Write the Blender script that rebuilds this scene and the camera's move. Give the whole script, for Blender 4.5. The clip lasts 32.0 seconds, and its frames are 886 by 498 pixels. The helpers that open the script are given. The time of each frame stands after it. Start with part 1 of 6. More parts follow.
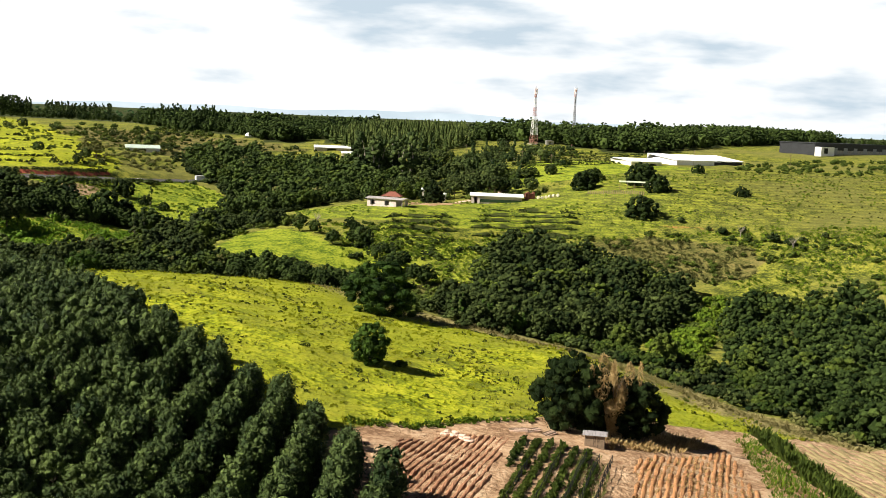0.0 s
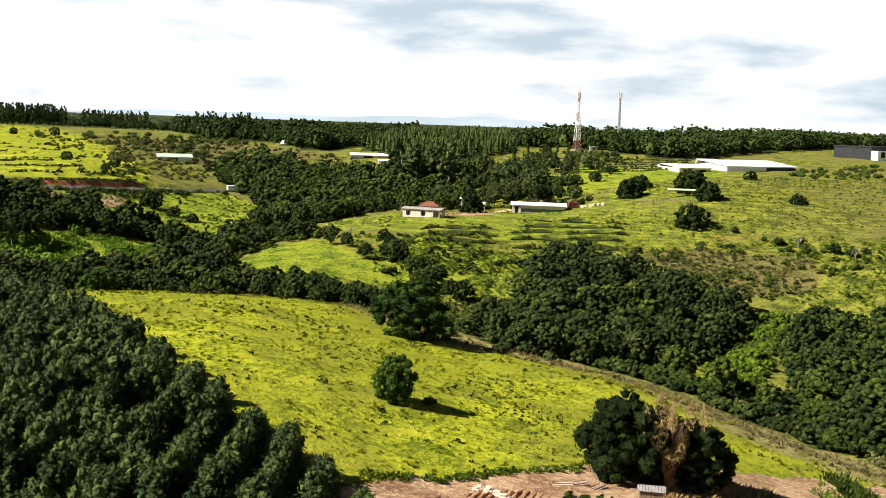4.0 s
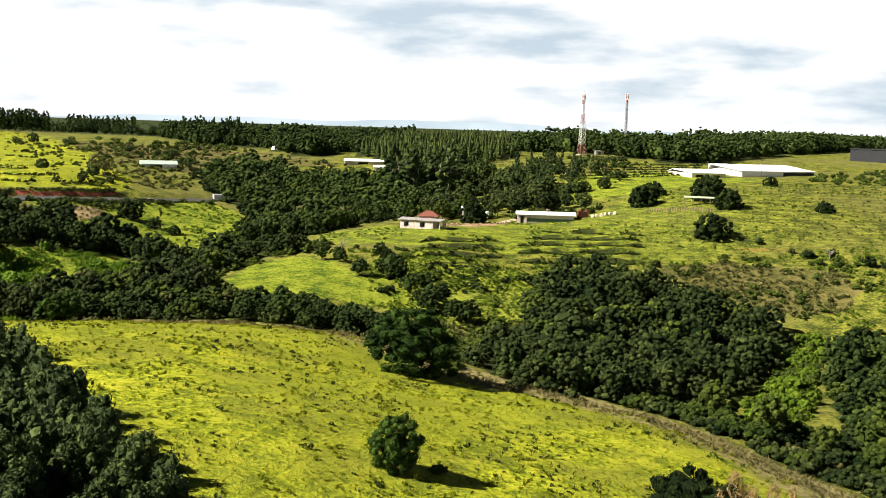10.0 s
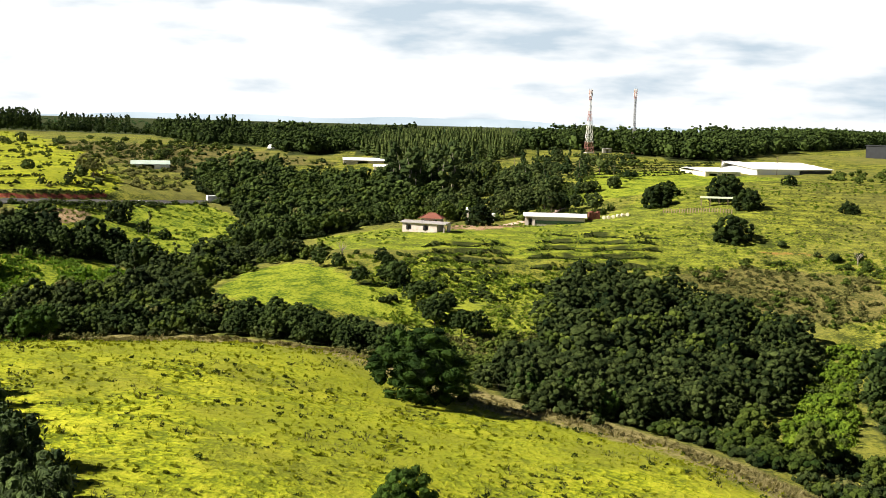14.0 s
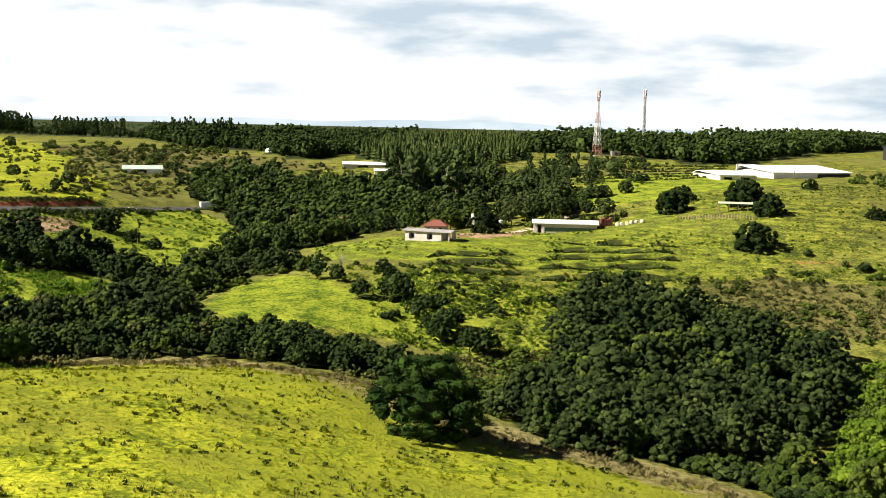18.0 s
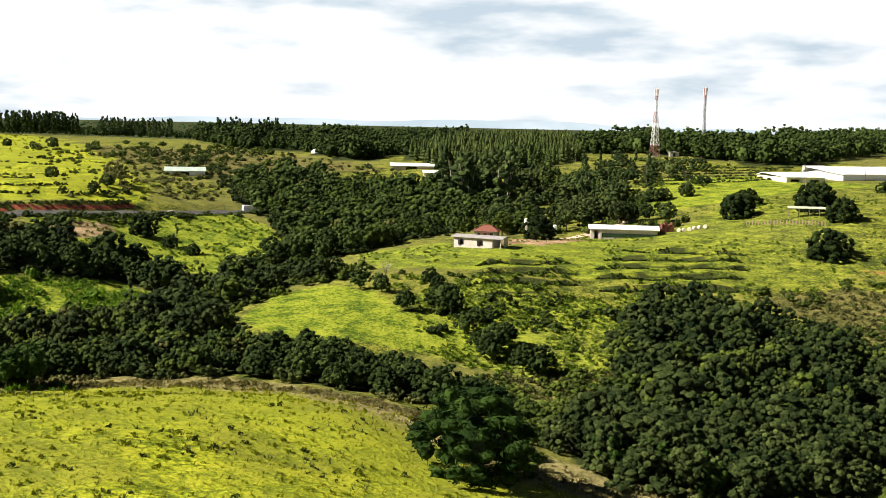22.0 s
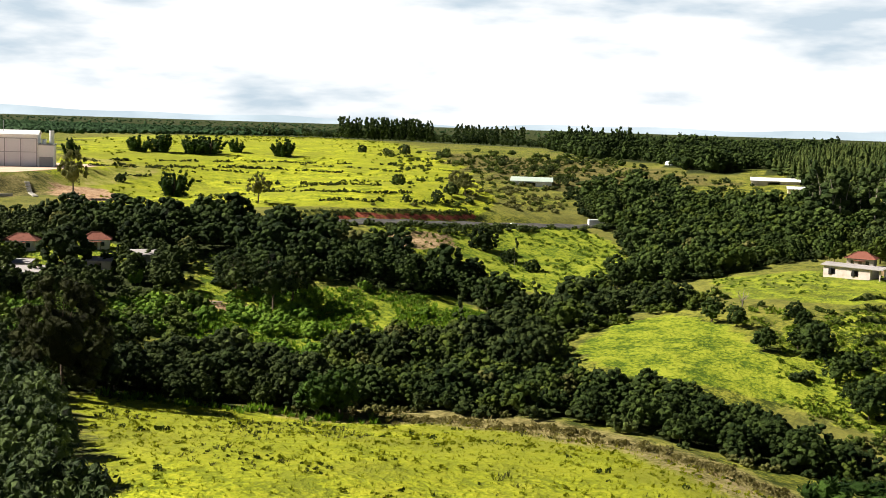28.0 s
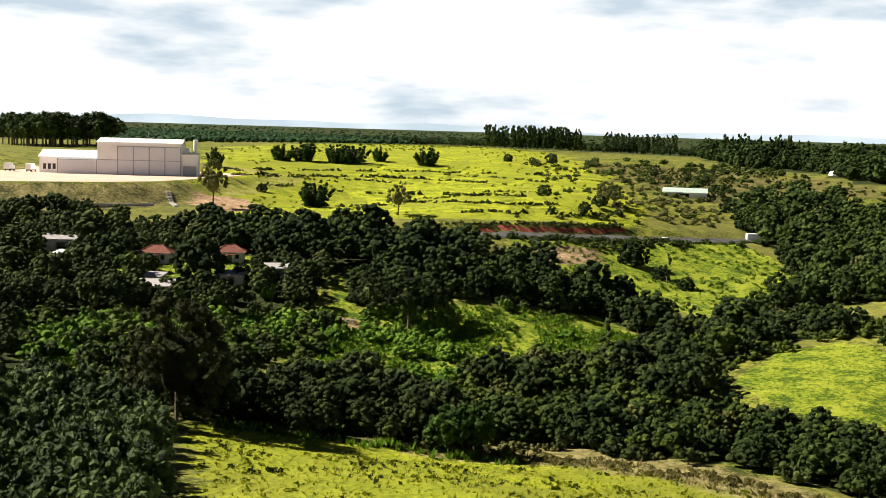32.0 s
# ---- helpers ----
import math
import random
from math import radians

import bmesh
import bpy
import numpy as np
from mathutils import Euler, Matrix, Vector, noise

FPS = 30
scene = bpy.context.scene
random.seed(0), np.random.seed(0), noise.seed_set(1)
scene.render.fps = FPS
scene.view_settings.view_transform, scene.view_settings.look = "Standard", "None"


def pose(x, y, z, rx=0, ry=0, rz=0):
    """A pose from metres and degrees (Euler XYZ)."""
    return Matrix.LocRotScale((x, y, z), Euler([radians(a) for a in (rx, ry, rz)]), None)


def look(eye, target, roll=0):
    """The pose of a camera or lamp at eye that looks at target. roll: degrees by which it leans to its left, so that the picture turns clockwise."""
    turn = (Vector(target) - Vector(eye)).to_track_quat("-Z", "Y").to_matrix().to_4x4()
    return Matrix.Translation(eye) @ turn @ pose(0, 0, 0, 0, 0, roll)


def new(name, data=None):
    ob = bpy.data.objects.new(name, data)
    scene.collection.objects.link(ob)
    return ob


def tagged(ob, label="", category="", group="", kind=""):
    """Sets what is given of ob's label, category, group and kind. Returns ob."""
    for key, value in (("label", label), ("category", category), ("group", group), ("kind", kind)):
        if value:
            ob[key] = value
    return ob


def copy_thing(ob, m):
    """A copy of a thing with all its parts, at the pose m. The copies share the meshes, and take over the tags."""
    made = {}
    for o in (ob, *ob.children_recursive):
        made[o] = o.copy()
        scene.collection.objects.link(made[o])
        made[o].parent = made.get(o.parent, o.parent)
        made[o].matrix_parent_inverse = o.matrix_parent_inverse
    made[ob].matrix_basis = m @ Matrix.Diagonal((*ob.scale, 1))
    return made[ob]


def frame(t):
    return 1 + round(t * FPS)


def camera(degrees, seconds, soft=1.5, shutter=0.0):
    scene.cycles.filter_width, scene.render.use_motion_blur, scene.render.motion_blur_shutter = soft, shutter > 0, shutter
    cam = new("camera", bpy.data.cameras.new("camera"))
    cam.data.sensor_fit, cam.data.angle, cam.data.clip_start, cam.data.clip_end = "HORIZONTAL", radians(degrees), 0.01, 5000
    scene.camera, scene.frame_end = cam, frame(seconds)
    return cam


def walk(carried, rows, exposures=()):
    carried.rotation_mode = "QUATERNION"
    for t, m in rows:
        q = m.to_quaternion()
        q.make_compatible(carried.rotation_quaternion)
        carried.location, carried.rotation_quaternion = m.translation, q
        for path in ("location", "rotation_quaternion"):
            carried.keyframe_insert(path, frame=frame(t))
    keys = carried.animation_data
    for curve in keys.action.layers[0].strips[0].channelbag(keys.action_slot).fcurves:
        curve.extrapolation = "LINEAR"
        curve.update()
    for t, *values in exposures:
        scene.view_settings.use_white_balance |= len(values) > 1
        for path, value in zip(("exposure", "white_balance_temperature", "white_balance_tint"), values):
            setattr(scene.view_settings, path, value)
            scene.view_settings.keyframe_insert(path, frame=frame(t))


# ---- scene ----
cam = camera(40.3, 32.0, soft=0.4)
PATH = [
    (0, (-0.563, 0.656, 59.17), (-0.424, 2.64, 58.957), 2.4),
    (0.5, (0.364, 3.24, 59.401), (0.419, 5.228, 59.185), 2.4),
    (1, (0.916, 6.346, 59.38), (0.973, 8.333, 59.164), 2.4),
    (2, (1.62, 12.438, 59.488), (1.681, 14.426, 59.273), 2.3),
    (3, (2.099, 18.199, 59.531), (2.164, 20.187, 59.319), 2.1),
    (3.5, (2.334, 21.396, 59.479), (2.4, 23.384, 59.27), 2.0),
    (5.5, (2.731, 32.977, 59.529), (2.801, 34.966, 59.327), 1.9),
    (6, (2.851, 36.236, 59.436), (2.921, 38.225, 59.235), 1.9),
    (7, (2.681, 41.811, 59.529), (2.753, 43.8, 59.328), 1.9),
    (8, (2.3, 47.741, 59.535), (2.374, 49.73, 59.335), 1.8),
    (9, (2.07, 53.989, 59.502), (2.144, 55.978, 59.302), 1.8),
    (10, (1.557, 60.125, 59.518), (1.632, 62.113, 59.318), 1.7),
    (11, (1.235, 66.093, 59.584), (1.311, 68.081, 59.382), 1.7),
    (12, (1.019, 71.921, 59.709), (1.095, 73.909, 59.506), 1.6),
    (13, (0.828, 77.846, 59.839), (0.903, 79.834, 59.635), 1.6),
    (14, (0.558, 83.885, 59.764), (0.634, 85.873, 59.559), 1.5),
    (14.5, (0.588, 87.218, 59.583), (0.664, 89.206, 59.379), 1.5),
    (16.5, (0.147, 98.319, 59.531), (0.222, 100.308, 59.329), 1.4),
    (17, (0.108, 101.594, 59.914), (0.183, 103.582, 59.71), 1.4),
    (18, (0.136, 107.414, 59.72), (0.21, 109.403, 59.519), 1.3),
    (19, (0.164, 112.893, 59.921), (0.236, 114.882, 59.72), 1.3),
    (20, (0.576, 118.954, 59.534), (0.646, 120.943, 59.335), 1.3),
    (20.5, (0.865, 121.639, 59.865), (0.923, 123.628, 59.665), 1.3),
    (21, (0.88, 124.461, 59.749), (0.916, 126.451, 59.548), 1.2),
    (22, (0.787, 129.728, 59.867), (0.777, 131.717, 59.664), 1.2),
    (23, (0.649, 135.139, 59.892), (0.572, 137.127, 59.69), 1.3),
    (24, (0.474, 140.622, 60.056), (0.306, 142.604, 59.852), 1.4),
    (24.5, (0.235, 143.408, 59.913), (0.009, 145.385, 59.708), 1.3),
    (25, (0.353, 145.532, 60.269), (0.049, 147.499, 60.064), 1.4),
    (25.5, (-0.111, 148.272, 60.182), (-0.498, 150.223, 59.977), 1.5),
    (26, (-0.011, 150.611, 60.235), (-0.468, 152.547, 60.031), 1.6),
    (26.5, (-0.302, 153.449, 60.308), (-0.787, 155.379, 60.102), 1.6),
    (28.5, (-2.487, 163.918, 59.887), (-3.103, 165.81, 59.686), 1.8),
    (29, (-3.122, 166.545, 59.869), (-3.77, 168.426, 59.669), 1.7),
    (30, (-4.68, 171.517, 59.794), (-5.37, 173.384, 59.596), 1.8),
    (31, (-6.115, 175.512, 60.316), (-6.87, 177.353, 60.117), 1.8),
    (32, (-7.384, 179.801, 60.202), (-8.192, 181.62, 60.005), 1.7),
]
walk(cam, [(t, look(eye, target, roll)) for t, eye, target, roll in PATH])

# ---- light: a low afternoon sun from the west under a bright hazy sky ----
SUN_DIR = Vector((0.76, 0.17, -0.63)).normalized()
sun = new("sun", bpy.data.lights.new("sun", "SUN"))
sun.data.energy, sun.data.angle, sun.data.color = 5.5, radians(0.53), (1.0, 0.93, 0.80)
sun.matrix_world = look((-400, 200, 300), Vector((-400, 200, 300)) + SUN_DIR)

world = bpy.data.worlds.new("sky")
scene.world = world
world.use_nodes = True
wn, wl = world.node_tree.nodes, world.node_tree.links
wn.clear()
w_out, w_bg, w_mix = wn.new("ShaderNodeOutputWorld"), wn.new("ShaderNodeBackground"), wn.new("ShaderNodeMix")
w_sky, w_co, w_sep = wn.new("ShaderNodeTexSky"), wn.new("ShaderNodeTexCoord"), wn.new("ShaderNodeSeparateXYZ")
w_sky.sky_type, w_sky.sun_disc = "NISHITA", False
w_sky.sun_elevation = math.asin(-SUN_DIR.z)
w_sky.sun_rotation = math.atan2(-SUN_DIR.x, -SUN_DIR.y)
w_sky.air_density, w_sky.dust_density = 0.25, 0.05
scene.view_settings.exposure = 1.09
# Cumulus: white near the horizon with grey-blue undersides and gaps, thinning overhead.
w_map, w_n1, w_n2 = wn.new("ShaderNodeMapping"), wn.new("ShaderNodeTexNoise"), wn.new("ShaderNodeTexNoise")
w_map.inputs["Scale"].default_value = (1.0, 1.0, 4.2)
w_map.inputs["Rotation"].default_value = (0, 0, radians(14))
w_n1.inputs["Scale"].default_value, w_n1.inputs["Detail"].default_value, w_n1.inputs["Roughness"].default_value = 3.3, 8, 0.52
w_n2.inputs["Scale"].default_value, w_n2.inputs["Detail"].default_value = 7.0, 4
w_r1, w_r2 = wn.new("ShaderNodeValToRGB"), wn.new("ShaderNodeValToRGB")
w_r1.color_ramp.elements[0].position, w_r1.color_ramp.elements[0].color = 0.59, (12.6, 15.0, 17.0, 1)
w_r1.color_ramp.elements[1].position, w_r1.color_ramp.elements[1].color = 0.73, (22.6, 22.9, 23.0, 1)
w_r2.color_ramp.elements[0].position, w_r2.color_ramp.elements[0].color = 0.14, (1, 1, 1, 1)
w_r2.color_ramp.elements[1].position, w_r2.color_ramp.elements[1].color = 0.20, (0.0, 0.0, 0.0, 1)
w_mix.data_type = "RGBA"
wl.new(w_co.outputs["Generated"], w_map.inputs["Vector"])
wl.new(w_map.outputs["Vector"], w_n1.inputs["Vector"])
wl.new(w_co.outputs["Generated"], w_sep.inputs[0])
w_sum = wn.new("ShaderNodeMath")
w_sum.operation = "MULTIPLY_ADD"
w_sum.inputs[1].default_value, w_n2.inputs["Scale"].default_value = 0.45, 12.0
wl.new(w_map.outputs["Vector"], w_n2.inputs["Vector"])
wl.new(w_n2.outputs["Fac"], w_sum.inputs[0])
wl.new(w_n1.outputs["Fac"], w_sum.inputs[2])
wl.new(w_sum.outputs[0], w_r1.inputs["Fac"])
wl.new(w_sep.outputs["Z"], w_r2.inputs["Fac"])
wl.new(w_r2.outputs["Color"], w_mix.inputs["Factor"])
wl.new(w_sky.outputs["Color"], w_mix.inputs["A"])
wl.new(w_r1.outputs["Color"], w_mix.inputs["B"])
wl.new(w_mix.outputs["Result"], w_bg.inputs["Color"])
w_bg.inputs["Strength"].default_value = 0.0227
wl.new(w_bg.outputs[0], w_out.inputs[0])

# ---- builders ----
rng = np.random.default_rng(7)


def part(name, bm, material, parent=None, label=""):
    """Links a bmesh (or a mesh) as one mesh object under a thing or a part."""
    if isinstance(bm, bmesh.types.BMesh):
        me = bpy.data.meshes.new(name)
        bm.to_mesh(me)
        bm.free()
    else:
        me = bm
    if material and not me.materials:
        me.materials.append(material)
    ob = new(name, me)
    ob.parent = parent
    if label:
        ob["label"] = label
    return ob


def thing(name, x, y, z, turn=0, label="", category="", group="", kind=""):
    """An empty at the base of a thing."""
    ob = new(name)
    ob.empty_display_size = 0.3
    ob.matrix_basis = pose(x, y, z, 0, 0, turn)
    return tagged(ob, label, category, group, kind)


def box(bm, x0, x1, y0, y1, z0, z1):
    v = [bm.verts.new((x, y, z)) for z in (z0, z1) for x, y in ((x0, y0), (x1, y0), (x1, y1), (x0, y1))]
    for f in ((3, 2, 1, 0), (4, 5, 6, 7), (0, 1, 5, 4), (1, 2, 6, 5), (2, 3, 7, 6), (3, 0, 4, 7)):
        bm.faces.new([v[i] for i in f])
    return bm


def boxed(*rows, bevel=0.0):
    bm = bmesh.new()
    for r in rows:
        box(bm, *r)
    if bevel:
        bmesh.ops.bevel(bm, geom=bm.edges[:], offset=bevel, segments=1, affect="EDGES")
    return bm


def tube(bm, a, b, r0, r1=None, n=6):
    """A tapered bar from a to b."""
    a, b = Vector(a), Vector(b)
    r1 = r0 if r1 is None else r1
    q = (b - a).to_track_quat("Z", "Y").to_matrix()
    rings = []
    for c, r in ((a, r0), (b, r1)):
        rings.append([bm.verts.new(c + q @ Vector((r * math.cos(i * math.tau / n), r * math.sin(i * math.tau / n), 0))) for i in range(n)])
    for i in range(n):
        bm.faces.new((rings[0][i], rings[0][(i + 1) % n], rings[1][(i + 1) % n], rings[1][i]))
    bm.faces.new(rings[0][::-1])
    bm.faces.new(rings[1])
    return bm


def np_mesh(name, verts, quads=None, tris=None, material=None, smooth=False):
    """A mesh from arrays of corners, four-cornered and three-cornered faces."""
    me = bpy.data.meshes.new(name)
    quads = np.zeros((0, 4), int) if quads is None else quads
    tris = np.zeros((0, 3), int) if tris is None else tris
    loops = np.concatenate([quads.ravel(), tris.ravel()])
    n = len(quads) + len(tris)
    me.vertices.add(len(verts))
    me.vertices.foreach_set("co", np.ascontiguousarray(verts, np.float32).ravel())
    me.loops.add(len(loops))
    me.loops.foreach_set("vertex_index", loops.astype(np.int32))
    me.polygons.add(n)
    start = np.concatenate([np.arange(len(quads)) * 4, len(quads) * 4 + np.arange(len(tris)) * 3])
    me.polygons.foreach_set("loop_start", start.astype(np.int32))
    me.polygons.foreach_set("use_smooth", np.full(n, smooth))
    me.update(calc_edges=True)
    if material:
        me.materials.append(material)
    return me


def inside(poly, x, y):
    """Whether points lie in a polygon of the plan."""
    x, y = np.asarray(x, float), np.asarray(y, float)
    hit = np.zeros(np.broadcast(x, y).shape, bool)
    for (x0, y0), (x1, y1) in zip(poly, poly[1:] + poly[:1]):
        if y0 != y1:
            hit ^= ((y0 > y) != (y1 > y)) & (x < (x1 - x0) * (y - y0) / (y1 - y0) + x0)
    return hit


def off_line(line, x, y):
    """Distance of points from an open line of the plan."""
    x, y = np.asarray(x, float), np.asarray(y, float)
    best = np.full(np.broadcast(x, y).shape, 1e9)
    for (x0, y0), (x1, y1) in zip(line, line[1:]):
        dx, dy = x1 - x0, y1 - y0
        k = np.clip(((x - x0) * dx + (y - y0) * dy) / (dx * dx + dy * dy), 0, 1)
        best = np.minimum(best, np.hypot(x - x0 - k * dx, y - y0 - k * dy))
    return best


def open_land(x, y):
    """The stretch of the plan that lies open to the valley; what is hidden behind it stays bare."""
    return (x < 0.46 * y + 10) & (x > np.minimum(-0.30 * y - 6, -12 - 0.98 * (y - 180)))


def strewn(poly, gap, jitter=0.45):
    """Points strewn over a polygon at about that gap."""
    xs, ys = [p[0] for p in poly], [p[1] for p in poly]
    gx, gy = np.meshgrid(np.arange(min(xs), max(xs), gap), np.arange(min(ys), max(ys), gap))
    gx = gx + (np.arange(gx.shape[0]) % 2)[:, None] * gap * 0.5 + rng.uniform(-jitter, jitter, gx.shape) * gap
    gy = gy + rng.uniform(-jitter, jitter, gy.shape) * gap
    m = inside(poly, gx, gy) & open_land(gx, gy)
    return np.stack([gx[m], gy[m]], -1)

# ---- materials ----
def shader(name, rough=0.8, spec=0.2):
    m = bpy.data.materials.new(name)
    m.use_nodes = True
    b = m.node_tree.nodes["Principled BSDF"]
    b.inputs["Roughness"].default_value = rough
    b.inputs["Specular IOR Level"].default_value = spec
    return m, m.node_tree.nodes, m.node_tree.links, b


def noise_tex(n, l, scale, detail=4, vec=None, rough=0.55):
    t = n.new("ShaderNodeTexNoise")
    t.inputs["Scale"].default_value, t.inputs["Detail"].default_value, t.inputs["Roughness"].default_value = scale, detail, rough
    if vec is not None:
        l.new(vec, t.inputs["Vector"])
    return t.outputs["Fac"]


def ramp(n, l, fac, *stops):
    r = n.new("ShaderNodeValToRGB")
    while len(r.color_ramp.elements) < len(stops):
        r.color_ramp.elements.new(0.5)
    for e, (p, c) in zip(r.color_ramp.elements, stops):
        e.position, e.color = p, (*c, 1)
    l.new(fac, r.inputs["Fac"])
    return r.outputs["Color"]


def blend(n, l, fac, a, b, mode="MIX"):
    m = n.new("ShaderNodeMix")
    m.data_type, m.blend_type = "RGBA", mode
    for key, v in (("Factor", fac), ("A", a), ("B", b)):
        if isinstance(v, (int, float)):
            m.inputs[key].default_value = v
        elif isinstance(v, tuple):
            m.inputs[key].default_value = (*v, 1)
        else:
            l.new(v, m.inputs[key])
    return m.outputs["Result"]


def calc(n, l, op, a, b=0.0, clamp=False):
    m = n.new("ShaderNodeMath")
    m.operation, m.use_clamp = op, clamp
    for i, v in enumerate((a, b)):
        if isinstance(v, (int, float)):
            m.inputs[i].default_value = v
        else:
            l.new(v, m.inputs[i])
    return m.outputs[0]


def relief(n, l, b, height, strength=0.5, far=0.1):
    u = n.new("ShaderNodeBump")
    u.inputs["Strength"].default_value, u.inputs["Distance"].default_value = strength, far
    l.new(height, u.inputs["Height"])
    l.new(u.outputs[0], b.inputs["Normal"])


def leaf_mat(name, dark, light, rough=0.65, spec=0.06, thin=0.05):
    """Foliage: varied from tree to tree and from clump to clump; a little light comes through the leaves."""
    m, n, l, b = shader(name, rough, spec)
    geo, info, co = n.new("ShaderNodeNewGeometry"), n.new("ShaderNodeObjectInfo"), n.new("ShaderNodeTexCoord")
    pos = geo.outputs["Position"]
    big = noise_tex(n, l, 0.12, 2, pos)
    fine = noise_tex(n, l, 0.8, 4, pos, 0.65)
    f = calc(n, l, "ADD", calc(n, l, "MULTIPLY", big, 0.9), calc(n, l, "MULTIPLY", geo.outputs["Random Per Island"], 0.42))
    f = calc(n, l, "ADD", f, calc(n, l, "MULTIPLY", info.outputs["Random"], 0.22))
    f = calc(n, l, "ADD", f, calc(n, l, "MULTIPLY", fine, 0.45))
    f = calc(n, l, "SUBTRACT", f, 0.53)
    col = ramp(n, l, f, (0.12, dark), (0.55, tuple(a * 0.65 + c * 0.35 for a, c in zip(dark, light))), (0.95, light))
    l.new(col, b.inputs["Base Color"])
    relief(n, l, b, noise_tex(n, l, 2.2, 4, pos, 0.7), 1.0, 0.55)
    if thin:
        tr, add, out = n.new("ShaderNodeBsdfTranslucent"), n.new("ShaderNodeMixShader"), n["Material Output"]
        l.new(blend(n, l, 1.0, col, (1.2, 1.25, 0.6), "MULTIPLY"), tr.inputs["Color"])
        add.inputs[0].default_value = thin
        l.new(b.outputs[0], add.inputs[1])
        l.new(tr.outputs[0], add.inputs[2])
        l.new(add.outputs[0], out.inputs[0])
    return m


def plain_mat(name, col, rough=0.7, spec=0.3, vary=0.25, scale=1.5, metal=0.0, dirt=None, bump=0.0):
    """Paint, metal, plaster: a base colour with grain and stains at two scales."""
    m, n, l, b = shader(name, rough, spec)
    b.inputs["Metallic"].default_value = metal
    co, info = n.new("ShaderNodeNewGeometry").outputs["Position"], n.new("ShaderNodeObjectInfo")
    a, c = noise_tex(n, l, scale, 5, co), noise_tex(n, l, scale * 9, 3, co)
    f = calc(n, l, "ADD", calc(n, l, "MULTIPLY", a, 0.65), calc(n, l, "MULTIPLY", c, 0.35))
    f = calc(n, l, "ADD", f, calc(n, l, "MULTIPLY", calc(n, l, "SUBTRACT", info.outputs["Random"], 0.5), 0.15))
    dirt = dirt or tuple(v * (1 - 1.6 * vary) for v in col)
    l.new(ramp(n, l, f, (0.3, dirt), (0.5, col), (0.75, tuple(min(1, v * (1 + 0.3 * vary)) for v in col))), b.inputs["Base Color"])
    if bump:
        relief(n, l, b, c, bump, 0.03)
    return m


LEAF_WOOD = leaf_mat("foliage_wood", (0.006, 0.015, 0.004), (0.108, 0.140, 0.038))
LEAF_DARK = leaf_mat("foliage_dense", (0.006, 0.015, 0.004), (0.094, 0.138, 0.031))
LEAF_MANGO = leaf_mat("foliage_mango", (0.004, 0.010, 0.003), (0.042, 0.064, 0.014))
LEAF_SCRUB = leaf_mat("foliage_scrub", (0.018, 0.036, 0.006), (0.125, 0.16, 0.026))
LEAF_RUBBER = leaf_mat("foliage_plantation", (0.012, 0.028, 0.008), (0.165, 0.225, 0.062), 0.6, 0.12)
LEAF_GUM = leaf_mat("foliage_gum", (0.012, 0.026, 0.008), (0.095, 0.130, 0.035))
LEAF_PINE = leaf_mat("foliage_young_pine", (0.030, 0.050, 0.012), (0.165, 0.20, 0.055))
LEAF_OLIVE = leaf_mat("foliage_olive", (0.009, 0.012, 0.004), (0.105, 0.112, 0.034))
LEAF_ORCHARD = leaf_mat("foliage_orchard", (0.016, 0.042, 0.016), (0.075, 0.145, 0.050))
LEAF_BAMBOO = leaf_mat("foliage_bamboo", (0.007, 0.020, 0.004), (0.075, 0.135, 0.020))
LEAF_BRIGHT = leaf_mat("foliage_bright", (0.05, 0.095, 0.008), (0.22, 0.30, 0.025))
LEAF_LUSH = leaf_mat("foliage_lush", (0.045, 0.105, 0.010), (0.23, 0.35, 0.038))
LEAF_CANE = leaf_mat("foliage_cane", (0.06, 0.13, 0.012), (0.21, 0.33, 0.035), 0.65, 0.06, 0.35)
LEAF_DRY = leaf_mat("foliage_withered", (0.22, 0.14, 0.052), (0.60, 0.44, 0.215), 0.8, 0.05)
LEAF_SEED = leaf_mat("foliage_seed_heads", (0.13, 0.115, 0.045), (0.33, 0.285, 0.135), 0.8, 0.04, 0.3)
LEAF_GREY = leaf_mat("foliage_seeding", (0.06, 0.07, 0.018), (0.22, 0.21, 0.075), 0.8, 0.05)
GRASS = leaf_mat("grass_tuft", (0.12, 0.155, 0.007), (0.385, 0.395, 0.02), 0.8, 0.03)
BARK = plain_mat("bark", (0.12, 0.09, 0.07), 0.9, 0.15, 0.5, 2.0, bump=0.6)
BARK_PALE = plain_mat("bark_pale", (0.30, 0.26, 0.22), 0.85, 0.15, 0.5, 2.0, bump=0.4)
WHITE_WALL = plain_mat("limewashed_wall", (0.54, 0.47, 0.44), 0.85, 0.2, 0.3, 0.7, dirt=(0.40, 0.33, 0.28))
GREY_ROOF = plain_mat("fibre_cement", (0.34, 0.315, 0.315), 0.85, 0.2, 0.25, 0.8)
WHITE_ROOF = plain_mat("white_sheet", (0.78, 0.79, 0.80), 0.5, 0.4, 0.12, 0.3)
PANEL = plain_mat("pale_panel", (0.82, 0.81, 0.80), 0.5, 0.4, 0.08, 0.2)
PANEL_GREY = plain_mat("grey_white_panel", (0.66, 0.66, 0.70), 0.45, 0.4, 0.06, 0.2)
PANEL_LINE = plain_mat("panel_joint", (0.32, 0.33, 0.35), 0.6, 0.3, 0.15, 0.5)
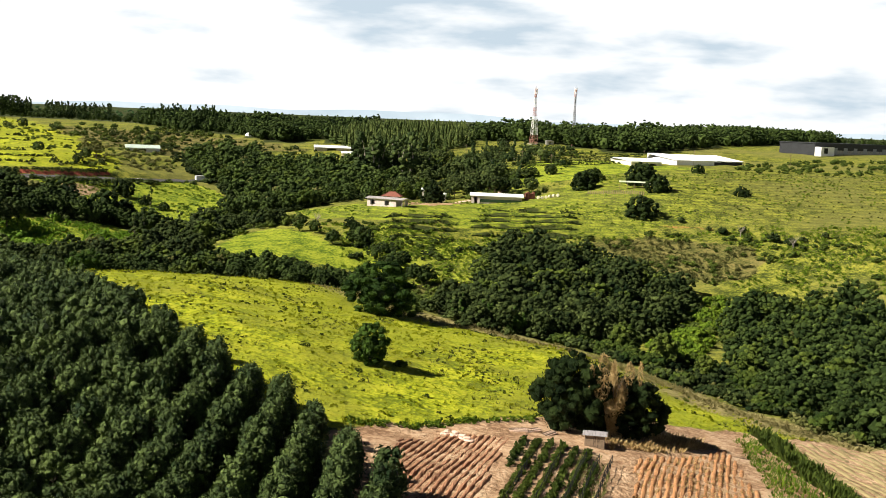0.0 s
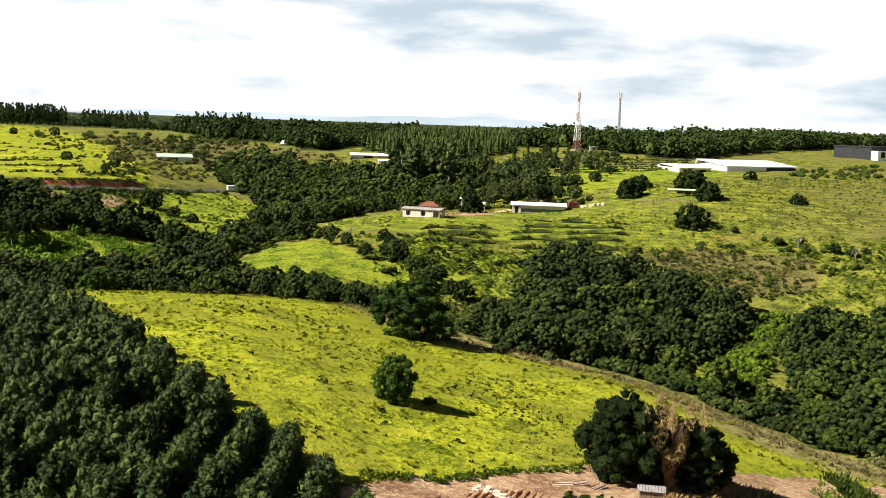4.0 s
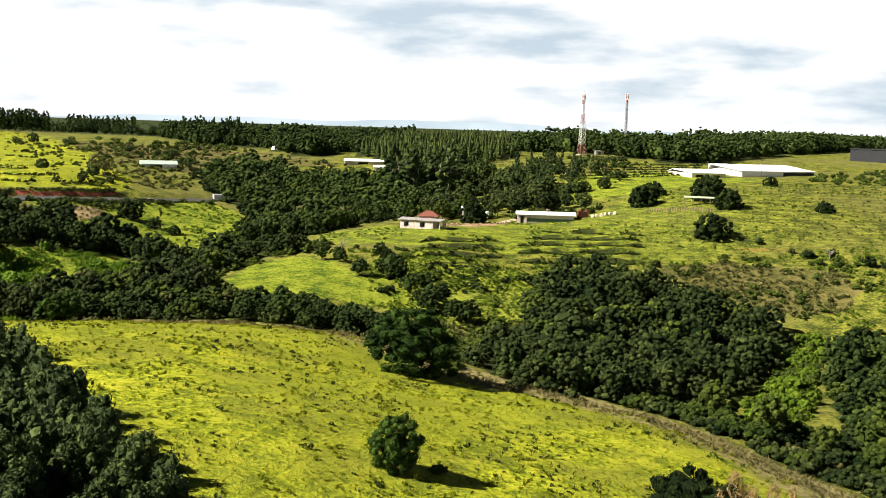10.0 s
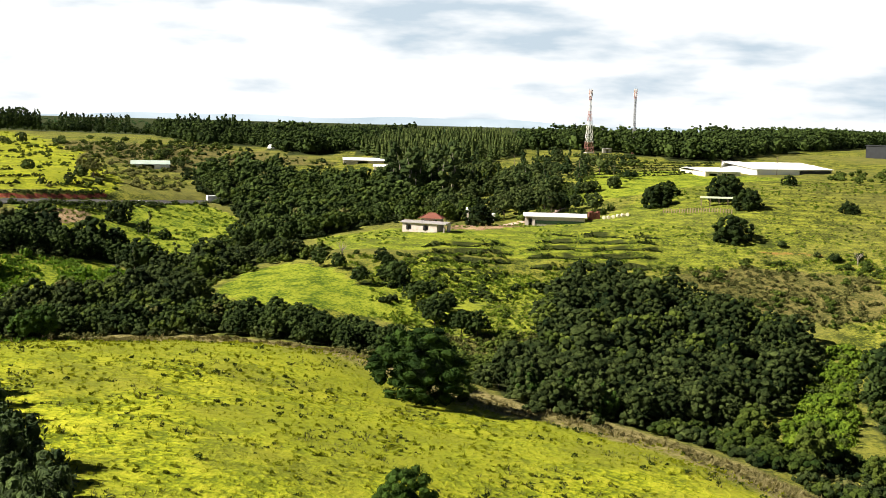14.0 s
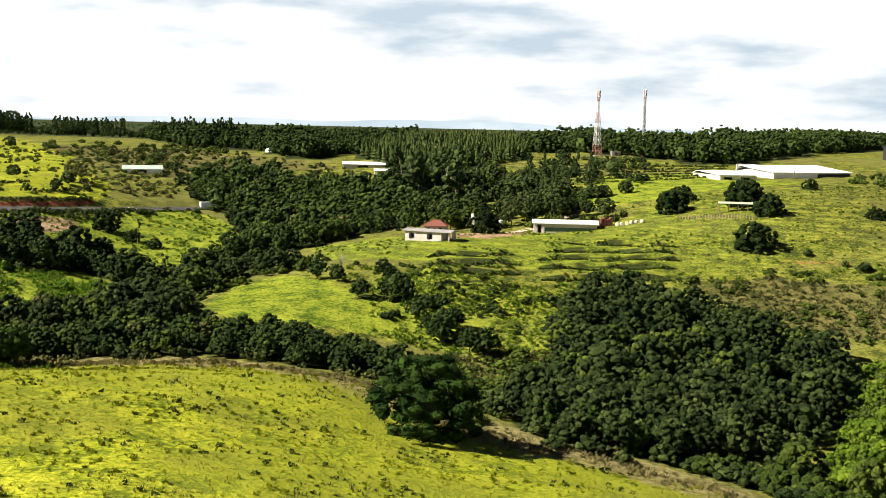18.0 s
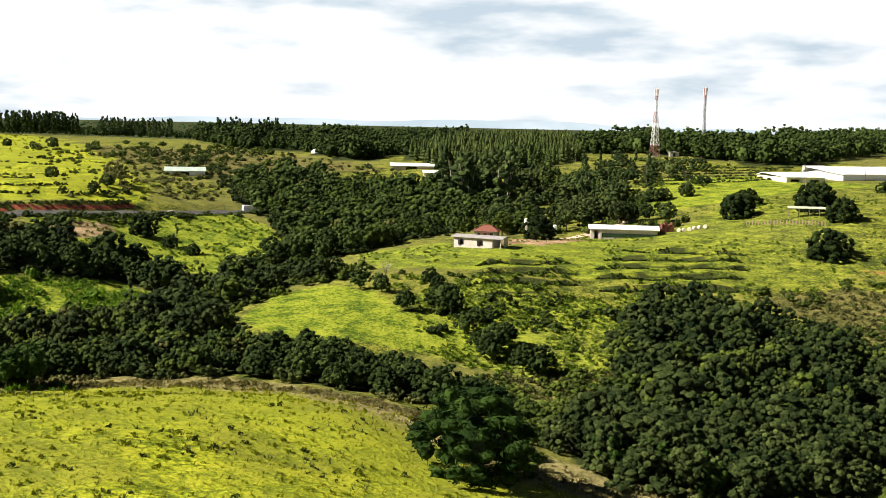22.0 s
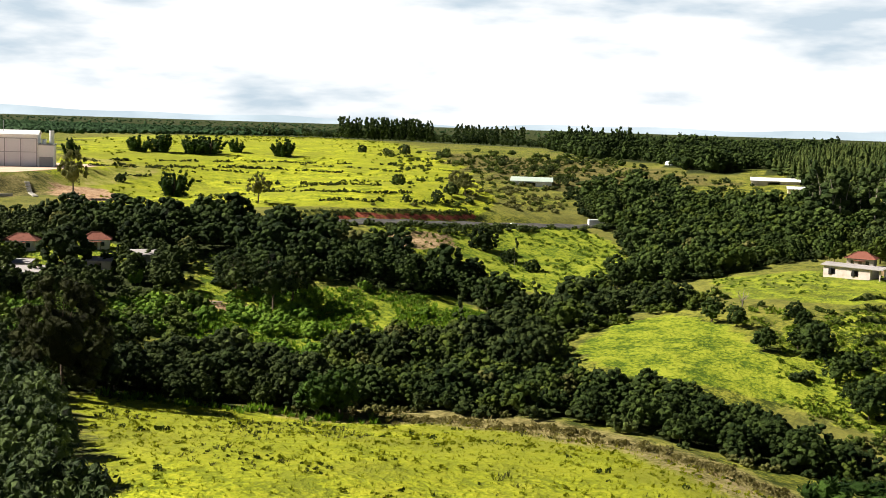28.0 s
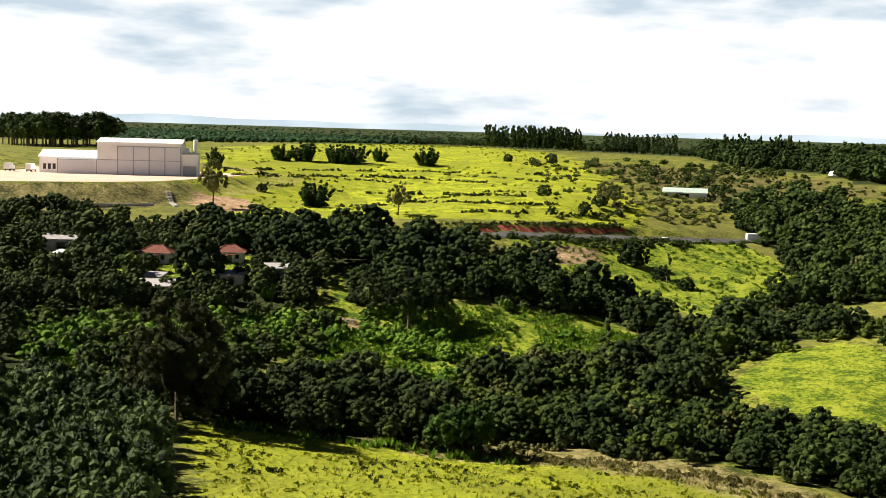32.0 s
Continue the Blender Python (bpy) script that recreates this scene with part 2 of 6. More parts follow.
WHITEWASH = plain_mat("whitewash", (0.80, 0.77, 0.74), 0.85, 0.2, 0.15, 0.7, dirt=(0.55, 0.47, 0.40))
TILE = plain_mat("clay_tile", (0.19, 0.072, 0.052), 0.85, 0.15, 0.4, 1.2, bump=0.4)
DARK = plain_mat("dark_opening", (0.02, 0.02, 0.02), 0.8, 0.2, 0.2)
DARK_CLAD = plain_mat("dark_cladding", (0.022, 0.024, 0.028), 0.6, 0.3, 0.2, 0.4)
STEEL_W = plain_mat("white_steel", (0.78, 0.77, 0.76), 0.45, 0.4, 0.15, 0.5)
STEEL_R = plain_mat("red_steel", (0.40, 0.19, 0.15), 0.5, 0.35, 0.2, 0.5)
STEEL_G = plain_mat("galvanised_steel", (0.32, 0.32, 0.33), 0.5, 0.4, 0.2, 0.8, metal=0.3)
WOOD = plain_mat("weathered_timber", (0.22, 0.16, 0.11), 0.85, 0.2, 0.4, 2.0, bump=0.3)
CONCRETE = plain_mat("concrete", (0.42, 0.40, 0.37), 0.9, 0.2, 0.3, 0.6)
ASPHALT = plain_mat("asphalt", (0.10, 0.095, 0.095), 0.9, 0.2, 0.3, 0.5)
SOIL = plain_mat("tilled_soil", (0.28, 0.145, 0.085), 0.95, 0.05, 0.35, 0.9, dirt=(0.15, 0.075, 0.048), bump=0.8)
STRAW = plain_mat("cut_stubble", (0.35, 0.178, 0.085), 0.95, 0.05, 0.4, 1.3, bump=0.6)
PALE_EARTH = plain_mat("pale_earth", (0.58, 0.42, 0.34), 0.95, 0.05, 0.3, 0.15, bump=0.3)
TRACK = plain_mat("dirt_track", (0.25, 0.20, 0.10), 0.95, 0.05, 0.4, 0.5, bump=0.4)
GLASS_DARK = plain_mat("window_glass", (0.03, 0.035, 0.045), 0.12, 0.6, 0.1)


def ground_mat():
    """Pasture, rough grass, dry verges, bare and red earth, scrub and leaf litter, by where they lie on the land."""
    m, n, l, b = shader("land", 0.9, 0.1)
    pos = n.new("ShaderNodeNewGeometry").outputs["Position"]
    ca, cb, cc = n.new("ShaderNodeAttribute"), n.new("ShaderNodeAttribute"), n.new("ShaderNodeAttribute")
    ca.attribute_name, cb.attribute_name, cc.attribute_name = "cover_a", "cover_b", "cover_c"
    sa, sb, sc = n.new("ShaderNodeSeparateColor"), n.new("ShaderNodeSeparateColor"), n.new("ShaderNodeSeparateColor")
    l.new(ca.outputs["Color"], sa.inputs[0])
    l.new(cb.outputs["Color"], sb.inputs[0])
    l.new(cc.outputs["Color"], sc.inputs[0])
    big, mid, fine = noise_tex(n, l, 0.02, 4, pos), noise_tex(n, l, 0.16, 5, pos, 0.65), noise_tex(n, l, 1.3, 5, pos, 0.7)
    mix = calc(n, l, "ADD", calc(n, l, "MULTIPLY", mid, 0.6), calc(n, l, "MULTIPLY", fine, 0.4))
    # Tussocks: rounded clumps with dark gaps, at two sizes.
    warp = n.new("ShaderNodeVectorMath")
    warp.operation = "ADD"
    l.new(pos, warp.inputs[0])
    wob = n.new("ShaderNodeTexNoise")
    wob.inputs["Scale"].default_value, wob.inputs["Detail"].default_value = 0.9, 3
    l.new(pos, wob.inputs["Vector"])
    l.new(wob.outputs["Color"], warp.inputs[1])
    clumps = []
    for size in (0.85, 2.1):
        cell = n.new("ShaderNodeTexVoronoi")
        cell.inputs["Scale"].default_value = size
        l.new(warp.outputs[0], cell.inputs["Vector"])
        clumps.append(cell.outputs["Distance"])
    tuss = calc(n, l, "ADD", calc(n, l, "MULTIPLY", clumps[0], 0.6), calc(n, l, "MULTIPLY", clumps[1], 0.4))
    mix = calc(n, l, "ADD", mix, calc(n, l, "MULTIPLY", calc(n, l, "SUBTRACT", 0.46, tuss), 0.26))
    rough_g = ramp(n, l, mix, (0.40, (0.036, 0.050, 0.008)), (0.48, (0.125, 0.14, 0.017)), (0.57, (0.25, 0.245, 0.038)))
    rough_g = blend(n, l, ramp(n, l, big, (0.45, (0, 0, 0)), (0.62, (0.7, 0.7, 0.7))), rough_g, (0.15, 0.145, 0.04))
    bright = ramp(n, l, mix, (0.41, (0.115, 0.15, 0.008)), (0.49, (0.30, 0.34, 0.013)), (0.575, (0.46, 0.455, 0.03)))
    bright = blend(n, l, ramp(n, l, big, (0.42, (0, 0, 0)), (0.60, (0.75, 0.75, 0.75))), bright, (0.225, 0.25, 0.018))
    lush = ramp(n, l, mix, (0.40, (0.055, 0.095, 0.008)), (0.485, (0.175, 0.218, 0.016)), (0.585, (0.28, 0.31, 0.03)))
    patch = noise_tex(n, l, 0.055, 3, pos)
    bright = blend(n, l, ramp(n, l, patch, (0.45, (0, 0, 0)), (0.64, (0.65, 0.65, 0.65))), bright, (0.19, 0.20, 0.022))
    dry = ramp(n, l, mix, (0.36, (0.10, 0.088, 0.028)), (0.48, (0.225, 0.195, 0.072)), (0.60, (0.33, 0.275, 0.12)))
    bare = ramp(n, l, mix, (0.38, (0.20, 0.115, 0.065)), (0.5, (0.37, 0.24, 0.145)), (0.62, (0.50, 0.36, 0.24)))
    red = ramp(n, l, mix, (0.39, (0.13, 0.035, 0.022)), (0.5, (0.32, 0.085, 0.05)), (0.7, (0.46, 0.15, 0.095)))
    scrub = ramp(n, l, mix, (0.37, (0.045, 0.044, 0.013)), (0.49, (0.120, 0.108, 0.034)), (0.61, (0.20, 0.165, 0.055)))
    litter = ramp(n, l, mix, (0.40, (0.014, 0.020, 0.006)), (0.62, (0.060, 0.075, 0.018)))

    def edged(v, sharp=3.0):
        f = calc(n, l, "ADD", v, calc(n, l, "MULTIPLY", calc(n, l, "SUBTRACT", mix, 0.5), 0.9))
        return calc(n, l, "MULTIPLY", calc(n, l, "SUBTRACT", f, 0.5 - 0.5 / sharp), sharp, True)

    col = rough_g
    for v, c in ((sa.outputs[0], bright), (sc.outputs[0], lush), (sb.outputs[1], scrub), (sb.outputs[2], litter), (sa.outputs[1], dry), (sa.outputs[2], bare), (sb.outputs[0], red)):
        col = blend(n, l, edged(v), col, c)
    # Faint plough lines that follow the slope.
    high = n.new("ShaderNodeSeparateXYZ")
    l.new(pos, high.inputs[0])
    wave = calc(n, l, "SINE", calc(n, l, "ADD", calc(n, l, "MULTIPLY", high.outputs["Z"], 7.0), calc(n, l, "MULTIPLY", mid, 5.0)))
    wave = calc(n, l, "MULTIPLY", calc(n, l, "ADD", calc(n, l, "MULTIPLY", wave, 0.5), 0.35, True), sc.outputs[1])
    col = blend(n, l, calc(n, l, "MULTIPLY", wave, 0.5), col, (0.07, 0.075, 0.016))
    l.new(col, b.inputs["Base Color"])
    relief(n, l, b, mix, 1.0, 0.9)
    return m


LAND = ground_mat()

# ---- terrain: spot heights of the land (x, y, z in metres), joined by a smooth surface ----
NEAR_HILL = [(-7, 222, 18.5), (-26, 226, 21), (16, 228, 13.6), (45, 255, 10), (2, 209, 16.2), (8, 178, 12.8), (28, 180, 12.2), (23, 188, 12),
             (-20, 157, 14.5), (-33, 178, 20), (-62, 232, 21), (-3, 161, 14), (-49, 312, 17), (-55, 287, 20.3), (-9, 312, 14.5), (-32, 355, 9.8),
             (5, 290, 11), (-26, 285, 17.3), (35, 297, 6.3), (-112, 240, 20), (0, 60, 9), (-100, 60, 12), (90, 150, 3), (66, 200, 6), (-81, 320, 15)]
VALLEY = [(24, 365, 3), (94, 340, -3), (104, 290, -2), (76, 262, 1), (52, 390, 3), (115, 403, 0), (0, 385, 4.5), (-25, 408, 11), (-40, 430, 12.5),
          (-42, 475, 15), (2, 430, 12), (36, 450, 13), (-82, 400, 7.5), (-74, 345, 10), (-82, 432, 8), (-87, 484, 9), (-129, 442, 13), (-147, 360, 16),
          (-183, 458, 21.5), (-120, 458, 16.5), (-45, 540, 14), (195, 250, 0), (-237, 330, 19)]
FAR_SLOPE = [(1, 520, 21.5), (54, 523, 23), (60, 545, 22), (100, 551, 28.5), (130, 522, 30.5), (164, 586, 38), (115, 497, 23), (178, 519, 29.5),
             (133, 482, 19.8), (165, 450, 15), (122, 779, 45.8), (206, 664, 39), (-110, 562, 18.5), (-125, 540, 21.5), (-140, 560, 27.5),
             (-164, 624, 35), (-247, 612, 28.5), (-252, 760, 42), (-269, 733, 40), (-305, 600, 37.5), (-128, 700, 33), (-27, 730, 35),
             (290, 560, 37), (250, 420, 18), (46, 660, 31), (-72, 640, 22), (-380, 560, 38), (-260, 480, 26), (12, 483, 19.8)]
PLATEAU = [(0, 1200, 40), (280, 1000, 51), (-330, 1100, 46), (-620, 900, 44), (680, 900, 46), (0, 2200, 45), (-1500, 1800, 47), (1500, 1800, 45),
           (-2500, 600, 45), (2500, 500, 40), (0, 4800, 54), (-3500, 4000, 54), (3500, 4000, 52), (-5000, 0, 40), (5000, 0, 40), (0, -900, 10),
           (-3000, -2500, 20), (3000, -2500, 20), (400, 100, 0), (-500, 300, 22)]
SPOTS = np.array(NEAR_HILL + VALLEY + FAR_SLOPE + PLATEAU, float)


def surface(spots, stiff=4.0):
    """A thin-plate surface close to the spot heights."""
    p, n = spots[:, :2] / 400, len(spots)
    d = np.linalg.norm(p[:, None] - p[None], axis=-1)
    k = d * d * np.log(d + 1e-9) + np.eye(n) * stiff * 1e-4
    a = np.zeros((n + 3, n + 3))
    a[:n, :n], a[:n, n], a[:n, n + 1:], a[n, :n], a[n + 1:, :n] = k, 1, p, 1, p.T
    w = np.linalg.solve(a, np.r_[spots[:, 2], 0, 0, 0])
    return p, w


SURF = surface(SPOTS)


def land(x, y):
    """Height of the bare land at x, y (arrays or numbers)."""
    p, w = SURF
    q = np.stack(np.broadcast_arrays(np.asarray(x, float), np.asarray(y, float)), -1) / 400
    flat = q.reshape(-1, 2)
    out = np.empty(len(flat))
    for s in range(0, len(flat), 20000):
        c = flat[s:s + 20000]
        d2 = ((c[:, None] - p[None]) ** 2).sum(-1)
        out[s:s + 20000] = (0.5 * d2 * np.log(d2 + 1e-18)) @ w[:len(p)] + w[len(p)] + c @ w[len(p) + 1:]
    return out.reshape(q.shape[:-1])

# ---- plan: woods, clearings and rough ground ----
BIG_WOOD = [(20, 322), (29, 304), (38, 302), (64, 318), (88, 352), (107, 387), (113, 398), (112, 416), (104, 432), (90, 444), (76, 450), (62, 453), (52, 449), (46, 438), (44, 420), (41, 402), (35, 374), (22, 345)]
EAST_WOOD = [(94, 290), (95, 262), (95, 240), (97, 224), (102, 209), (150, 205), (210, 300), (165, 380), (148, 396), (128, 394), (116, 371), (104, 332)]
BELT = [(-98, 343), (-87, 358), (-76, 366), (-55, 368), (-39, 370), (-20, 362), (-1, 360), (10, 352), (12, 372), (-10, 388), (-25, 394), (-43, 395), (-61, 398), (-79, 392), (-95, 372), (-118, 352)]
CREEK = [(-79, 392), (-60, 398), (-52, 412), (-58, 435), (-50, 449), (-44, 462), (-30, 470), (-28, 480), (-60, 500), (-78, 486), (-80, 450), (-94, 428), (-98, 400)]
DARK_WOOD = [(-150, 446), (-124, 464), (-112, 474), (-100, 489), (-83, 484), (-80, 500), (-90, 510), (-105, 511), (-118, 508), (-128, 518), (-146, 514), (-172, 514), (-230, 490), (-200, 468), (-165, 464)]
NORTH_WOOD = [(-66, 508), (-58, 522), (-48, 528), (-34, 536), (-16, 566), (0, 582), (10, 610), (24, 660), (2, 712), (-20, 690), (-49, 700), (-68, 724), (-104, 694), (-88, 650), (-66, 612), (-56, 566)]
NORTH_EAST = [(10, 600), (20, 580), (30, 568), (36, 574), (46, 566), (56, 580), (68, 588), (74, 632), (60, 690), (20, 690), (20, 640)]
LOWER_WOOD = [(-130, 338), (-112, 328), (-104, 334), (-92, 343), (-86, 354), (-82, 374), (-100, 384), (-122, 372), (-116, 348)]
WEST_WOOD = [(-152, 404), (-156, 432), (-162, 452), (-168, 469), (-205, 486), (-260, 496), (-345, 500), (-345, 380), (-240, 345), (-160, 330), (-132, 342), (-128, 362), (-140, 384)]
TALL_GRASS = [(-149, 427), (-147, 440), (-131, 452), (-116, 460), (-100, 482), (-84, 476), (-82, 440), (-92, 428), (-100, 400), (-115, 388), (-130, 395), (-140, 410)]
GREEN_HILL = [(-147, 546), (-123, 587), (-113, 600), (-92, 632), (-70, 606), (-57, 566), (-58, 522), (-73, 512), (-84, 514), (-106, 520), (-132, 520)]
CLEARINGS = [((-202, 438), 10), ((-184, 449), 10), ((-188, 412), 8), ((-180, 432), 8), ((-240, 442), 7), ((-168, 418), 6), ((-172, 392), 8), ((-148, 372), 8), ((-205, 400), 8), ((-155, 410), 6), ((-225, 420), 8), ((-220, 380), 7)]
PLANTATION = [(-133, 328), (-116, 322), (-101, 304), (-87, 286), (-75, 270), (-57, 249), (-46, 226), (-33, 203), (-24, 190), (-16, 179), (-9, 169), (-2, 158), (4, 147), (8, 136), (8, 112), (-150, 112), (-185, 250), (-165, 322)]
ROUGH = [(-6, 398), (14, 396), (30, 398), (34, 428), (46, 444), (80, 442), (120, 424), (170, 395), (250, 400), (250, 470), (150, 480), (90, 468), (10, 470), (-24, 470), (-12, 440), (8, 420)]
GULLY = [(74, 306), (84, 302), (95, 322), (106, 350), (117, 380), (130, 400), (124, 412), (112, 394), (100, 368), (84, 330)]
FARM_TREES = [(-5, 666), (13, 632), (29, 620), (54, 606), (76, 592), (86, 604), (75, 640), (77, 674), (62, 712), (26, 728), (-3, 724)]
GUM_GROVE = [(2, 718), (27, 730), (52, 746), (72, 768), (68, 800), (80, 960), (15, 960), (-24, 800)]
EAST_SKY = [(72, 806), (106, 802), (140, 760), (152, 744), (182, 744), (232, 808), (337, 930), (440, 1100), (380, 1130), (250, 980), (84, 980)]
NW_SKY = [(-129, 852), (-96, 852), (-57, 788), (-31, 802), (-24, 815), (10, 965), (30, 1060), (-200, 1060), (-170, 950)]

# ---- the land itself: covers, then one sheet to the horizon ----
FIELD = [(-52, 247), (-44, 228), (-32, 205), (-23, 192), (-15, 182), (-8, 174), (-2, 171), (13, 182), (29, 191), (49, 202), (68, 208), (86, 212), (68, 236), (58, 262), (49, 283),
         (30, 295), (9, 302), (-3, 322), (-20, 342), (-40, 352), (-62, 354), (-86, 350), (-108, 340), (-116, 330), (-101, 309), (-86, 291), (-74, 274), (-60, 257)]
VERGE = [(92, 215), (70, 238), (60, 262), (52, 282), (36, 298), (12, 306), (-3, 322), (-20, 345), (-40, 357), (-66, 362), (-86, 352)]
MEADOW = [(-51, 423), (-47, 452), (-34, 462), (-20, 450), (-9, 430), (4, 418), (13, 407), (0, 402), (-20, 404), (-38, 405)]
HILLSIDE = [(-22, 480), (0, 476), (30, 474), (60, 470), (100, 470), (140, 490), (190, 460), (250, 420), (410, 520), (410, 640), (250, 640), (190, 625), (110, 600), (85, 560), (20, 540), (-30, 530)]
WEST_PASTURE = [(-236, 515), (-285, 565), (-320, 620), (-440, 810), (-470, 1060), (-520, 1400), (-330, 1040), (-190, 790), (-125, 640), (-122, 605), (-155, 562), (-193, 540)]
PLOUGHED = [(-6, 168), (0, 176), (13, 182), (29, 191), (49, 202), (68, 209), (99, 215), (128, 150), (118, 92), (96, 58), (70, 50), (44, 36), (20, 44), (10, 60), (9, 112), (-4, 150)]
ROAD = [(-340, 470), (-250, 490), (-174, 526), (-153, 542), (-140, 559), (-121, 594), (-82, 644), (-38, 662), (30, 688)]
FACTORY_YARD = [(-430, 470), (-330, 489), (-311, 508), (-295, 527), (-286, 549), (-290, 580), (-300, 640), (-430, 650)]
PAVED = [(-425, 476), (-332, 493), (-314, 511), (-299, 530), (-290, 550), (-294, 579), (-304, 636), (-360, 640), (-402, 640), (-412, 615), (-388, 592), (-384, 568), (-425, 545)]
BROWN_SLOPE = [(86, 463), (118, 471), (150, 459), (153, 442), (143, 426), (124, 423), (104, 438)]
EAST_GRASS = [(150, 392), (136, 402), (124, 416), (128, 424), (146, 428), (154, 446), (150, 460), (134, 472), (190, 480), (270, 440), (260, 350), (190, 330), (168, 380)]
FARMYARD = [(18, 520), (31, 514), (50, 540), (45, 552), (30, 544), (20, 540)]
SLOPE = [(-6, 402), (14, 394), (30, 384), (42, 402), (46, 430), (52, 448), (10, 468), (-8, 450)]
BARE_PATCH = [(-140, 530), (-134, 544), (-122, 564), (-115, 551), (-123, 530), (-132, 521)]

TERRACE_FIELD = [(-215, 820), (-130, 850), (-60, 785), (-20, 730), (-70, 726), (-110, 700), (-150, 720), (-190, 770)]
EARTH_PATCH = [(-282, 560), (-268, 576), (-250, 560), (-239, 541), (-254, 535), (-268, 541)]
GARDEN = [(-186, 366), (-183, 386), (-178, 402), (-164, 411), (-156, 428), (-148, 430), (-134, 416), (-138, 396), (-138, 368), (-142, 346), (-154, 338), (-166, 346)]
LANE = [(-168, 473), (-163, 475), (-152, 449), (-141, 435), (-147, 430), (-157, 448)]
STRIP = [(-106, 476), (-98, 491), (-76, 472), (-73, 450), (-86, 456)]
LAWN = [(-226, 438), (-219, 456), (-200, 468), (-188, 466), (-176, 456), (-176, 440), (-188, 424), (-205, 424)]

gx = np.concatenate([-np.geomspace(5200, 345, 42), np.arange(-340, -182, 3.6), np.arange(-182, -110, 2.0), np.arange(-110, 290, 3.6), np.geomspace(295, 5200, 42)])
gy = np.concatenate([-np.geomspace(3000, 60, 16) + 110, np.arange(55, 446, 3.4), np.arange(446, 508, 0.9), np.arange(508, 624, 1.9), np.arange(624, 720, 3.4), np.geomspace(724, 5000, 60)])
MX, MY = np.meshgrid(gx, gy)


def bumps(x, y):
    """Small unevenness of the land."""
    return 0.30 * np.sin(x * 0.31 + 1.3 * np.sin(y * 0.13)) * np.sin(y * 0.27 + 0.9 * np.sin(x * 0.17)) + 0.12 * np.sin(x * 0.93 + y * 0.41) * np.sin(y * 0.83 - x * 0.29)


BANKS = [((9, 481), (37, 486)), ((9, 471), (38, 476)), ((8, 461), (37, 466)), ((9, 450), (35, 454)), ((55, 505), (92, 500)), ((48, 493), (90, 491)), ((44, 483), (90, 486)), ((43, 473), (86, 478)), ((43, 462), (83, 468))]


def terraces(x, y):
    """Contour banks on the slope below the sheds: short steep faces with a gentle shelf above."""
    out = np.zeros(np.broadcast(x, y).shape)
    for (x0, y0), (x1, y1) in BANKS:
        d = y - (y0 + (y1 - y0) * (x - x0) / (x1 - x0)) - 0.5 * np.sin(x * 0.35)
        ends = np.clip((x - x0) / 3, 0, 1) * np.clip((x1 - x) / 3, 0, 1)
        out = out + ends * 1.7 * np.clip(d / 0.9, 0, 1) * np.clip(1 - (d - 0.9) / 8, 0, 1)
    return out


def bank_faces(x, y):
    """The steep faces of the contour banks, where the ground is coloured darker."""
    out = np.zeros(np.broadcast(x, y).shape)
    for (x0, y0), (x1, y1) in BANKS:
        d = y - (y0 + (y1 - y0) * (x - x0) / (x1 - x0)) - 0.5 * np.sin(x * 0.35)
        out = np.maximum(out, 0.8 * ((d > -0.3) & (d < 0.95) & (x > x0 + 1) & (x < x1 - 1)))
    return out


def cut_side(x, y):
    """Distance from the road on its uphill side, along the cutting; elsewhere nought."""
    out = np.zeros(np.broadcast(x, y).shape)
    for (x0, y0), (x1, y1) in (((-174, 526), (-153, 542)), ((-153, 542), (-140, 559)), ((-140, 559), (-121, 594))):
        dx, dy = x1 - x0, y1 - y0
        n = math.hypot(dx, dy)
        k, d = ((x - x0) * dx + (y - y0) * dy) / n / n, ((y - y0) * dx - (x - x0) * dy) / n
        out = np.where((k >= -0.15) & (k <= 1.15) & (d > 0) & (d < 16), np.maximum(out, d), out)
    return out


def ground(x, y):
    """Height of the finished ground."""
    x, y = np.asarray(x, float), np.asarray(y, float)
    near = np.clip(1.6 - np.hypot(x, y - 400) / 600, 0, 1)
    z = land(x, y) + near * bumps(x, y) + terraces(x, y)
    d = off_line(FACTORY_YARD + FACTORY_YARD[:1], x, y)
    z = np.where(inside(FACTORY_YARD, x, y), 37.6, np.where(d < 22, np.maximum(z, 37.6 - 0.55 * d), z))
    road = off_line(ROAD, x, y)
    z = z - 2.2 * np.clip(1 - road / 9, 0, 1) * (x > -330)
    # A steep cutting above the road.
    up = cut_side(x, y)
    return z + 1.9 * np.clip((up - 4.6) / 1.8, 0, 1) * np.clip((15 - up) / 8, 0, 1) * 0.5


MZ = ground(MX, MY)
rows_n, cols_n = MX.shape
idx = np.arange(rows_n * cols_n).reshape(rows_n, cols_n)
g_quads = np.stack([idx[:-1, :-1], idx[:-1, 1:], idx[1:, 1:], idx[1:, :-1]], -1).reshape(-1, 4)
g_mesh = np_mesh("ground", np.stack([MX, MY, MZ], -1).reshape(-1, 3), g_quads, material=LAND, smooth=True)


def soft_in(poly):
    return inside(poly, MX, MY).astype(float)


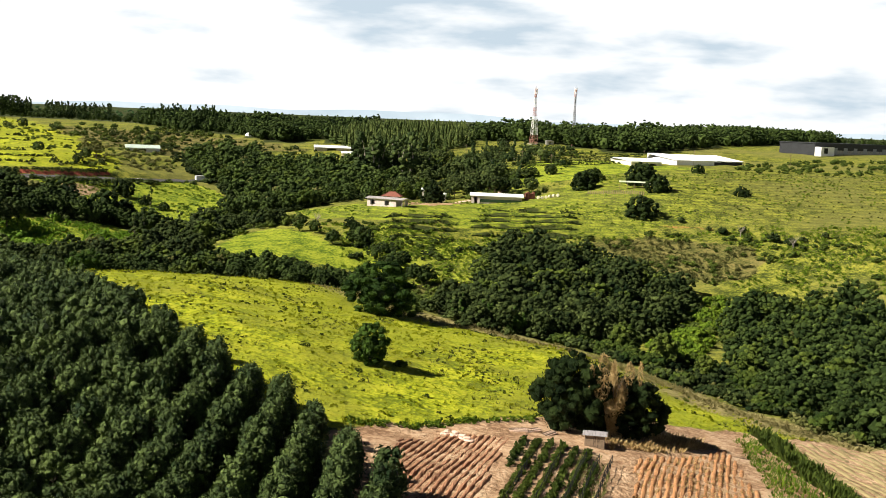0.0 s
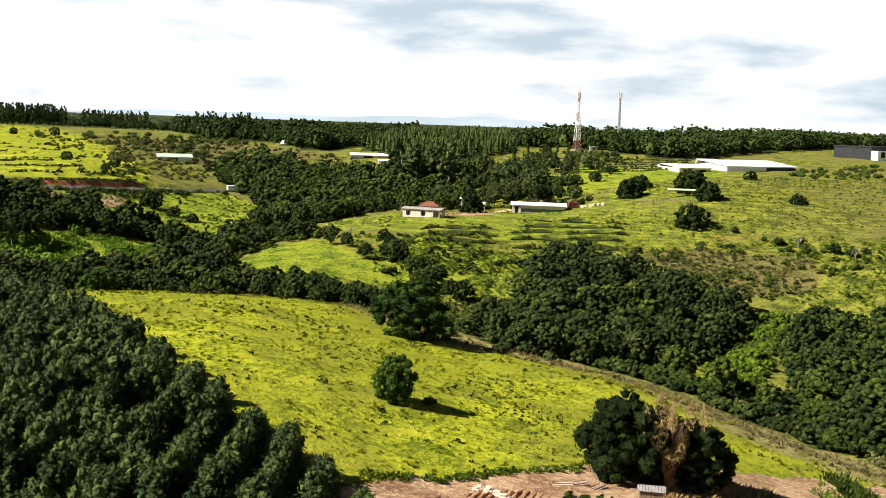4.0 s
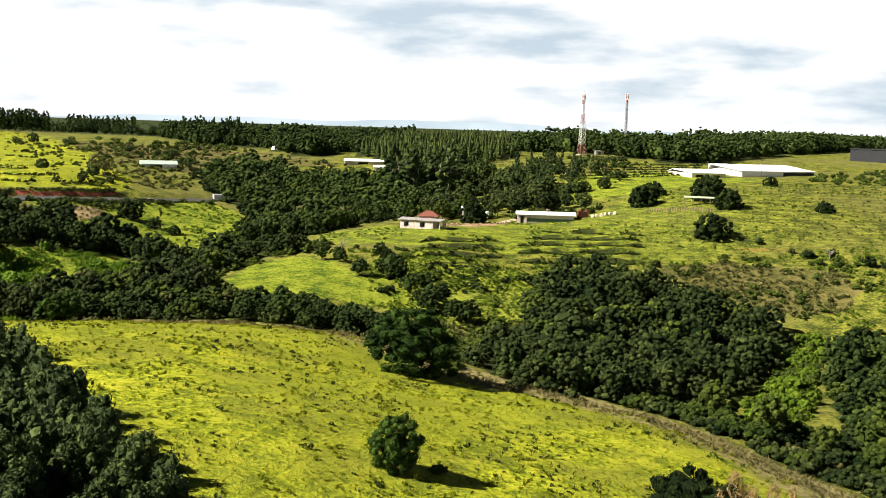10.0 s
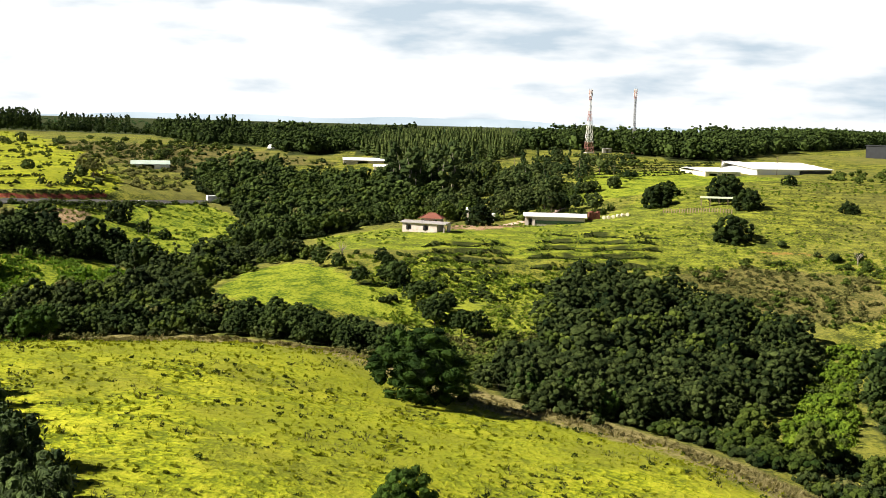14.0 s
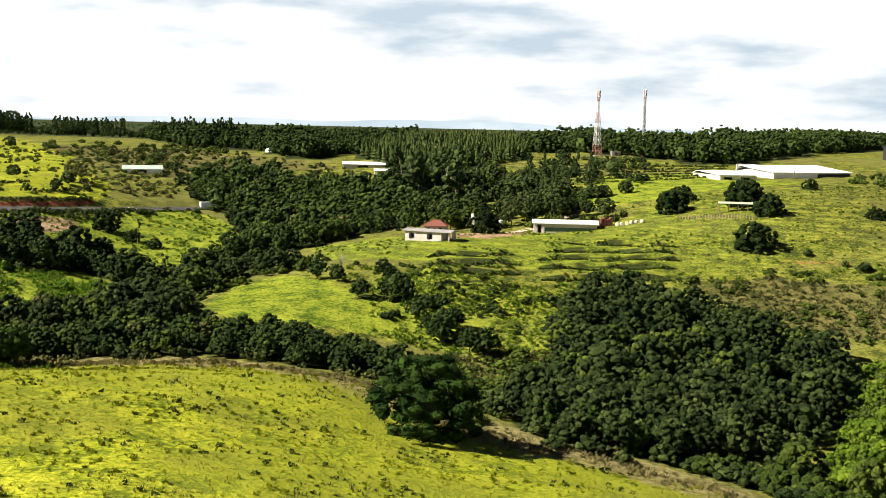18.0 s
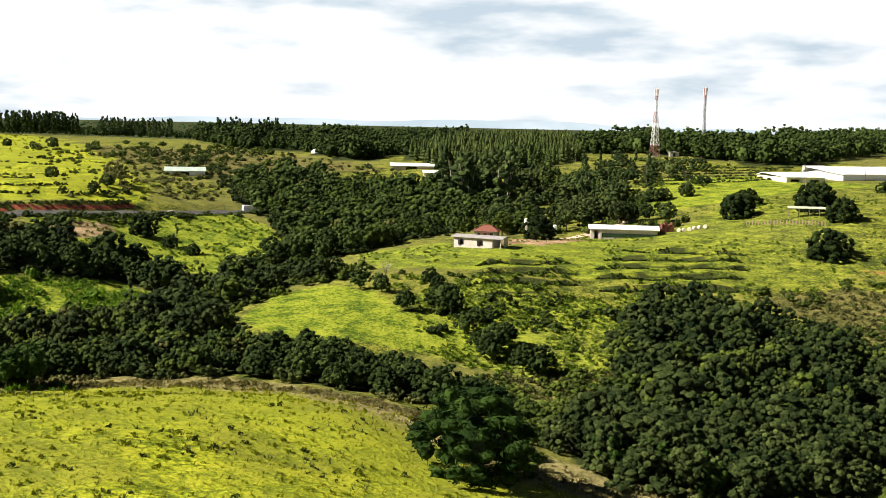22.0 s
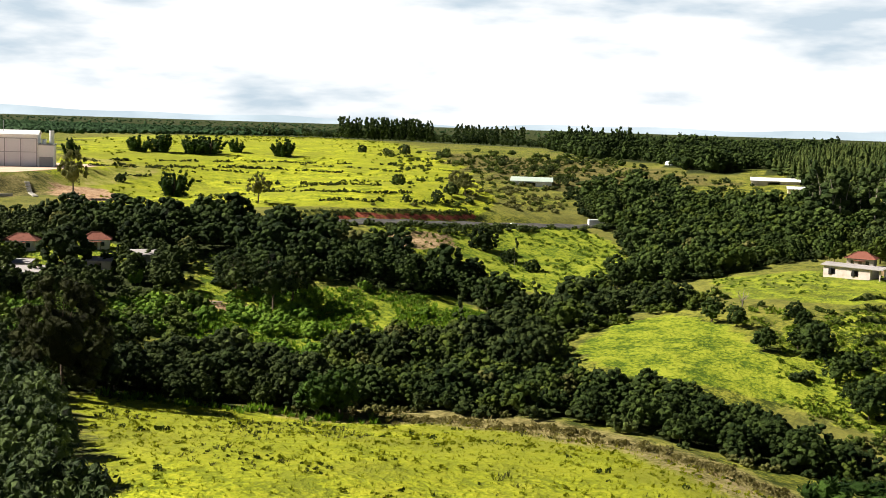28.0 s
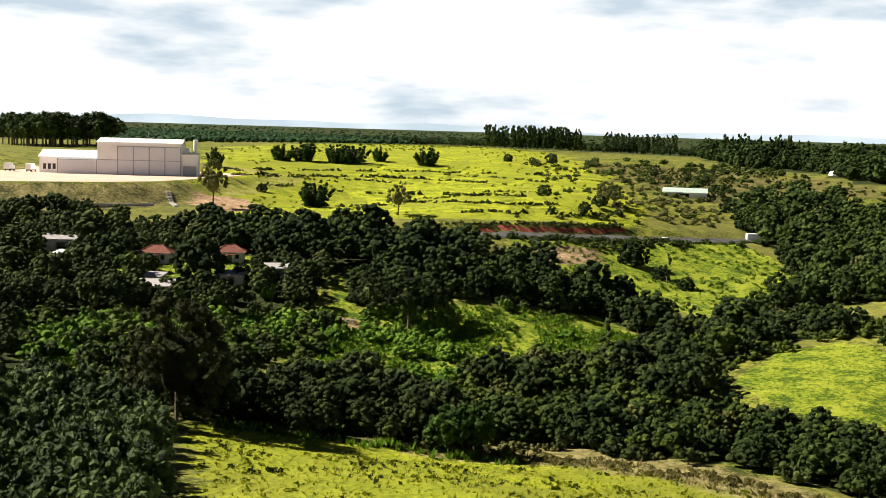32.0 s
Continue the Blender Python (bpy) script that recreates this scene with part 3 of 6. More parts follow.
bright = np.maximum.reduce([soft_in(FIELD), soft_in(WEST_PASTURE), np.clip(0.16 + (MX - 60) / 600, 0.16, 0.28) * soft_in(HILLSIDE), 0.5 * soft_in(MEADOW), 0.30 * soft_in(EAST_GRASS), 0.40 * soft_in(SLOPE)])
lush = np.maximum.reduce([0.85 * soft_in(MEADOW), 0.55 * soft_in(SLOPE), 0.85 * soft_in(GARDEN), 0.95 * soft_in(LANE), 0.9 * soft_in(LAWN), 0.8 * soft_in(STRIP), 0.9 * soft_in(GREEN_HILL), 0.95 * soft_in(TALL_GRASS), 0.72 * soft_in([(60, 590), (110, 600), (190, 625), (150, 690), (100, 690), (80, 640)]), np.clip(0.66 - (MX - 40) / 420, 0.2, 0.66) * soft_in(HILLSIDE)])
bank_d = off_line(FACTORY_YARD + FACTORY_YARD[:1], MX, MY)
dry = np.maximum.reduce([soft_in(BARE_PATCH), np.clip(1.25 - off_line(VERGE, MX, MY) / 12.0, 0, 1), 0.5 * (bank_d < 18) * (1 - soft_in(FACTORY_YARD))])
bare = np.maximum.reduce([soft_in(PAVED), soft_in(FARMYARD), soft_in(PLOUGHED), 0.55 * soft_in(BARE_PATCH), 0.85 * soft_in(EARTH_PATCH), 0.7 * soft_in([(-147, 433), (-138, 437), (-128, 434), (-131, 429), (-142, 427)])])
red_spots = np.maximum(1.0 - off_line([(122, 484), (132, 482), (142, 479)], MX, MY) / 3.5, 1.0 - off_line([(147, 391), (154, 380), (160, 378)], MX, MY) / 4)
red = 0.5 * np.clip(red_spots, 0, 1) + 1.0 * ((cut_side(MX, MY) > 4.3) & (cut_side(MX, MY) < 6.3) & (MX > -158))
scrub = np.maximum.reduce([0.75 * (bank_d < 20) * (1 - soft_in(FACTORY_YARD)) * (MY < 545), 0.62 * soft_in(BROWN_SLOPE), 0.66 * soft_in(TERRACE_FIELD)])
far_mix = np.clip((np.hypot(MX, MY - 300) - 700) / 400, 0, 1) * (1 - soft_in(WEST_PASTURE))
# The litter colour also serves as the darker tone of the bank faces.
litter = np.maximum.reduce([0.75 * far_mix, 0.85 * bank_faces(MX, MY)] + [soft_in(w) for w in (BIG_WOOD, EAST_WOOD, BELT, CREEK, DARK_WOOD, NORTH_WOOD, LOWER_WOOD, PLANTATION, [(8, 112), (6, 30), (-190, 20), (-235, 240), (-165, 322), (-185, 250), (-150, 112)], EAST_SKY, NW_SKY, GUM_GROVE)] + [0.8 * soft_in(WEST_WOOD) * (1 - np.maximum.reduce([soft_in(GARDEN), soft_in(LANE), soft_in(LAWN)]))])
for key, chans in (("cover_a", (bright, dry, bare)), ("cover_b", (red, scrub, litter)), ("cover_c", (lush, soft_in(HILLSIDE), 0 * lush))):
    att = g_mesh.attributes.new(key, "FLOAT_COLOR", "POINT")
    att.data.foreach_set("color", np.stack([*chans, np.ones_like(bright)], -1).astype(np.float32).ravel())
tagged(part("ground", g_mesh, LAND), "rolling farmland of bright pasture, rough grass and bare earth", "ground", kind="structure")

# ---- distance: hills on the horizon, with painted haze that glows ----
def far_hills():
    m, n, l, b = shader("haze_glow_hills", 1.0, 0.0)
    # The hills glow by themselves; haze and daylight are put into the colour.
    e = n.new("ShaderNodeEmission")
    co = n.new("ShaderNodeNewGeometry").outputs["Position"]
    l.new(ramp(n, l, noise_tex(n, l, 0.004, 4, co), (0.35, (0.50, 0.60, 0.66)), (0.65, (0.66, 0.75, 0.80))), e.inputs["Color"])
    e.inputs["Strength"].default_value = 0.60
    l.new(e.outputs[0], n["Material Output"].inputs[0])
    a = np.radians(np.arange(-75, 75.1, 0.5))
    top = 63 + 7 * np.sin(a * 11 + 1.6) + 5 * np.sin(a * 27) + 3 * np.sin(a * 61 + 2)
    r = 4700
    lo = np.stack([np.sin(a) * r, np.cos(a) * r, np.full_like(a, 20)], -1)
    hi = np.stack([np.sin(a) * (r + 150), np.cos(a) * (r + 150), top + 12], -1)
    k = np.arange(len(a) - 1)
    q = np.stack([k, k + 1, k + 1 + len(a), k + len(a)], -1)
    tagged(part("backdrop", np_mesh("backdrop", np.concatenate([lo, hi]), q, material=m, smooth=True), m), "distant hills on the horizon, haze painted in as a pale blue glow", "hills", kind="structure")


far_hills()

# ---- trees and shrubs ----
def ball():
    """Corners and faces of a coarse ball."""
    bm = bmesh.new()
    bmesh.ops.create_icosphere(bm, subdivisions=1, radius=1.0)
    bm.verts.index_update()
    out = np.array([v.co[:] for v in bm.verts]), np.array([[v.index for v in f.verts] for f in bm.faces])
    bm.free()
    return out


BALL = ball()


def unit(v):
    return v / np.maximum(np.linalg.norm(v, axis=-1, keepdims=True), 1e-9)


def foliage(r, lobes, leaf, count, droop=0.2, core=0.92, rough=0.5, long=1.1):
    """Leafy clumps (x, y, z, rx, rz): uneven dense hearts with leaves over them. Returns corners, four-cornered and three-cornered faces."""
    lobes = np.array(lobes, float)
    area = lobes[:, 3] * (lobes[:, 3] + lobes[:, 4])
    pick = r.choice(len(lobes), count, p=area / area.sum())
    d = unit(r.normal(size=(count, 3)) + [0, 0, 0.25])
    rad = np.stack([lobes[pick, 3], lobes[pick, 3], lobes[pick, 4]], -1)
    c = lobes[pick, :3] + d * rad * r.uniform(0.84, 1.18, (count, 1))
    nrm = unit(d + r.normal(size=(count, 3)) * rough)
    t = unit(np.cross(nrm, r.normal(size=(count, 3))) + [0, 0, -droop])
    t = unit(t - nrm * (t * nrm).sum(-1, keepdims=True))
    b = np.cross(nrm, t)
    s = leaf * r.uniform(0.55, 1.35, (count, 1))
    sl = s * long
    bend = nrm * s * 0.35
    q = np.stack([c - t * sl - bend, c - b * s * 0.62, c + t * sl - bend, c + b * s * 0.62], 1).reshape(-1, 3)
    quads = np.arange(count * 4).reshape(-1, 4)
    cv, cf = BALL
    tv, tf, base = [], [], len(q)
    for x, y, z, rx, rz in lobes if core else ():
        w = (cv * (1 + r.uniform(-0.26, 0.22, (len(cv), 1)))) @ np.array(Euler(r.uniform(0, 6, 3)).to_matrix())
        tv.append(w * [rx * core, rx * core, rz * core] + [x, y, z])
        tf.append(cf + base)
        base += len(cv)
    return np.concatenate([q, *tv]), quads, np.concatenate(tf) if tf else np.zeros((0, 3), int)


def lobes_dome(r, width, height, lift, n, size=(0.15, 0.25), deep=1.3):
    """Lobes over the outside of an uneven dome, with gaps between them."""
    out = [(0, 0, lift + height * 0.44, width * 0.31, height * 0.35)]
    for i in range(n):
        up = 1 - deep * (i + 0.5) / n
        a, wide = i * 2.4 + r.uniform(-0.5, 0.5), math.sqrt(max(0.05, 1 - up * up))
        s, k = r.uniform(*size) * width, r.uniform(0.78, 1.12)
        out.append((math.cos(a) * wide * (width / 2 - s * 0.7) * k, math.sin(a) * wide * (width / 2 - s * 0.7) * k,
                    lift + height * 0.45 + up * (height * 0.55 - s * 0.6) * r.uniform(0.85, 1.1), s, s * r.uniform(0.7, 0.95)))
    return out


def trunk_mesh(name, r, height, girth, limbs=4, mat=None, spread=0.5):
    bm = bmesh.new()
    top = Vector((r.uniform(-.2, .2), r.uniform(-.2, .2), height))
    tube(bm, (0, 0, -0.6), top * 0.5, girth, girth * 0.75)
    tube(bm, top * 0.5, top, girth * 0.75, girth * 0.45)
    for i in range(limbs):
        a = i * math.tau / limbs + r.uniform(-.4, .4)
        s = top * r.uniform(0.55, 0.95)
        tube(bm, s, s + Vector((math.cos(a) * height * spread, math.sin(a) * height * spread, height * r.uniform(0.3, 0.7))), girth * 0.45, girth * 0.12, 5)
    me = bpy.data.meshes.new(name)
    bm.to_mesh(me)
    bm.free()
    me.materials.append(mat or BARK)
    return me


def kind_of_tree(seed, make, trunk):
    r = np.random.default_rng(seed)
    v, q, t = make(r)
    return {"v": v, "q": q, "t": t, "trunk": trunk(r), "mesh": {}}


def crown_of(k, name, mat):
    if mat.name not in k["mesh"]:
        k["mesh"][mat.name] = np_mesh(name, k["v"], k["q"], k["t"], mat)
    return k["mesh"][mat.name]


BROAD = [kind_of_tree(10 + i, lambda r, i=i: foliage(r, lobes_dome(r, 8 + 0.8 * i, 8.2 + 0.7 * i, 0.2, 46, (0.07, 0.135)), 0.21, 640, 0.3, 0.86, 0.55),
                      lambda r: trunk_mesh("trunk", r, 4.0, 0.25)) for i in range(5)]
BROAD_MID = [kind_of_tree(20 + i, lambda r, i=i: foliage(r, lobes_dome(r, 8 + 0.8 * i, 8.2 + 0.7 * i, 0.0, 24, (0.085, 0.155)), 0.30, 120, 0.3, 0.88, 0.55), lambda r: None) for i in range(6)]
BUSH = [kind_of_tree(36 + i, lambda r, i=i: foliage(r, lobes_dome(r, 4.2 + 0.5 * i, 3.4, 0.0, 7, (0.13, 0.23)), 0.26, 50, 0.1, 0.88, 0.55), lambda r: None) for i in range(5)]
SHRUB = [kind_of_tree(30 + i, lambda r, i=i: foliage(r, lobes_dome(r, 4.2 + 0.5 * i, 3.4, 0.0, 16, (0.12, 0.2)), 0.18, 220, 0.1),
                      lambda r: trunk_mesh("trunk", r, 1.6, 0.10, 3)) for i in range(4)]
WEED = [kind_of_tree(40 + i, lambda r, i=i: foliage(r, lobes_dome(r, 1.9, 1.2, -0.15, 2), 0.34, 24, -0.2, 0, 0.6), lambda r: None) for i in range(4)]
DOME = [kind_of_tree(50 + i, lambda r: foliage(r, lobes_dome(r, 11.5, 9.4, -0.4, 76, (0.06, 0.115), 1.72), 0.22, 900, 0.4),
                     lambda r: trunk_mesh("trunk", r, 3.2, 0.4)) for i in range(3)]
MANGO = [kind_of_tree(60 + i, lambda r: foliage(r, lobes_dome(r, 11.5, 9.8, 0.0, 110, (0.06, 0.11), 1.8), 0.15, 4200, 1.4, 0.92, 0.6, 1.8),
                      lambda r: trunk_mesh("trunk", r, 3.2, 0.4)) for i in range(3)]
WITHERED = [kind_of_tree(66, lambda r: foliage(r, [(r.uniform(-1, 1) * (0.4 + 0.0034 * j ** 2), r.uniform(-1, 1) * (0.3 + 0.0026 * j ** 2), 1.2 + 0.27 * j + r.uniform(-0.5, 0.5), r.uniform(0.35, 0.8), 1.7) for j in range(36)], 0.12, 5600, 1.8, 0, 0.9, 2.6),
                         lambda r: trunk_mesh("trunk", r, 6.5, 0.25, 6, None, 0.25))]


def spire(r, height, width, n):
    """Lobes of a narrow, leafy young tree, ragged towards its top."""
    out = []
    for j in range(n):
        f = (j + 0.5) / n
        a, wide = j * 2.4 + r.uniform(-0.4, 0.4), width * 0.5 * (1.0 - 0.62 * f ** 2.4)
        s = width * r.uniform(0.6, 0.85) * (1.05 - 0.30 * f) / n ** 0.45
        out.append((math.cos(a) * wide * 0.62, math.sin(a) * wide * 0.62, 0.9 + height * 0.86 * f, s, s * 1.15))
    return out


RUBBER = [kind_of_tree(70 + i, lambda r: foliage(r, spire(r, 5.8, 5.2, 22), 0.19, 640, 0.6, 0.72, 0.6, 1.5),
                       lambda r: trunk_mesh("trunk", r, 3.4, 0.12, 3)) for i in range(5)]
RUBBER_FAR = [kind_of_tree(80 + i, lambda r: foliage(r, spire(r, 5.6, 5.4, 13), 0.25, 230, 0.6, 0.74, 0.6, 1.4), lambda r: None) for i in range(5)]
GUM = [kind_of_tree(90 + i, lambda r: foliage(r, [(r.uniform(-1.5, 1.5), r.uniform(-1.5, 1.5), 6 + 1.6 * j, r.uniform(1.2, 2.1) * (1 - 0.04 * j), 1.5) for j in range(9)], 0.5, 50, 0.5, 0.86, 0.5, 1.3),
                    lambda r: trunk_mesh("trunk", r, 13, 0.2, 2, BARK_PALE, 0.1)) for i in range(4)]
OPEN_TREE = [kind_of_tree(100 + i, lambda r: foliage(r, lobes_dome(r, 9, 8.5, 1.6, 26, (0.07, 0.13)), 0.26, 520, 0.3, 0.8, 0.6),
                          lambda r: trunk_mesh("trunk", r, 6.5, 0.28, 6, None, 0.35)) for i in range(3)]
BIG_OPEN = [kind_of_tree(106, lambda r: foliage(r, lobes_dome(r, 10.5, 10.5, 0.4, 130, (0.05, 0.09), 1.75), 0.085, 11000, 0.6, 0.82, 0.5, 1.4),
                         lambda r: trunk_mesh("trunk", r, 6.5, 0.28, 6, None, 0.35))]
FAR_WOOD = [kind_of_tree(110 + i, lambda r: foliage(r, lobes_dome(r, 10, 13, 0, 26, (0.07, 0.125)), 0.5, 30), lambda r: None) for i in range(4)]
FAR_GUM = [kind_of_tree(120 + i, lambda r: foliage(r, [(r.uniform(-.5, .5), r.uniform(-.5, .5), 3 + 2.6 * j, 3.9 - 0.6 * j, 2.4) for j in range(6)], 0.7, 22, 0.3, 0.86, 0.5, 1.4), lambda r: None) for i in range(3)]
FAR_LOW = [kind_of_tree(130 + i, lambda r: foliage(r, [(0, 0, 2.0, 2.8, 2.4), (1.2, 0.6, 1.6, 1.8, 1.6)], 1.0, 3, 0.2, 0.95), lambda r: None) for i in range(3)]


def cane_clump(r, width, height, canes, leaf, per):
    """Bamboo: plumes of leaves along canes that fan out from one foot."""
    lobes = []
    for i in range(canes):
        a, k = r.uniform(0, math.tau), math.sqrt(r.uniform(0.02, 1))
        for f in np.linspace(0.16, 1.0, 5):
            out = k * width * 0.5 * (0.45 + 0.5 * f ** 0.8)
            lobes.append((math.cos(a) * out, math.sin(a) * out, height * f * (1 - 0.40 * k ** 1.6 * f) * (0.9 + 0.2 * math.sin(7 * a)) - 0.2, width * 0.10 * (1.1 - 0.4 * f), height * 0.10))
    return foliage(r, lobes, leaf, per, -1.1, 0.8, 0.6, 1.9)


BAMBOO = [kind_of_tree(140 + i, lambda r: cane_clump(r, 11, 9.5, 26, 0.17, 2000),
                       lambda r: trunk_mesh("canes", r, 4.0, 0.5, 4, None, 0.45)) for i in range(3)]


LONE = [kind_of_tree(150 + i, lambda r: foliage(r, lobes_dome(r, 11, 10.5, -0.2, 95, (0.06, 0.115), 1.85), 0.16, 3600, -0.5, 0.85, 0.6, 1.9),
                     lambda r: trunk_mesh("canes", r, 4.0, 0.4, 4, None, 0.4)) for i in range(2)]


def blade_tuft(r, blades, tall, spread):
    """A tuft of upright, bent blades."""
    a, k = r.uniform(0, math.tau, blades), r.uniform(0.0, 1.0, blades)
    base = np.stack([np.cos(a) * k * spread * 0.45, np.sin(a) * k * spread * 0.45, np.full(blades, -0.12)], -1)
    lean = np.stack([np.cos(a), np.sin(a), np.zeros(blades)], -1) * spread * 0.55
    h = tall * r.uniform(0.55, 1.1, (blades, 1))
    side = np.stack([-np.sin(a), np.cos(a), np.zeros(blades)], -1) * tall * 0.14
    up = np.array([0, 0, 1.0])
    v = np.stack([base - side, base + side, base + lean * 0.6 + up * h * 0.75 + side * 0.8, base + lean + up * h], 1).reshape(-1, 3)
    return v, np.arange(blades * 4).reshape(-1, 4), np.zeros((0, 3), int)


TUFT = [kind_of_tree(160 + i, lambda r, i=i: blade_tuft(r, 6, 0.5 + 0.1 * i, 0.85), lambda r: None) for i in range(4)]
TALL_TUFT = [kind_of_tree(170 + i, lambda r, i=i: blade_tuft(r, 12, 1.7 + 0.3 * i, 1.5), lambda r: None) for i in range(4)]


def planted(kinds, spots, mat, name, label, category, size=(0.8, 1.25), sink=0.25, group="", trunk=True, slim=1.0):
    """Single trees, each with its trunk and crown."""
    for x, y in spots:
        k = kinds[rng.integers(len(kinds))]
        s = rng.uniform(*size)
        ob = thing(name, x, y, float(ground(x, y)) - sink, rng.uniform(0, 360), label, category, group)
        ob.scale = (s * slim * rng.uniform(0.92, 1.08), s * slim * rng.uniform(0.92, 1.08), s)
        if trunk:
            part("trunk", k["trunk"], None, ob)
        part("crown", crown_of(k, "crown", mat), mat, ob)


def massed(kinds, spots, mat, name, label, category, size=(0.8, 1.25), sink=0.3, heights=None):
    """A stand of trees that nobody could count, as one mesh."""
    spots = np.asarray(spots, float).reshape(-1, 2)
    if not len(spots):
        return None
    z = ground(spots[:, 0], spots[:, 1]) - sink
    vs, qs, ts, base = [], [], [], 0
    which, turn, s = rng.integers(len(kinds), size=len(spots)), rng.uniform(0, math.tau, len(spots)), rng.uniform(*size, len(spots))
    if heights is not None:
        s = s * heights
    for i, (x, y) in enumerate(spots):
        k = kinds[which[i]]
        c, n = math.cos(turn[i]) * s[i], math.sin(turn[i]) * s[i]
        v = k["v"]
        vs.append(np.stack([v[:, 0] * c - v[:, 1] * n + x, v[:, 0] * n + v[:, 1] * c + y, v[:, 2] * s[i] + z[i]], -1))
        qs.append(k["q"] + base)
        ts.append(k["t"] + base)
        base += len(v)
    me = np_mesh(name, np.concatenate(vs), np.concatenate(qs), np.concatenate(ts), mat)
    return tagged(part(name, me, mat), label, category, kind="stuff")

# ---- woods, shrubs and single trees ----

def along(line, gap, wobble):
    out = []
    for (x0, y0), (x1, y1) in zip(line, line[1:]):
        n = max(2, int(math.hypot(x1 - x0, y1 - y0) / gap))
        out += [(x0 + (x1 - x0) * k / n + rng.normal() * wobble, y0 + (y1 - y0) * k / n + rng.normal() * wobble) for k in range(n)]
    return np.array(out)


def patchy(spots, scale, keep):
    """Thins spots into drifts and gaps."""
    f = np.array([noise.noise(Vector((x / scale, y / scale, 3.7))) + 0.5 * noise.noise(Vector((x / scale * 2.7, y / scale * 2.7, 9.1))) for x, y in spots])
    return spots[f > np.quantile(f, 1 - keep)]


def clear_of(spots, holes):
    keep = np.ones(len(spots), bool)
    for (x, y), d in holes:
        keep &= np.hypot(spots[:, 0] - x, spots[:, 1] - y) > d
    return spots[keep]


def near_split(spots, home, count):
    """The count of spots nearest to a place of the plan, and the rest."""
    order = np.argsort(np.hypot(spots[:, 0] - home[0], spots[:, 1] - home[1]))
    return spots[order[:count]], spots[order[count:]]


def swell(spots, reach=45.0):
    """Slow rise and fall of a wood's height."""
    return np.array([1.0 + 0.45 * noise.noise(Vector((x / reach, y / reach, 1.2))) for x, y in spots])


def off_gardens(spots):
    """Leaves gardens, the lane and lawns free of trees."""
    for hole in (GARDEN, LANE, LAWN, STRIP):
        spots = spots[~inside(hole, spots[:, 0], spots[:, 1])]
    return spots


def wood(poly, gap, home, count, mat, name, size=(0.75, 1.2), holes=(), tint=None, paler=0.24):
    """A wood: single trees where the camera comes nearest, the rest as one mass, with a share of paler trees."""
    spots = clear_of(strewn(poly, gap), holes)
    spots = spots[(off_line(FACTORY_YARD + FACTORY_YARD[:1], spots[:, 0], spots[:, 1]) > 17) & ~inside(FACTORY_YARD, spots[:, 0], spots[:, 1])]
    spots = off_gardens(spots)
    single, rest = near_split(spots, home, count)
    pale = rng.random(len(rest)) < paler
    dull = pale & (rng.random(len(rest)) < 0.07)
    pale &= ~dull
    massed(BROAD_MID, rest[dull], LEAF_GREY, name + "_olive", "olive-brown trees among a dark broadleaf wood", "wood", (size[0] * 0.8, size[1] * 0.9))
    planted(BROAD, single, mat, "broadleaf_tree", "dark green broadleaf tree at the edge of a wood", "tree", size, group=name)
    massed(BROAD_MID, rest[~pale & ~dull], mat, name, "dense wood of dark green broadleaf trees", "wood", size, heights=swell(rest[~pale & ~dull], 13.0))
    massed(BROAD_MID, rest[pale], tint or LEAF_SCRUB, name + "_paler", "paler green trees among a dark broadleaf wood", "wood", (size[0] * 0.8, size[1] * 0.95))


wood(BIG_WOOD, 5.4, (50, 320), 76, LEAF_WOOD, "ravine_wood", (0.52, 0.92))
wood(EAST_WOOD, 5.8, (90, 250), 25, LEAF_DARK, "eastern_wood", (0.52, 0.95), tint=LEAF_SCRUB)
wood(BELT, 4.3, (-20, 360), 40, LEAF_DARK, "hedge_belt", (0.38, 0.68))
wood(CREEK, 5.0, (-60, 420), 20, LEAF_WOOD, "creek_wood", (0.42, 0.8), paler=0.34)
wood(DARK_WOOD, 5.4, (-110, 470), 12, LEAF_DARK, "shaded_wood", (0.58, 0.95), tint=LEAF_DARK)
wood(NORTH_WOOD, 6.2, (-40, 530), 12, LEAF_DARK, "northern_wood", (0.6, 1.0), tint=LEAF_SCRUB, paler=0.40)
wood(NORTH_EAST, 9.0, (40, 570), 12, LEAF_WOOD, "farm_grove", (0.5, 0.85), tint=LEAF_GUM)
wood(LOWER_WOOD, 4.8, (-95, 340), 44, LEAF_WOOD, "lower_wood", (0.5, 0.88))
for edge_poly, edge_mat, edge_label in ((BIG_WOOD, LEAF_WOOD, "ravine_fringe"), (NORTH_WOOD, LEAF_WOOD, "northern_fringe"), (CREEK, LEAF_SCRUB, "creek_fringe"), (DARK_WOOD, LEAF_WOOD, "shaded_fringe"),
                                       (LOWER_WOOD, LEAF_WOOD, "lower_fringe"), (BELT, LEAF_WOOD, "belt_fringe"), (NORTH_EAST, LEAF_SCRUB, "grove_fringe")):
    edge_spots = along(edge_poly + edge_poly[:1], 2.0, 2.6)
    edge_spots = edge_spots[open_land(edge_spots[:, 0], edge_spots[:, 1]) & ~inside(FIELD, edge_spots[:, 0], edge_spots[:, 1])]
    edge_spots = off_gardens(edge_spots)
    massed(BUSH, edge_spots, edge_mat, edge_label, "uneven green shrubs along the edge of a wood", "shrubs", (0.35, 1.1))
wood(WEST_WOOD, 6.0, (-140, 370), 54, LEAF_WOOD, "western_wood", (0.4, 0.78), CLEARINGS)

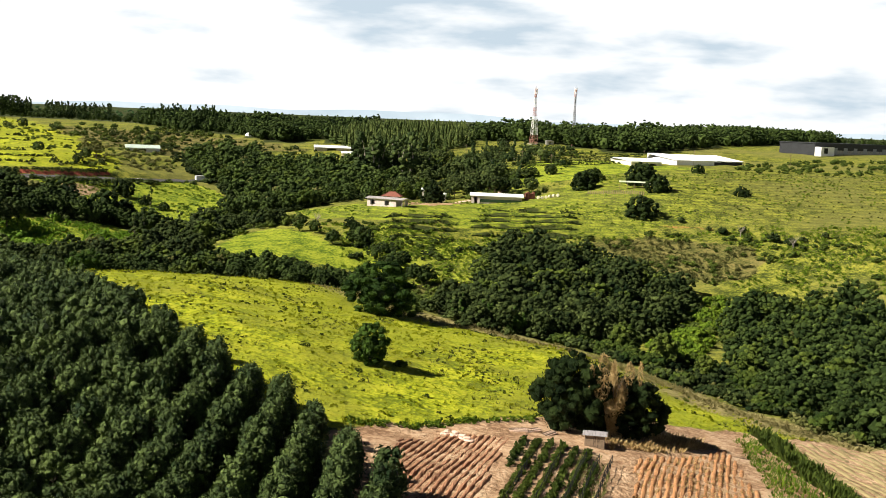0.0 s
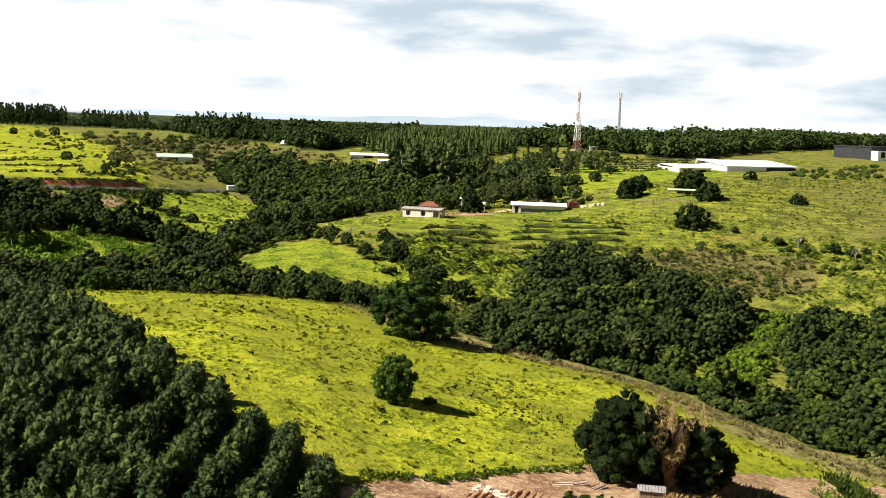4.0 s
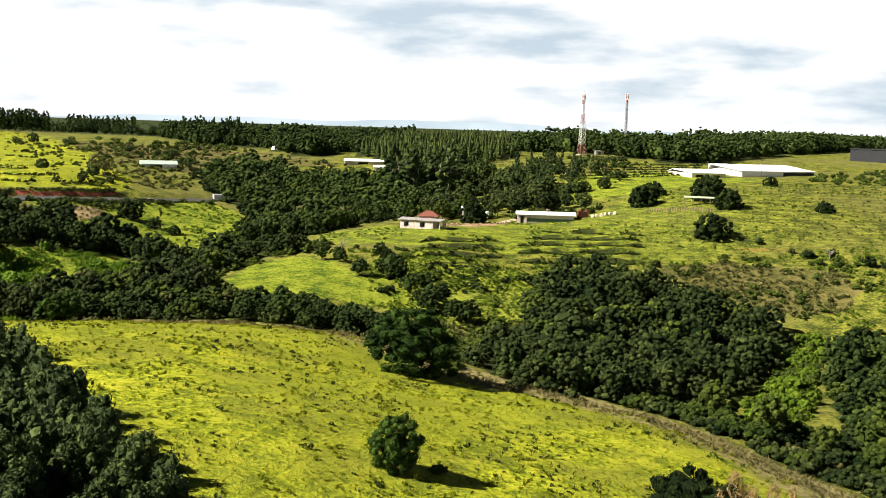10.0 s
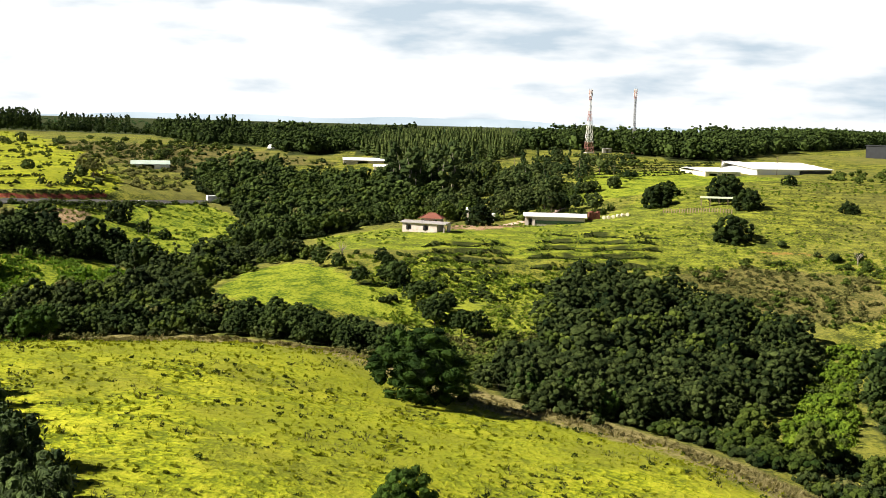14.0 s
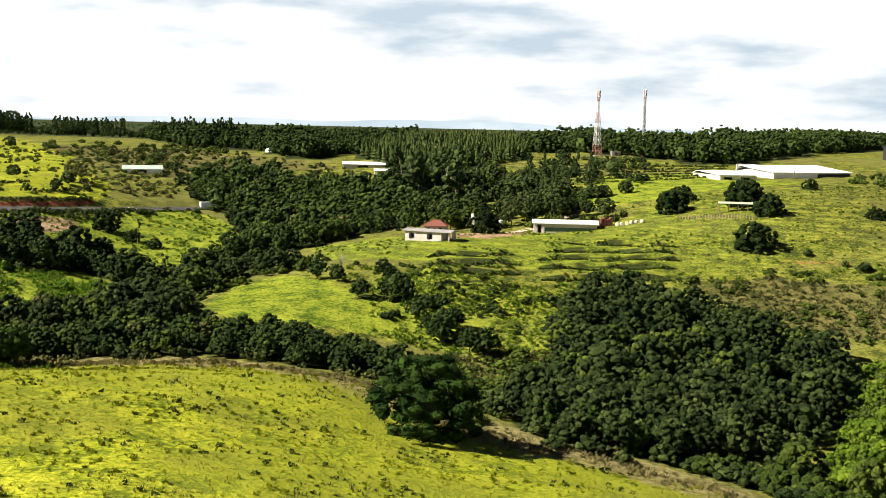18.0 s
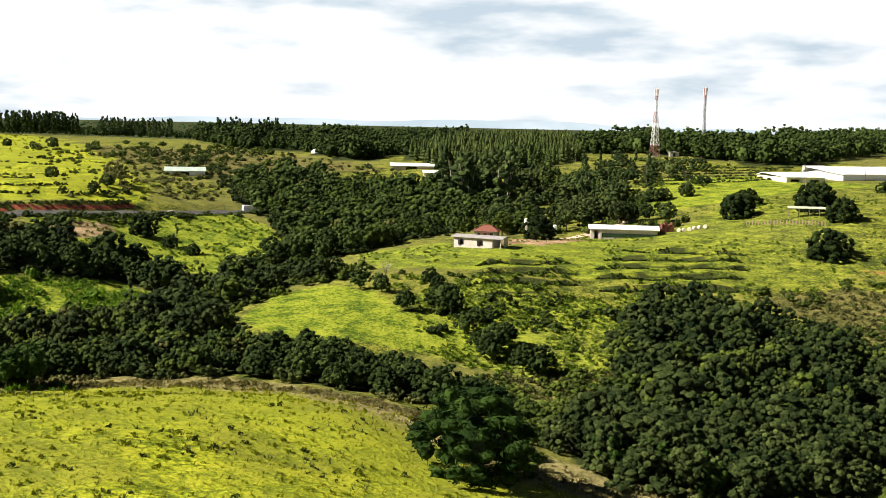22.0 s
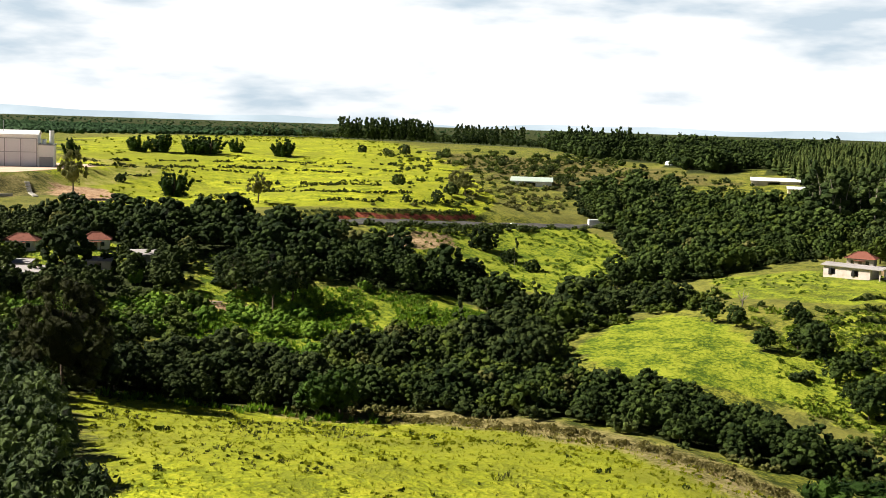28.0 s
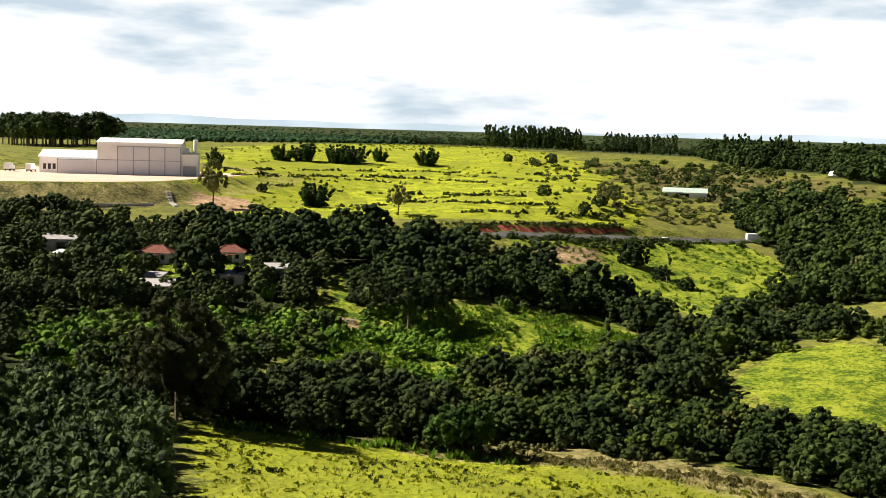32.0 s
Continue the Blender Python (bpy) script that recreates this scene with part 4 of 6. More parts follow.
# Rubber plantation in rows.
spots = np.array([(x + 0.10 * (y - 150), y) for x in np.arange(-203.2, 12, 5.6) for y in np.arange(112, 338, 2.6)])
stray = 0.4 + 2.4 * np.clip((-16 - spots[:, :1]) / 18, 0, 1)
spots = spots + rng.uniform(-1, 1, spots.shape) * stray
spots = spots[inside(PLANTATION, spots[:, 0], spots[:, 1]) & (spots[:, 0] > np.minimum(-0.36 * spots[:, 1] - 4, -8 - 1.05 * (spots[:, 1] - 180)))]
single, rest = near_split(spots, (-10, 150), 260)
planted(RUBBER, single, LEAF_RUBBER, "plantation_tree", "leafy dark green plantation tree in a row", "tree", (0.8, 1.15), group="plantation rows")
BEHIND = [(8, 112), (6, 30), (-190, 20), (-235, 240), (-165, 322), (-185, 250), (-150, 112)]
behind = np.array([(x + 0.10 * (y - 150), y) for x in np.arange(-240, 14, 6.2) for y in np.arange(20, 338, 6.0)])
seen = inside(PLANTATION, behind[:, 0], behind[:, 1]) & (behind[:, 0] > np.minimum(-0.36 * behind[:, 1] - 4, -8 - 1.05 * (behind[:, 1] - 180)))
behind = behind[(inside(PLANTATION, behind[:, 0], behind[:, 1]) | inside(BEHIND, behind[:, 0], behind[:, 1])) & ~seen]
massed(FAR_LOW, behind, LEAF_RUBBER, "plantation_rest", "further close rows of dark green plantation trees", "plantation", (0.85, 1.15))
massed(RUBBER_FAR, rest, LEAF_RUBBER, "plantation", "close rows of leafy dark green plantation trees", "plantation", (0.86, 1.12))

# Skyline: gum stands and woods on the plateau, an orchard plain to the west.
massed(FAR_GUM, strewn(GUM_GROVE, 5.6, 0.9), LEAF_PINE, "conifer_plantation", "pale green plantation of narrow upright trees", "wood", (0.44, 0.68))
east_spots = strewn(EAST_SKY, 7.6, 0.9)
east_spots = east_spots[off_line([(72, 806), (106, 802), (140, 760), (152, 744), (182, 744), (232, 808), (337, 930), (440, 1100)], east_spots[:, 0], east_spots[:, 1]) < 60]
massed(FAR_WOOD, east_spots, LEAF_DARK, "plateau_wood", "tall dark wood along the edge of a plateau", "wood", (1.0, 1.25), 2.5, heights=0.55 + 0.45 * swell(east_spots))
nw_spots = strewn(NW_SKY, 8.0, 0.9)
nw_spots = nw_spots[off_line([(-170, 950), (-129, 852), (-96, 852), (-57, 788), (-31, 802), (-24, 815), (10, 965)], nw_spots[:, 0], nw_spots[:, 1]) < 70]
massed(FAR_WOOD, nw_spots, LEAF_DARK, "northwestern_wood", "tall dark wood on the far side of the valley", "wood", (0.8, 1.15), 2.5, heights=swell(nw_spots))
stands = [strewn([(-144, 880), (-124, 883), (-128, 905), (-150, 902)], 4), strewn([(-120, 886), (-103, 889), (-106, 910), (-124, 906)], 4),
          strewn([(-332, 973), (-314, 979), (-265, 996), (-275, 1020), (-340, 1000)], 4), strewn([(-291, 1135), (-232, 1150), (-238, 1165), (-296, 1152)], 4)]
massed(GUM, np.concatenate(stands), LEAF_DARK, "gum_stands", "separate stands of tall dark gum trees", "wood", (0.62, 0.92))
planted(OPEN_TREE, strewn([(-500, 700), (-466, 730), (-500, 790), (-560, 745)], 8.5, 0.8), LEAF_DARK, "gum_tree", "tall dark round-crowned gum tree with a pale trunk", "tree", (1.55, 2.0), group="gum trees behind a factory")
ridge_line = [strewn([(-620, 1330), (-300, 1240), (60, 1220), (60, 1245), (-300, 1268), (-620, 1365)], 11), strewn([(60, 1150), (400, 1100), (700, 1250), (700, 1280), (400, 1130), (60, 1180)], 12),
              strewn([(-300, 1040), (-160, 1060), (-160, 1080), (-310, 1060)], 8), strewn([(-470, 1210), (-280, 1170), (-280, 1195), (-470, 1240)], 9)]
massed(FAR_WOOD, np.concatenate(ridge_line), LEAF_DARK, "distant_woods", "broken line of distant dark woods", "wood", (0.45, 0.8))
ORCHARD = [(-560, 925), (-522, 935), (-530, 1170), (-570, 1480), (-480, 1900), (-1300, 1700), (-1100, 1100), (-700, 900)]
massed(FAR_LOW, strewn(ORCHARD, 13.5, 0.3), LEAF_ORCHARD, "orchard", "wide dark green orchard on a distant plain", "orchard", (0.9, 1.2))
ORCHARD_FAR = [(-1300, 1650), (-480, 1850), (-300, 1500), (200, 1400), (300, 2600), (-1200, 3300), (-2000, 2600)]
massed(FAR_LOW, strewn(ORCHARD_FAR, 56, 0.6), LEAF_ORCHARD, "far_groves", "distant dark groves along the horizon", "wood", (0.6, 1.1))

def off_slope(spots):
    return spots[~inside(BROWN_SLOPE, spots[:, 0], spots[:, 1])]


EAST_EDGE = [(101, 208), (97, 220), (80, 244), (70, 266), (62, 287), (48, 303), (56, 308), (66, 312), (84, 300), (104, 292), (98, 262), (97, 236), (104, 214), (106, 200)]
massed(BUSH, strewn(EAST_EDGE, 3.3, 0.8), LEAF_WOOD, "eastern_edge_scrub", "close mid-green scrub between a verge and a wood", "shrubs", (0.35, 1.0))
massed(SHRUB, patchy(strewn(EAST_EDGE, 4.5, 0.8), 12, 0.5), LEAF_SCRUB, "eastern_edge_bushes", "taller green bushes between a verge and a wood", "shrubs", (0.7, 1.3))
# Shrubs strewn through rough grass.
massed(BUSH, clear_of(patchy(off_slope(strewn(ROUGH, 4.2, 0.9)), 16, 0.28), [((60, 430), 0)]), LEAF_SCRUB, "rough_scrub", "low green scrub strewn over rough grass", "shrubs", (0.3, 0.75))
gully_spots = strewn(GULLY, 3.0, 0.7)
massed(SHRUB, gully_spots[np.arange(len(gully_spots)) % 3 == 1], LEAF_SCRUB, "gully_bushes", "dark green bushes in a gully", "shrubs", (0.3, 0.8))
massed(WEED, strewn(GULLY, 1.6, 0.8), LEAF_BRIGHT, "gully_weeds", "bright rank weeds filling a gully", "weeds", (0.6, 1.4), 0.1)
massed(SHRUB, gully_spots[::3], LEAF_BRIGHT, "gully_scrub", "bright green scrub filling a gully", "shrubs", (0.5, 1.1))
massed(BUSH, patchy(strewn([(-160, 560), (-130, 608), (-96, 650), (-110, 700), (-145, 720), (-165, 690), (-150, 640), (-128, 620)], 7 * 0.72, 0.9), 18, 0.55), LEAF_GREY, "pasture_edge_scrub", "grey-green scrub along the edge of a pasture", "shrubs", (0.3, 0.75))
TENT = [((-77, 818), 12), ((-75, 800), 10)]
massed(BUSH, clear_of(patchy(strewn([(-160, 690), (-130, 720), (-60, 780), (-100, 845), (-220, 870), (-200, 790)], 13 * 0.72, 0.9), 18, 0.55), TENT), LEAF_SCRUB, "plateau_scrub", "scattered scrub over a far pasture", "shrubs", (0.4, 1.1))
massed(BUSH, patchy(strewn([(180, 600), (300, 600), (340, 740), (230, 700)], 9 * 0.72, 0.9), 18, 0.55), LEAF_SCRUB, "hilltop_scrub", "yellow-green scrub on a hilltop", "shrubs", (0.4, 0.9))
massed(BUSH, patchy(strewn([(60, 690), (100, 680), (140, 735), (100, 760), (75, 765)], 10 * 0.72, 0.9), 18, 0.55), LEAF_WOOD, "mast_scrub", "dark shrubs on the slope below the masts", "shrubs", (0.5, 1.2))
massed(BUSH, patchy(strewn([(-130, 395), (-150, 430), (-200, 470), (-300, 470), (-300, 380), (-170, 350)], 7.5 * 0.72, 0.9), 18, 0.55), LEAF_SCRUB, "village_scrub", "green garden scrub between small houses", "shrubs", (0.4, 1.0))
massed(BUSH, patchy(strewn([(-106, 330), (-92, 338), (-80, 350), (-60, 362), (-30, 362), (0, 352), (-4, 358), (-40, 370), (-90, 362)], 3.6 * 0.72, 0.9), 18, 0.55), LEAF_GREY, "verge_scrub", "grey-green scrub at the foot of a hedge", "shrubs", (0.25, 0.6))
massed(BUSH, patchy(strewn([(14, 322), (28, 302), (46, 298), (62, 310), (76, 288), (86, 262), (90, 240), (98, 212), (92, 212), (80, 262), (66, 300), (40, 306)], 3.4 * 0.72, 0.9), 18, 0.55), LEAF_GREY, "wood_edge_scrub", "grey-green seeding scrub at the edge of a wood", "shrubs", (0.25, 0.65))
massed(BUSH, patchy(strewn([(-122, 510), (-140, 520), (-165, 530), (-150, 545), (-135, 560), (-118, 600), (-80, 640), (-76, 630), (-110, 590), (-130, 545), (-118, 520)], 5 * 0.72, 0.9), 18, 0.55), LEAF_WOOD, "road_scrub", "dark scrub along a road", "shrubs", (0.4, 0.8))

massed(BUSH, strewn([(12, 302), (20, 322), (34, 362), (26, 376), (14, 374), (12, 352), (6, 322)], 3.3, 0.8), LEAF_SCRUB, "dell_scrub", "dense mid-green scrub in a dell between woods", "shrubs", (0.4, 1.0))
DELL = [(12, 354), (22, 350), (34, 372), (40, 401), (14, 396), (0, 386), (-10, 390), (0, 370)]
massed(WEED, patchy(strewn(DELL, 1.5, 0.8), 8, 0.8), LEAF_GREY, "dell_weeds", "olive-brown seeding weeds in a dell", "weeds", (0.4, 1.1), 0.1)
massed(BUSH, patchy(strewn(DELL, 3.6, 0.9), 9, 0.5), LEAF_SCRUB, "dell_bushes", "mid-green bushes over a rough dell", "shrubs", (0.3, 0.95))
massed(WEED, patchy(strewn(SLOPE, 1.7, 0.8), 9, 0.8), LEAF_BRIGHT, "slope_weeds", "yellow-green rough weeds over a slope", "weeds", (0.3, 0.9), 0.1)
massed(BUSH, patchy(strewn([(-4, 400), (24, 400), (36, 410), (34, 430), (44, 442), (10, 466), (-4, 440)], 3.8, 0.9), 10, 0.22), LEAF_WOOD, "slope_scrub", "dark green scrub over a rough slope", "shrubs", (0.3, 0.7))
massed(BUSH, patchy(strewn([(40, 444), (100, 436), (140, 410), (180, 396), (220, 420), (140, 478), (60, 468)], 4.0, 0.9), 14, 0.3), LEAF_SCRUB, "bank_scrub", "olive scrub above a dark wood", "shrubs", (0.3, 0.75))
massed(BROAD_MID, off_gardens(patchy(strewn([(-160, 330), (-128, 340), (-126, 366), (-152, 420), (-220, 420), (-220, 350)], 6.0, 0.9), 20, 0.6)), LEAF_WOOD, "garden_trees", "dark trees in gardens between small houses", "wood", (0.35, 0.65))
massed(BUSH, patchy(strewn(GARDEN, 3.0, 0.9), 9, 0.6), LEAF_LUSH, "garden_scrub", "bright green scrub and climbers in an overgrown garden", "shrubs", (0.35, 1.15))
massed(BUSH, patchy(strewn(GARDEN, 4.5, 0.9), 7, 0.4), LEAF_SCRUB, "garden_bushes", "mid-green bushes in an overgrown garden", "shrubs", (0.6, 1.5))
massed(TALL_TUFT, patchy(strewn(GARDEN, 2.2, 0.8), 12, 0.6), LEAF_LUSH, "garden_grass", "rank green grass in an overgrown garden", "grass", (0.3, 0.7), 0.0)
massed(TUFT, strewn(LANE, 1.8, 0.6), LEAF_BRIGHT, "lane_grass", "bright grass along a lane between trees", "grass", (0.5, 1.1), 0.0)
massed(TUFT, strewn(LAWN, 1.8, 0.6), LEAF_BRIGHT, "lawn_grass", "bright grass between small houses", "grass", (0.4, 0.9), 0.0)
# Tufts and weeds of the pastures.
massed(WEED, patchy(strewn(FIELD, 2.6, 0.9), 9, 0.45), GRASS, "field_weeds", "bright leafy weeds in a pasture", "weeds", (0.2, 0.6), 0.05)
massed(TUFT, strewn(FIELD, 1.4, 0.6), GRASS, "field_grass", "bright yellow-green grass tufts in a pasture", "grass", (0.25, 0.7), 0.0)
dark_weeds = np.concatenate([patchy(strewn(FIELD, 3.2, 0.9), 7, 0.10), np.array([(-6, 188), (-4, 191), (-10, 184), (-8, 186), (-2, 192), (-7, 223), (-26, 287), (-15, 313)])])
massed(WEED, dark_weeds, LEAF_SCRUB, "field_scrub", "low dark green weeds in a pasture", "weeds", (0.25, 0.7), 0.05)
massed(TUFT, strewn(MEADOW, 1.5, 0.6), LEAF_BRIGHT, "meadow_grass", "bright grass tufts in a meadow", "grass", (0.2, 0.5), 0.0)
massed(WEED, patchy(strewn([(-22, 472), (30, 468), (120, 470), (200, 450), (330, 470), (330, 600), (110, 600), (20, 545), (-30, 530)], 3.2, 0.9), 14, 0.4), LEAF_BRIGHT, "hillside_weeds", "yellow-green weeds over a hillside", "weeds", (0.3, 0.8), 0.1)
massed(WEED, patchy(off_slope(strewn(ROUGH, 2.2, 0.9)), 8, 0.7), LEAF_BRIGHT, "rough_weeds", "yellow-green rough grass and weeds", "weeds", (0.4, 1.2), 0.1)
massed(WEED, patchy(strewn(BROWN_SLOPE, 1.9, 0.9), 8, 0.8), LEAF_GREY, "brown_scrub", "brownish seeding scrub over a slope", "weeds", (0.5, 1.3), 0.1)
massed(TALL_TUFT, patchy(strewn(TALL_GRASS, 1.6, 0.7), 14, 0.7), LEAF_CANE, "tall_grass", "tall bright green cane grass in a clearing", "grass", (0.25, 0.65), 0.0)
massed(WEED, patchy(strewn(TALL_GRASS, 1.7, 0.8), 11, 0.7), LEAF_LUSH, "clearing_weeds", "rank bright green weeds in a grassy clearing", "weeds", (0.5, 1.2), 0.1)
massed(WEED, patchy(strewn(GARDEN, 1.7, 0.8), 11, 0.75), LEAF_LUSH, "garden_weeds", "rank bright green weeds in an overgrown garden", "weeds", (0.6, 1.4), 0.1)
massed(BUSH, off_gardens(patchy(strewn(TALL_GRASS, 3.6, 0.9), 13, 0.28)), LEAF_LUSH, "clearing_scrub", "dark green scrub strewn through a grassy clearing", "shrubs", (0.4, 1.1))
massed(BROAD_MID, off_gardens(patchy(strewn(TALL_GRASS, 8.5, 0.9), 20, 0.12)), LEAF_WOOD, "clearing_trees", "dark trees scattered over a grassy clearing", "wood", (0.4, 0.85))
massed(BUSH, along([(-260, 478), (-215, 494), (-172, 517), (-150, 535), (-136, 555), (-116, 591), (-79, 637)], 1.7, 1.1), LEAF_WOOD, "roadside_shrubs", "dark shrubs along the near side of a road", "shrubs", (0.3, 0.75))
drifts = patchy(strewn(FIELD, 1.7, 0.9), 16, 0.26)
massed(TUFT, drifts, LEAF_GREY, "field_seedheads", "olive-brown drifts of seeding grass in a pasture", "grass", (0.35, 0.9), 0.0)
massed(WEED, patchy(drifts, 5, 0.35), LEAF_SCRUB, "drift_weeds", "low dark weeds among seeding grass", "weeds", (0.18, 0.42), 0.05)
massed(WEED, patchy(strewn(GREEN_HILL, 2.4, 0.9), 8, 0.5), LEAF_BRIGHT, "green_hill_weeds", "bright green weeds over a small hill", "weeds", (0.4, 1.0), 0.1)
massed(WEED, patchy(strewn(WEST_PASTURE, 8, 0.9), 25, 0.35), GRASS, "west_pasture_weeds", "yellow-green tussocks over a wide pasture", "weeds", (0.5, 1.1), 0.1)
verge_pts = strewn([(92, 208), (68, 236), (56, 262), (48, 284), (30, 292), (9, 300), (-5, 322), (-22, 343), (-60, 352), (-60, 362), (-18, 350), (6, 318), (14, 308), (40, 302), (58, 284), (78, 240), (100, 214)], 1.8, 0.5)
massed(TUFT, verge_pts, LEAF_SEED, "verge_grass", "dry greyish grass along a field edge", "grass", (0.7, 1.7), 0.0)


massed(TALL_TUFT, along([(-110, 330), (-97, 337), (-85, 345), (-70, 352)], 0.45, 1.5), LEAF_CANE, "field_head_grass", "tall green grass at the head of a field", "grass", (0.3, 0.7), 0.0)
massed(WEED, along([(-82, 352), (-60, 357), (-40, 356), (-20, 349), (-5, 331), (6, 315)], 0.3, 2.4), LEAF_SEED, "headland_weeds", "grey-brown seeding weeds along a hedge foot", "weeds", (0.4, 1.0), 0.1)
massed(WEED, along([(8, 306), (36, 299), (52, 284), (60, 263), (70, 240), (90, 216)], 0.35, 3.0), LEAF_SEED, "verge_weeds", "grey-brown seeding weeds over a dry verge", "weeds", (0.25, 0.7), 0.1)
# Contour banks: lines of dark weeds on the slope below the sheds and over the right-hand hillside.
banks = [[(x0, y0 - 0.2), (x1, y1 - 0.2)] for (x0, y0), (x1, y1) in BANKS]
massed(WEED, np.concatenate([along(b, 0.3, 0.22) for b in banks]), LEAF_DARK, "contour_banks", "dark weeds along contour banks on a slope", "weeds", (0.35, 0.7), 0.1)
cut_top = np.array([(x, y) for x in np.arange(-176, -116, 1.1) for y in np.arange(524, 612, 1.1)])
cut_top = cut_top[(cut_side(cut_top[:, 0], cut_top[:, 1]) > 6.6) & (cut_side(cut_top[:, 0], cut_top[:, 1]) < 8.4)]
massed(WEED, cut_top + rng.uniform(-0.5, 0.5, cut_top.shape), LEAF_WOOD, "cutting_weeds", "dark weeds hanging over a red road cutting", "weeds", (0.5, 1.1), 0.1)
lines = [[(130 + 4 * i, 500 + 9 * i), (190, 492 + 9 * i), (290, 480 + 11 * i)] for i in range(13)]
massed(WEED, np.concatenate([along(b, 2.6, 0.8) for b in lines]), LEAF_GREY, "hillside_lines", "faint contour lines of dry weeds on a hillside", "weeds", (0.3, 0.75), 0.1)
hedges = [[(-317, 657), (-304, 681), (-290, 700), (-263, 722), (-234, 732), (-205, 743)], [(-306, 623), (-292, 661), (-272, 689), (-247, 701)], [(-289, 609), (-280, 632)],
          [(-262, 638), (-240, 649), (-222, 646)], [(-218, 646), (-188, 627), (-165, 622)], [(-218, 616), (-204, 606)], [(-196, 600), (-169, 596), (-143, 620)], [(-173, 568), (-150, 588), (-129, 620)]]
hedge_pts = np.concatenate([along(b, 1.6, 0.5) for b in hedges])
gap_mask = np.sin(hedge_pts[:, 0] * 0.35) + np.sin(hedge_pts[:, 1] * 0.21 + 1) > -0.5
massed(WEED, hedge_pts[gap_mask], LEAF_WOOD, "hedgerow_shrubs", "broken rows of young dark shrubs in a pasture", "shrubs", (0.8, 1.7))

massed(WEED, clear_of(patchy(strewn(TERRACE_FIELD, 4.2, 0.9), 14, 0.6), TENT), LEAF_SCRUB, "terrace_weeds", "low green growth over far terraced fields", "weeds", (0.6, 1.5), 0.1)
massed(BUSH, clear_of(patchy(strewn(TERRACE_FIELD, 9, 0.9), 20, 0.35), TENT), LEAF_WOOD, "terrace_shrubs", "dark shrubs over far terraced fields", "shrubs", (0.4, 0.9))
SHED_SLOPE = [(50, 650), (72, 646), (112, 645), (122, 690), (140, 735), (104, 765), (78, 765), (66, 740), (58, 700)]
massed(BROAD_MID, patchy(strewn(SHED_SLOPE, 8.5, 0.9), 14, 0.4), LEAF_GUM, "slope_trees", "grey-green trees scattered over a grassy slope", "wood", (0.3, 0.65))
massed(BUSH, patchy(strewn(SHED_SLOPE, 5.0, 0.9), 12, 0.45), LEAF_SCRUB, "slope_bushes", "olive bushes over a grassy slope", "shrubs", (0.3, 0.8))
slope_lines = [[(84 + i, 668 + 13 * i), (118 + 3 * i, 664 + 12 * i), (150 + 4 * i, 672 + 11 * i)] for i in range(6)]
massed(WEED, np.concatenate([along(b, 0.8, 0.5) for b in slope_lines]), LEAF_WOOD, "slope_lines", "dark contour lines of weeds below two masts", "weeds", (0.5, 1.1), 0.1)
# Mixed trees behind the farm.
farm_spots = strewn(FARM_TREES, 7.0, 0.9)
massed(BROAD_MID, farm_spots[::4], LEAF_WOOD, "farm_trees", "mixed dark trees behind the farm sheds", "wood", (0.4, 0.8))
massed(BROAD_MID, farm_spots[1::4], LEAF_SCRUB, "farm_trees_paler", "paler green trees behind the farm sheds", "wood", (0.4, 0.75))
massed(GUM, farm_spots[3::8], LEAF_GUM, "farm_gums", "slender gum trees among others behind a farm", "wood", (0.5, 0.8))
planted(BROAD, [(46, 602), (51, 597), (56, 592), (62, 588), (68, 582), (74, 580), (40, 590), (80, 570)], LEAF_WOOD, "yard_shade_tree", "rounded green tree behind a long shed", "tree", (0.6, 0.9), group="yard trees")
planted(BROAD, [(20, 568), (29, 574), (6, 566)], LEAF_SCRUB, "yard_shade_tree", "spreading mid-green tree behind a farmhouse", "tree", (0.9, 1.1), group="yard trees")
planted(BAMBOO, [(70, 563), (74, 562), (79, 564), (82, 560), (86, 566)], LEAF_SCRUB, "banana_clump", "ragged green banana clump beside a brick stack", "banana", (0.32, 0.42), group="banana clumps")
# Rough growth over the far pasture and terraces beyond the road.
FAR_ROUGH = [(-150, 585), (-126, 610), (-100, 654), (-98, 690), (-116, 756), (-160, 800), (-215, 820), (-235, 790), (-200, 730), (-175, 680), (-160, 630)]
massed(BUSH, patchy(strewn(FAR_ROUGH, 6.0, 0.9), 24, 0.45), LEAF_SCRUB, "far_rough_scrub", "green scrub in drifts over a far pasture", "shrubs", (0.25, 0.65))
massed(BROAD_MID, patchy(strewn(FAR_ROUGH, 11, 0.9), 30, 0.12), LEAF_WOOD, "far_rough_trees", "scattered small trees over a far pasture", "wood", (0.35, 0.7))
rows_far = [[(-330 + 14 * i, 640 + 13 * i), (-300 + 14 * i, 652 + 11 * i), (-262 + 12 * i, 664 + 8 * i)] for i in range(0, 9, 2)] + [[(-250 + 10 * i, 590 + 13 * i), (-212 + 8 * i, 603 + 11 * i)] for i in range(6)]
far_pts = np.concatenate([along(b, 2.0, 0.5) for b in rows_far])
far_pts = far_pts[np.sin(far_pts[:, 0] * 0.45) + np.sin(far_pts[:, 1] * 0.31) > -0.2]
massed(WEED, far_pts, LEAF_WOOD, "pasture_rows", "short upright rows of shrubs across a bright pasture", "shrubs", (0.7, 1.5))

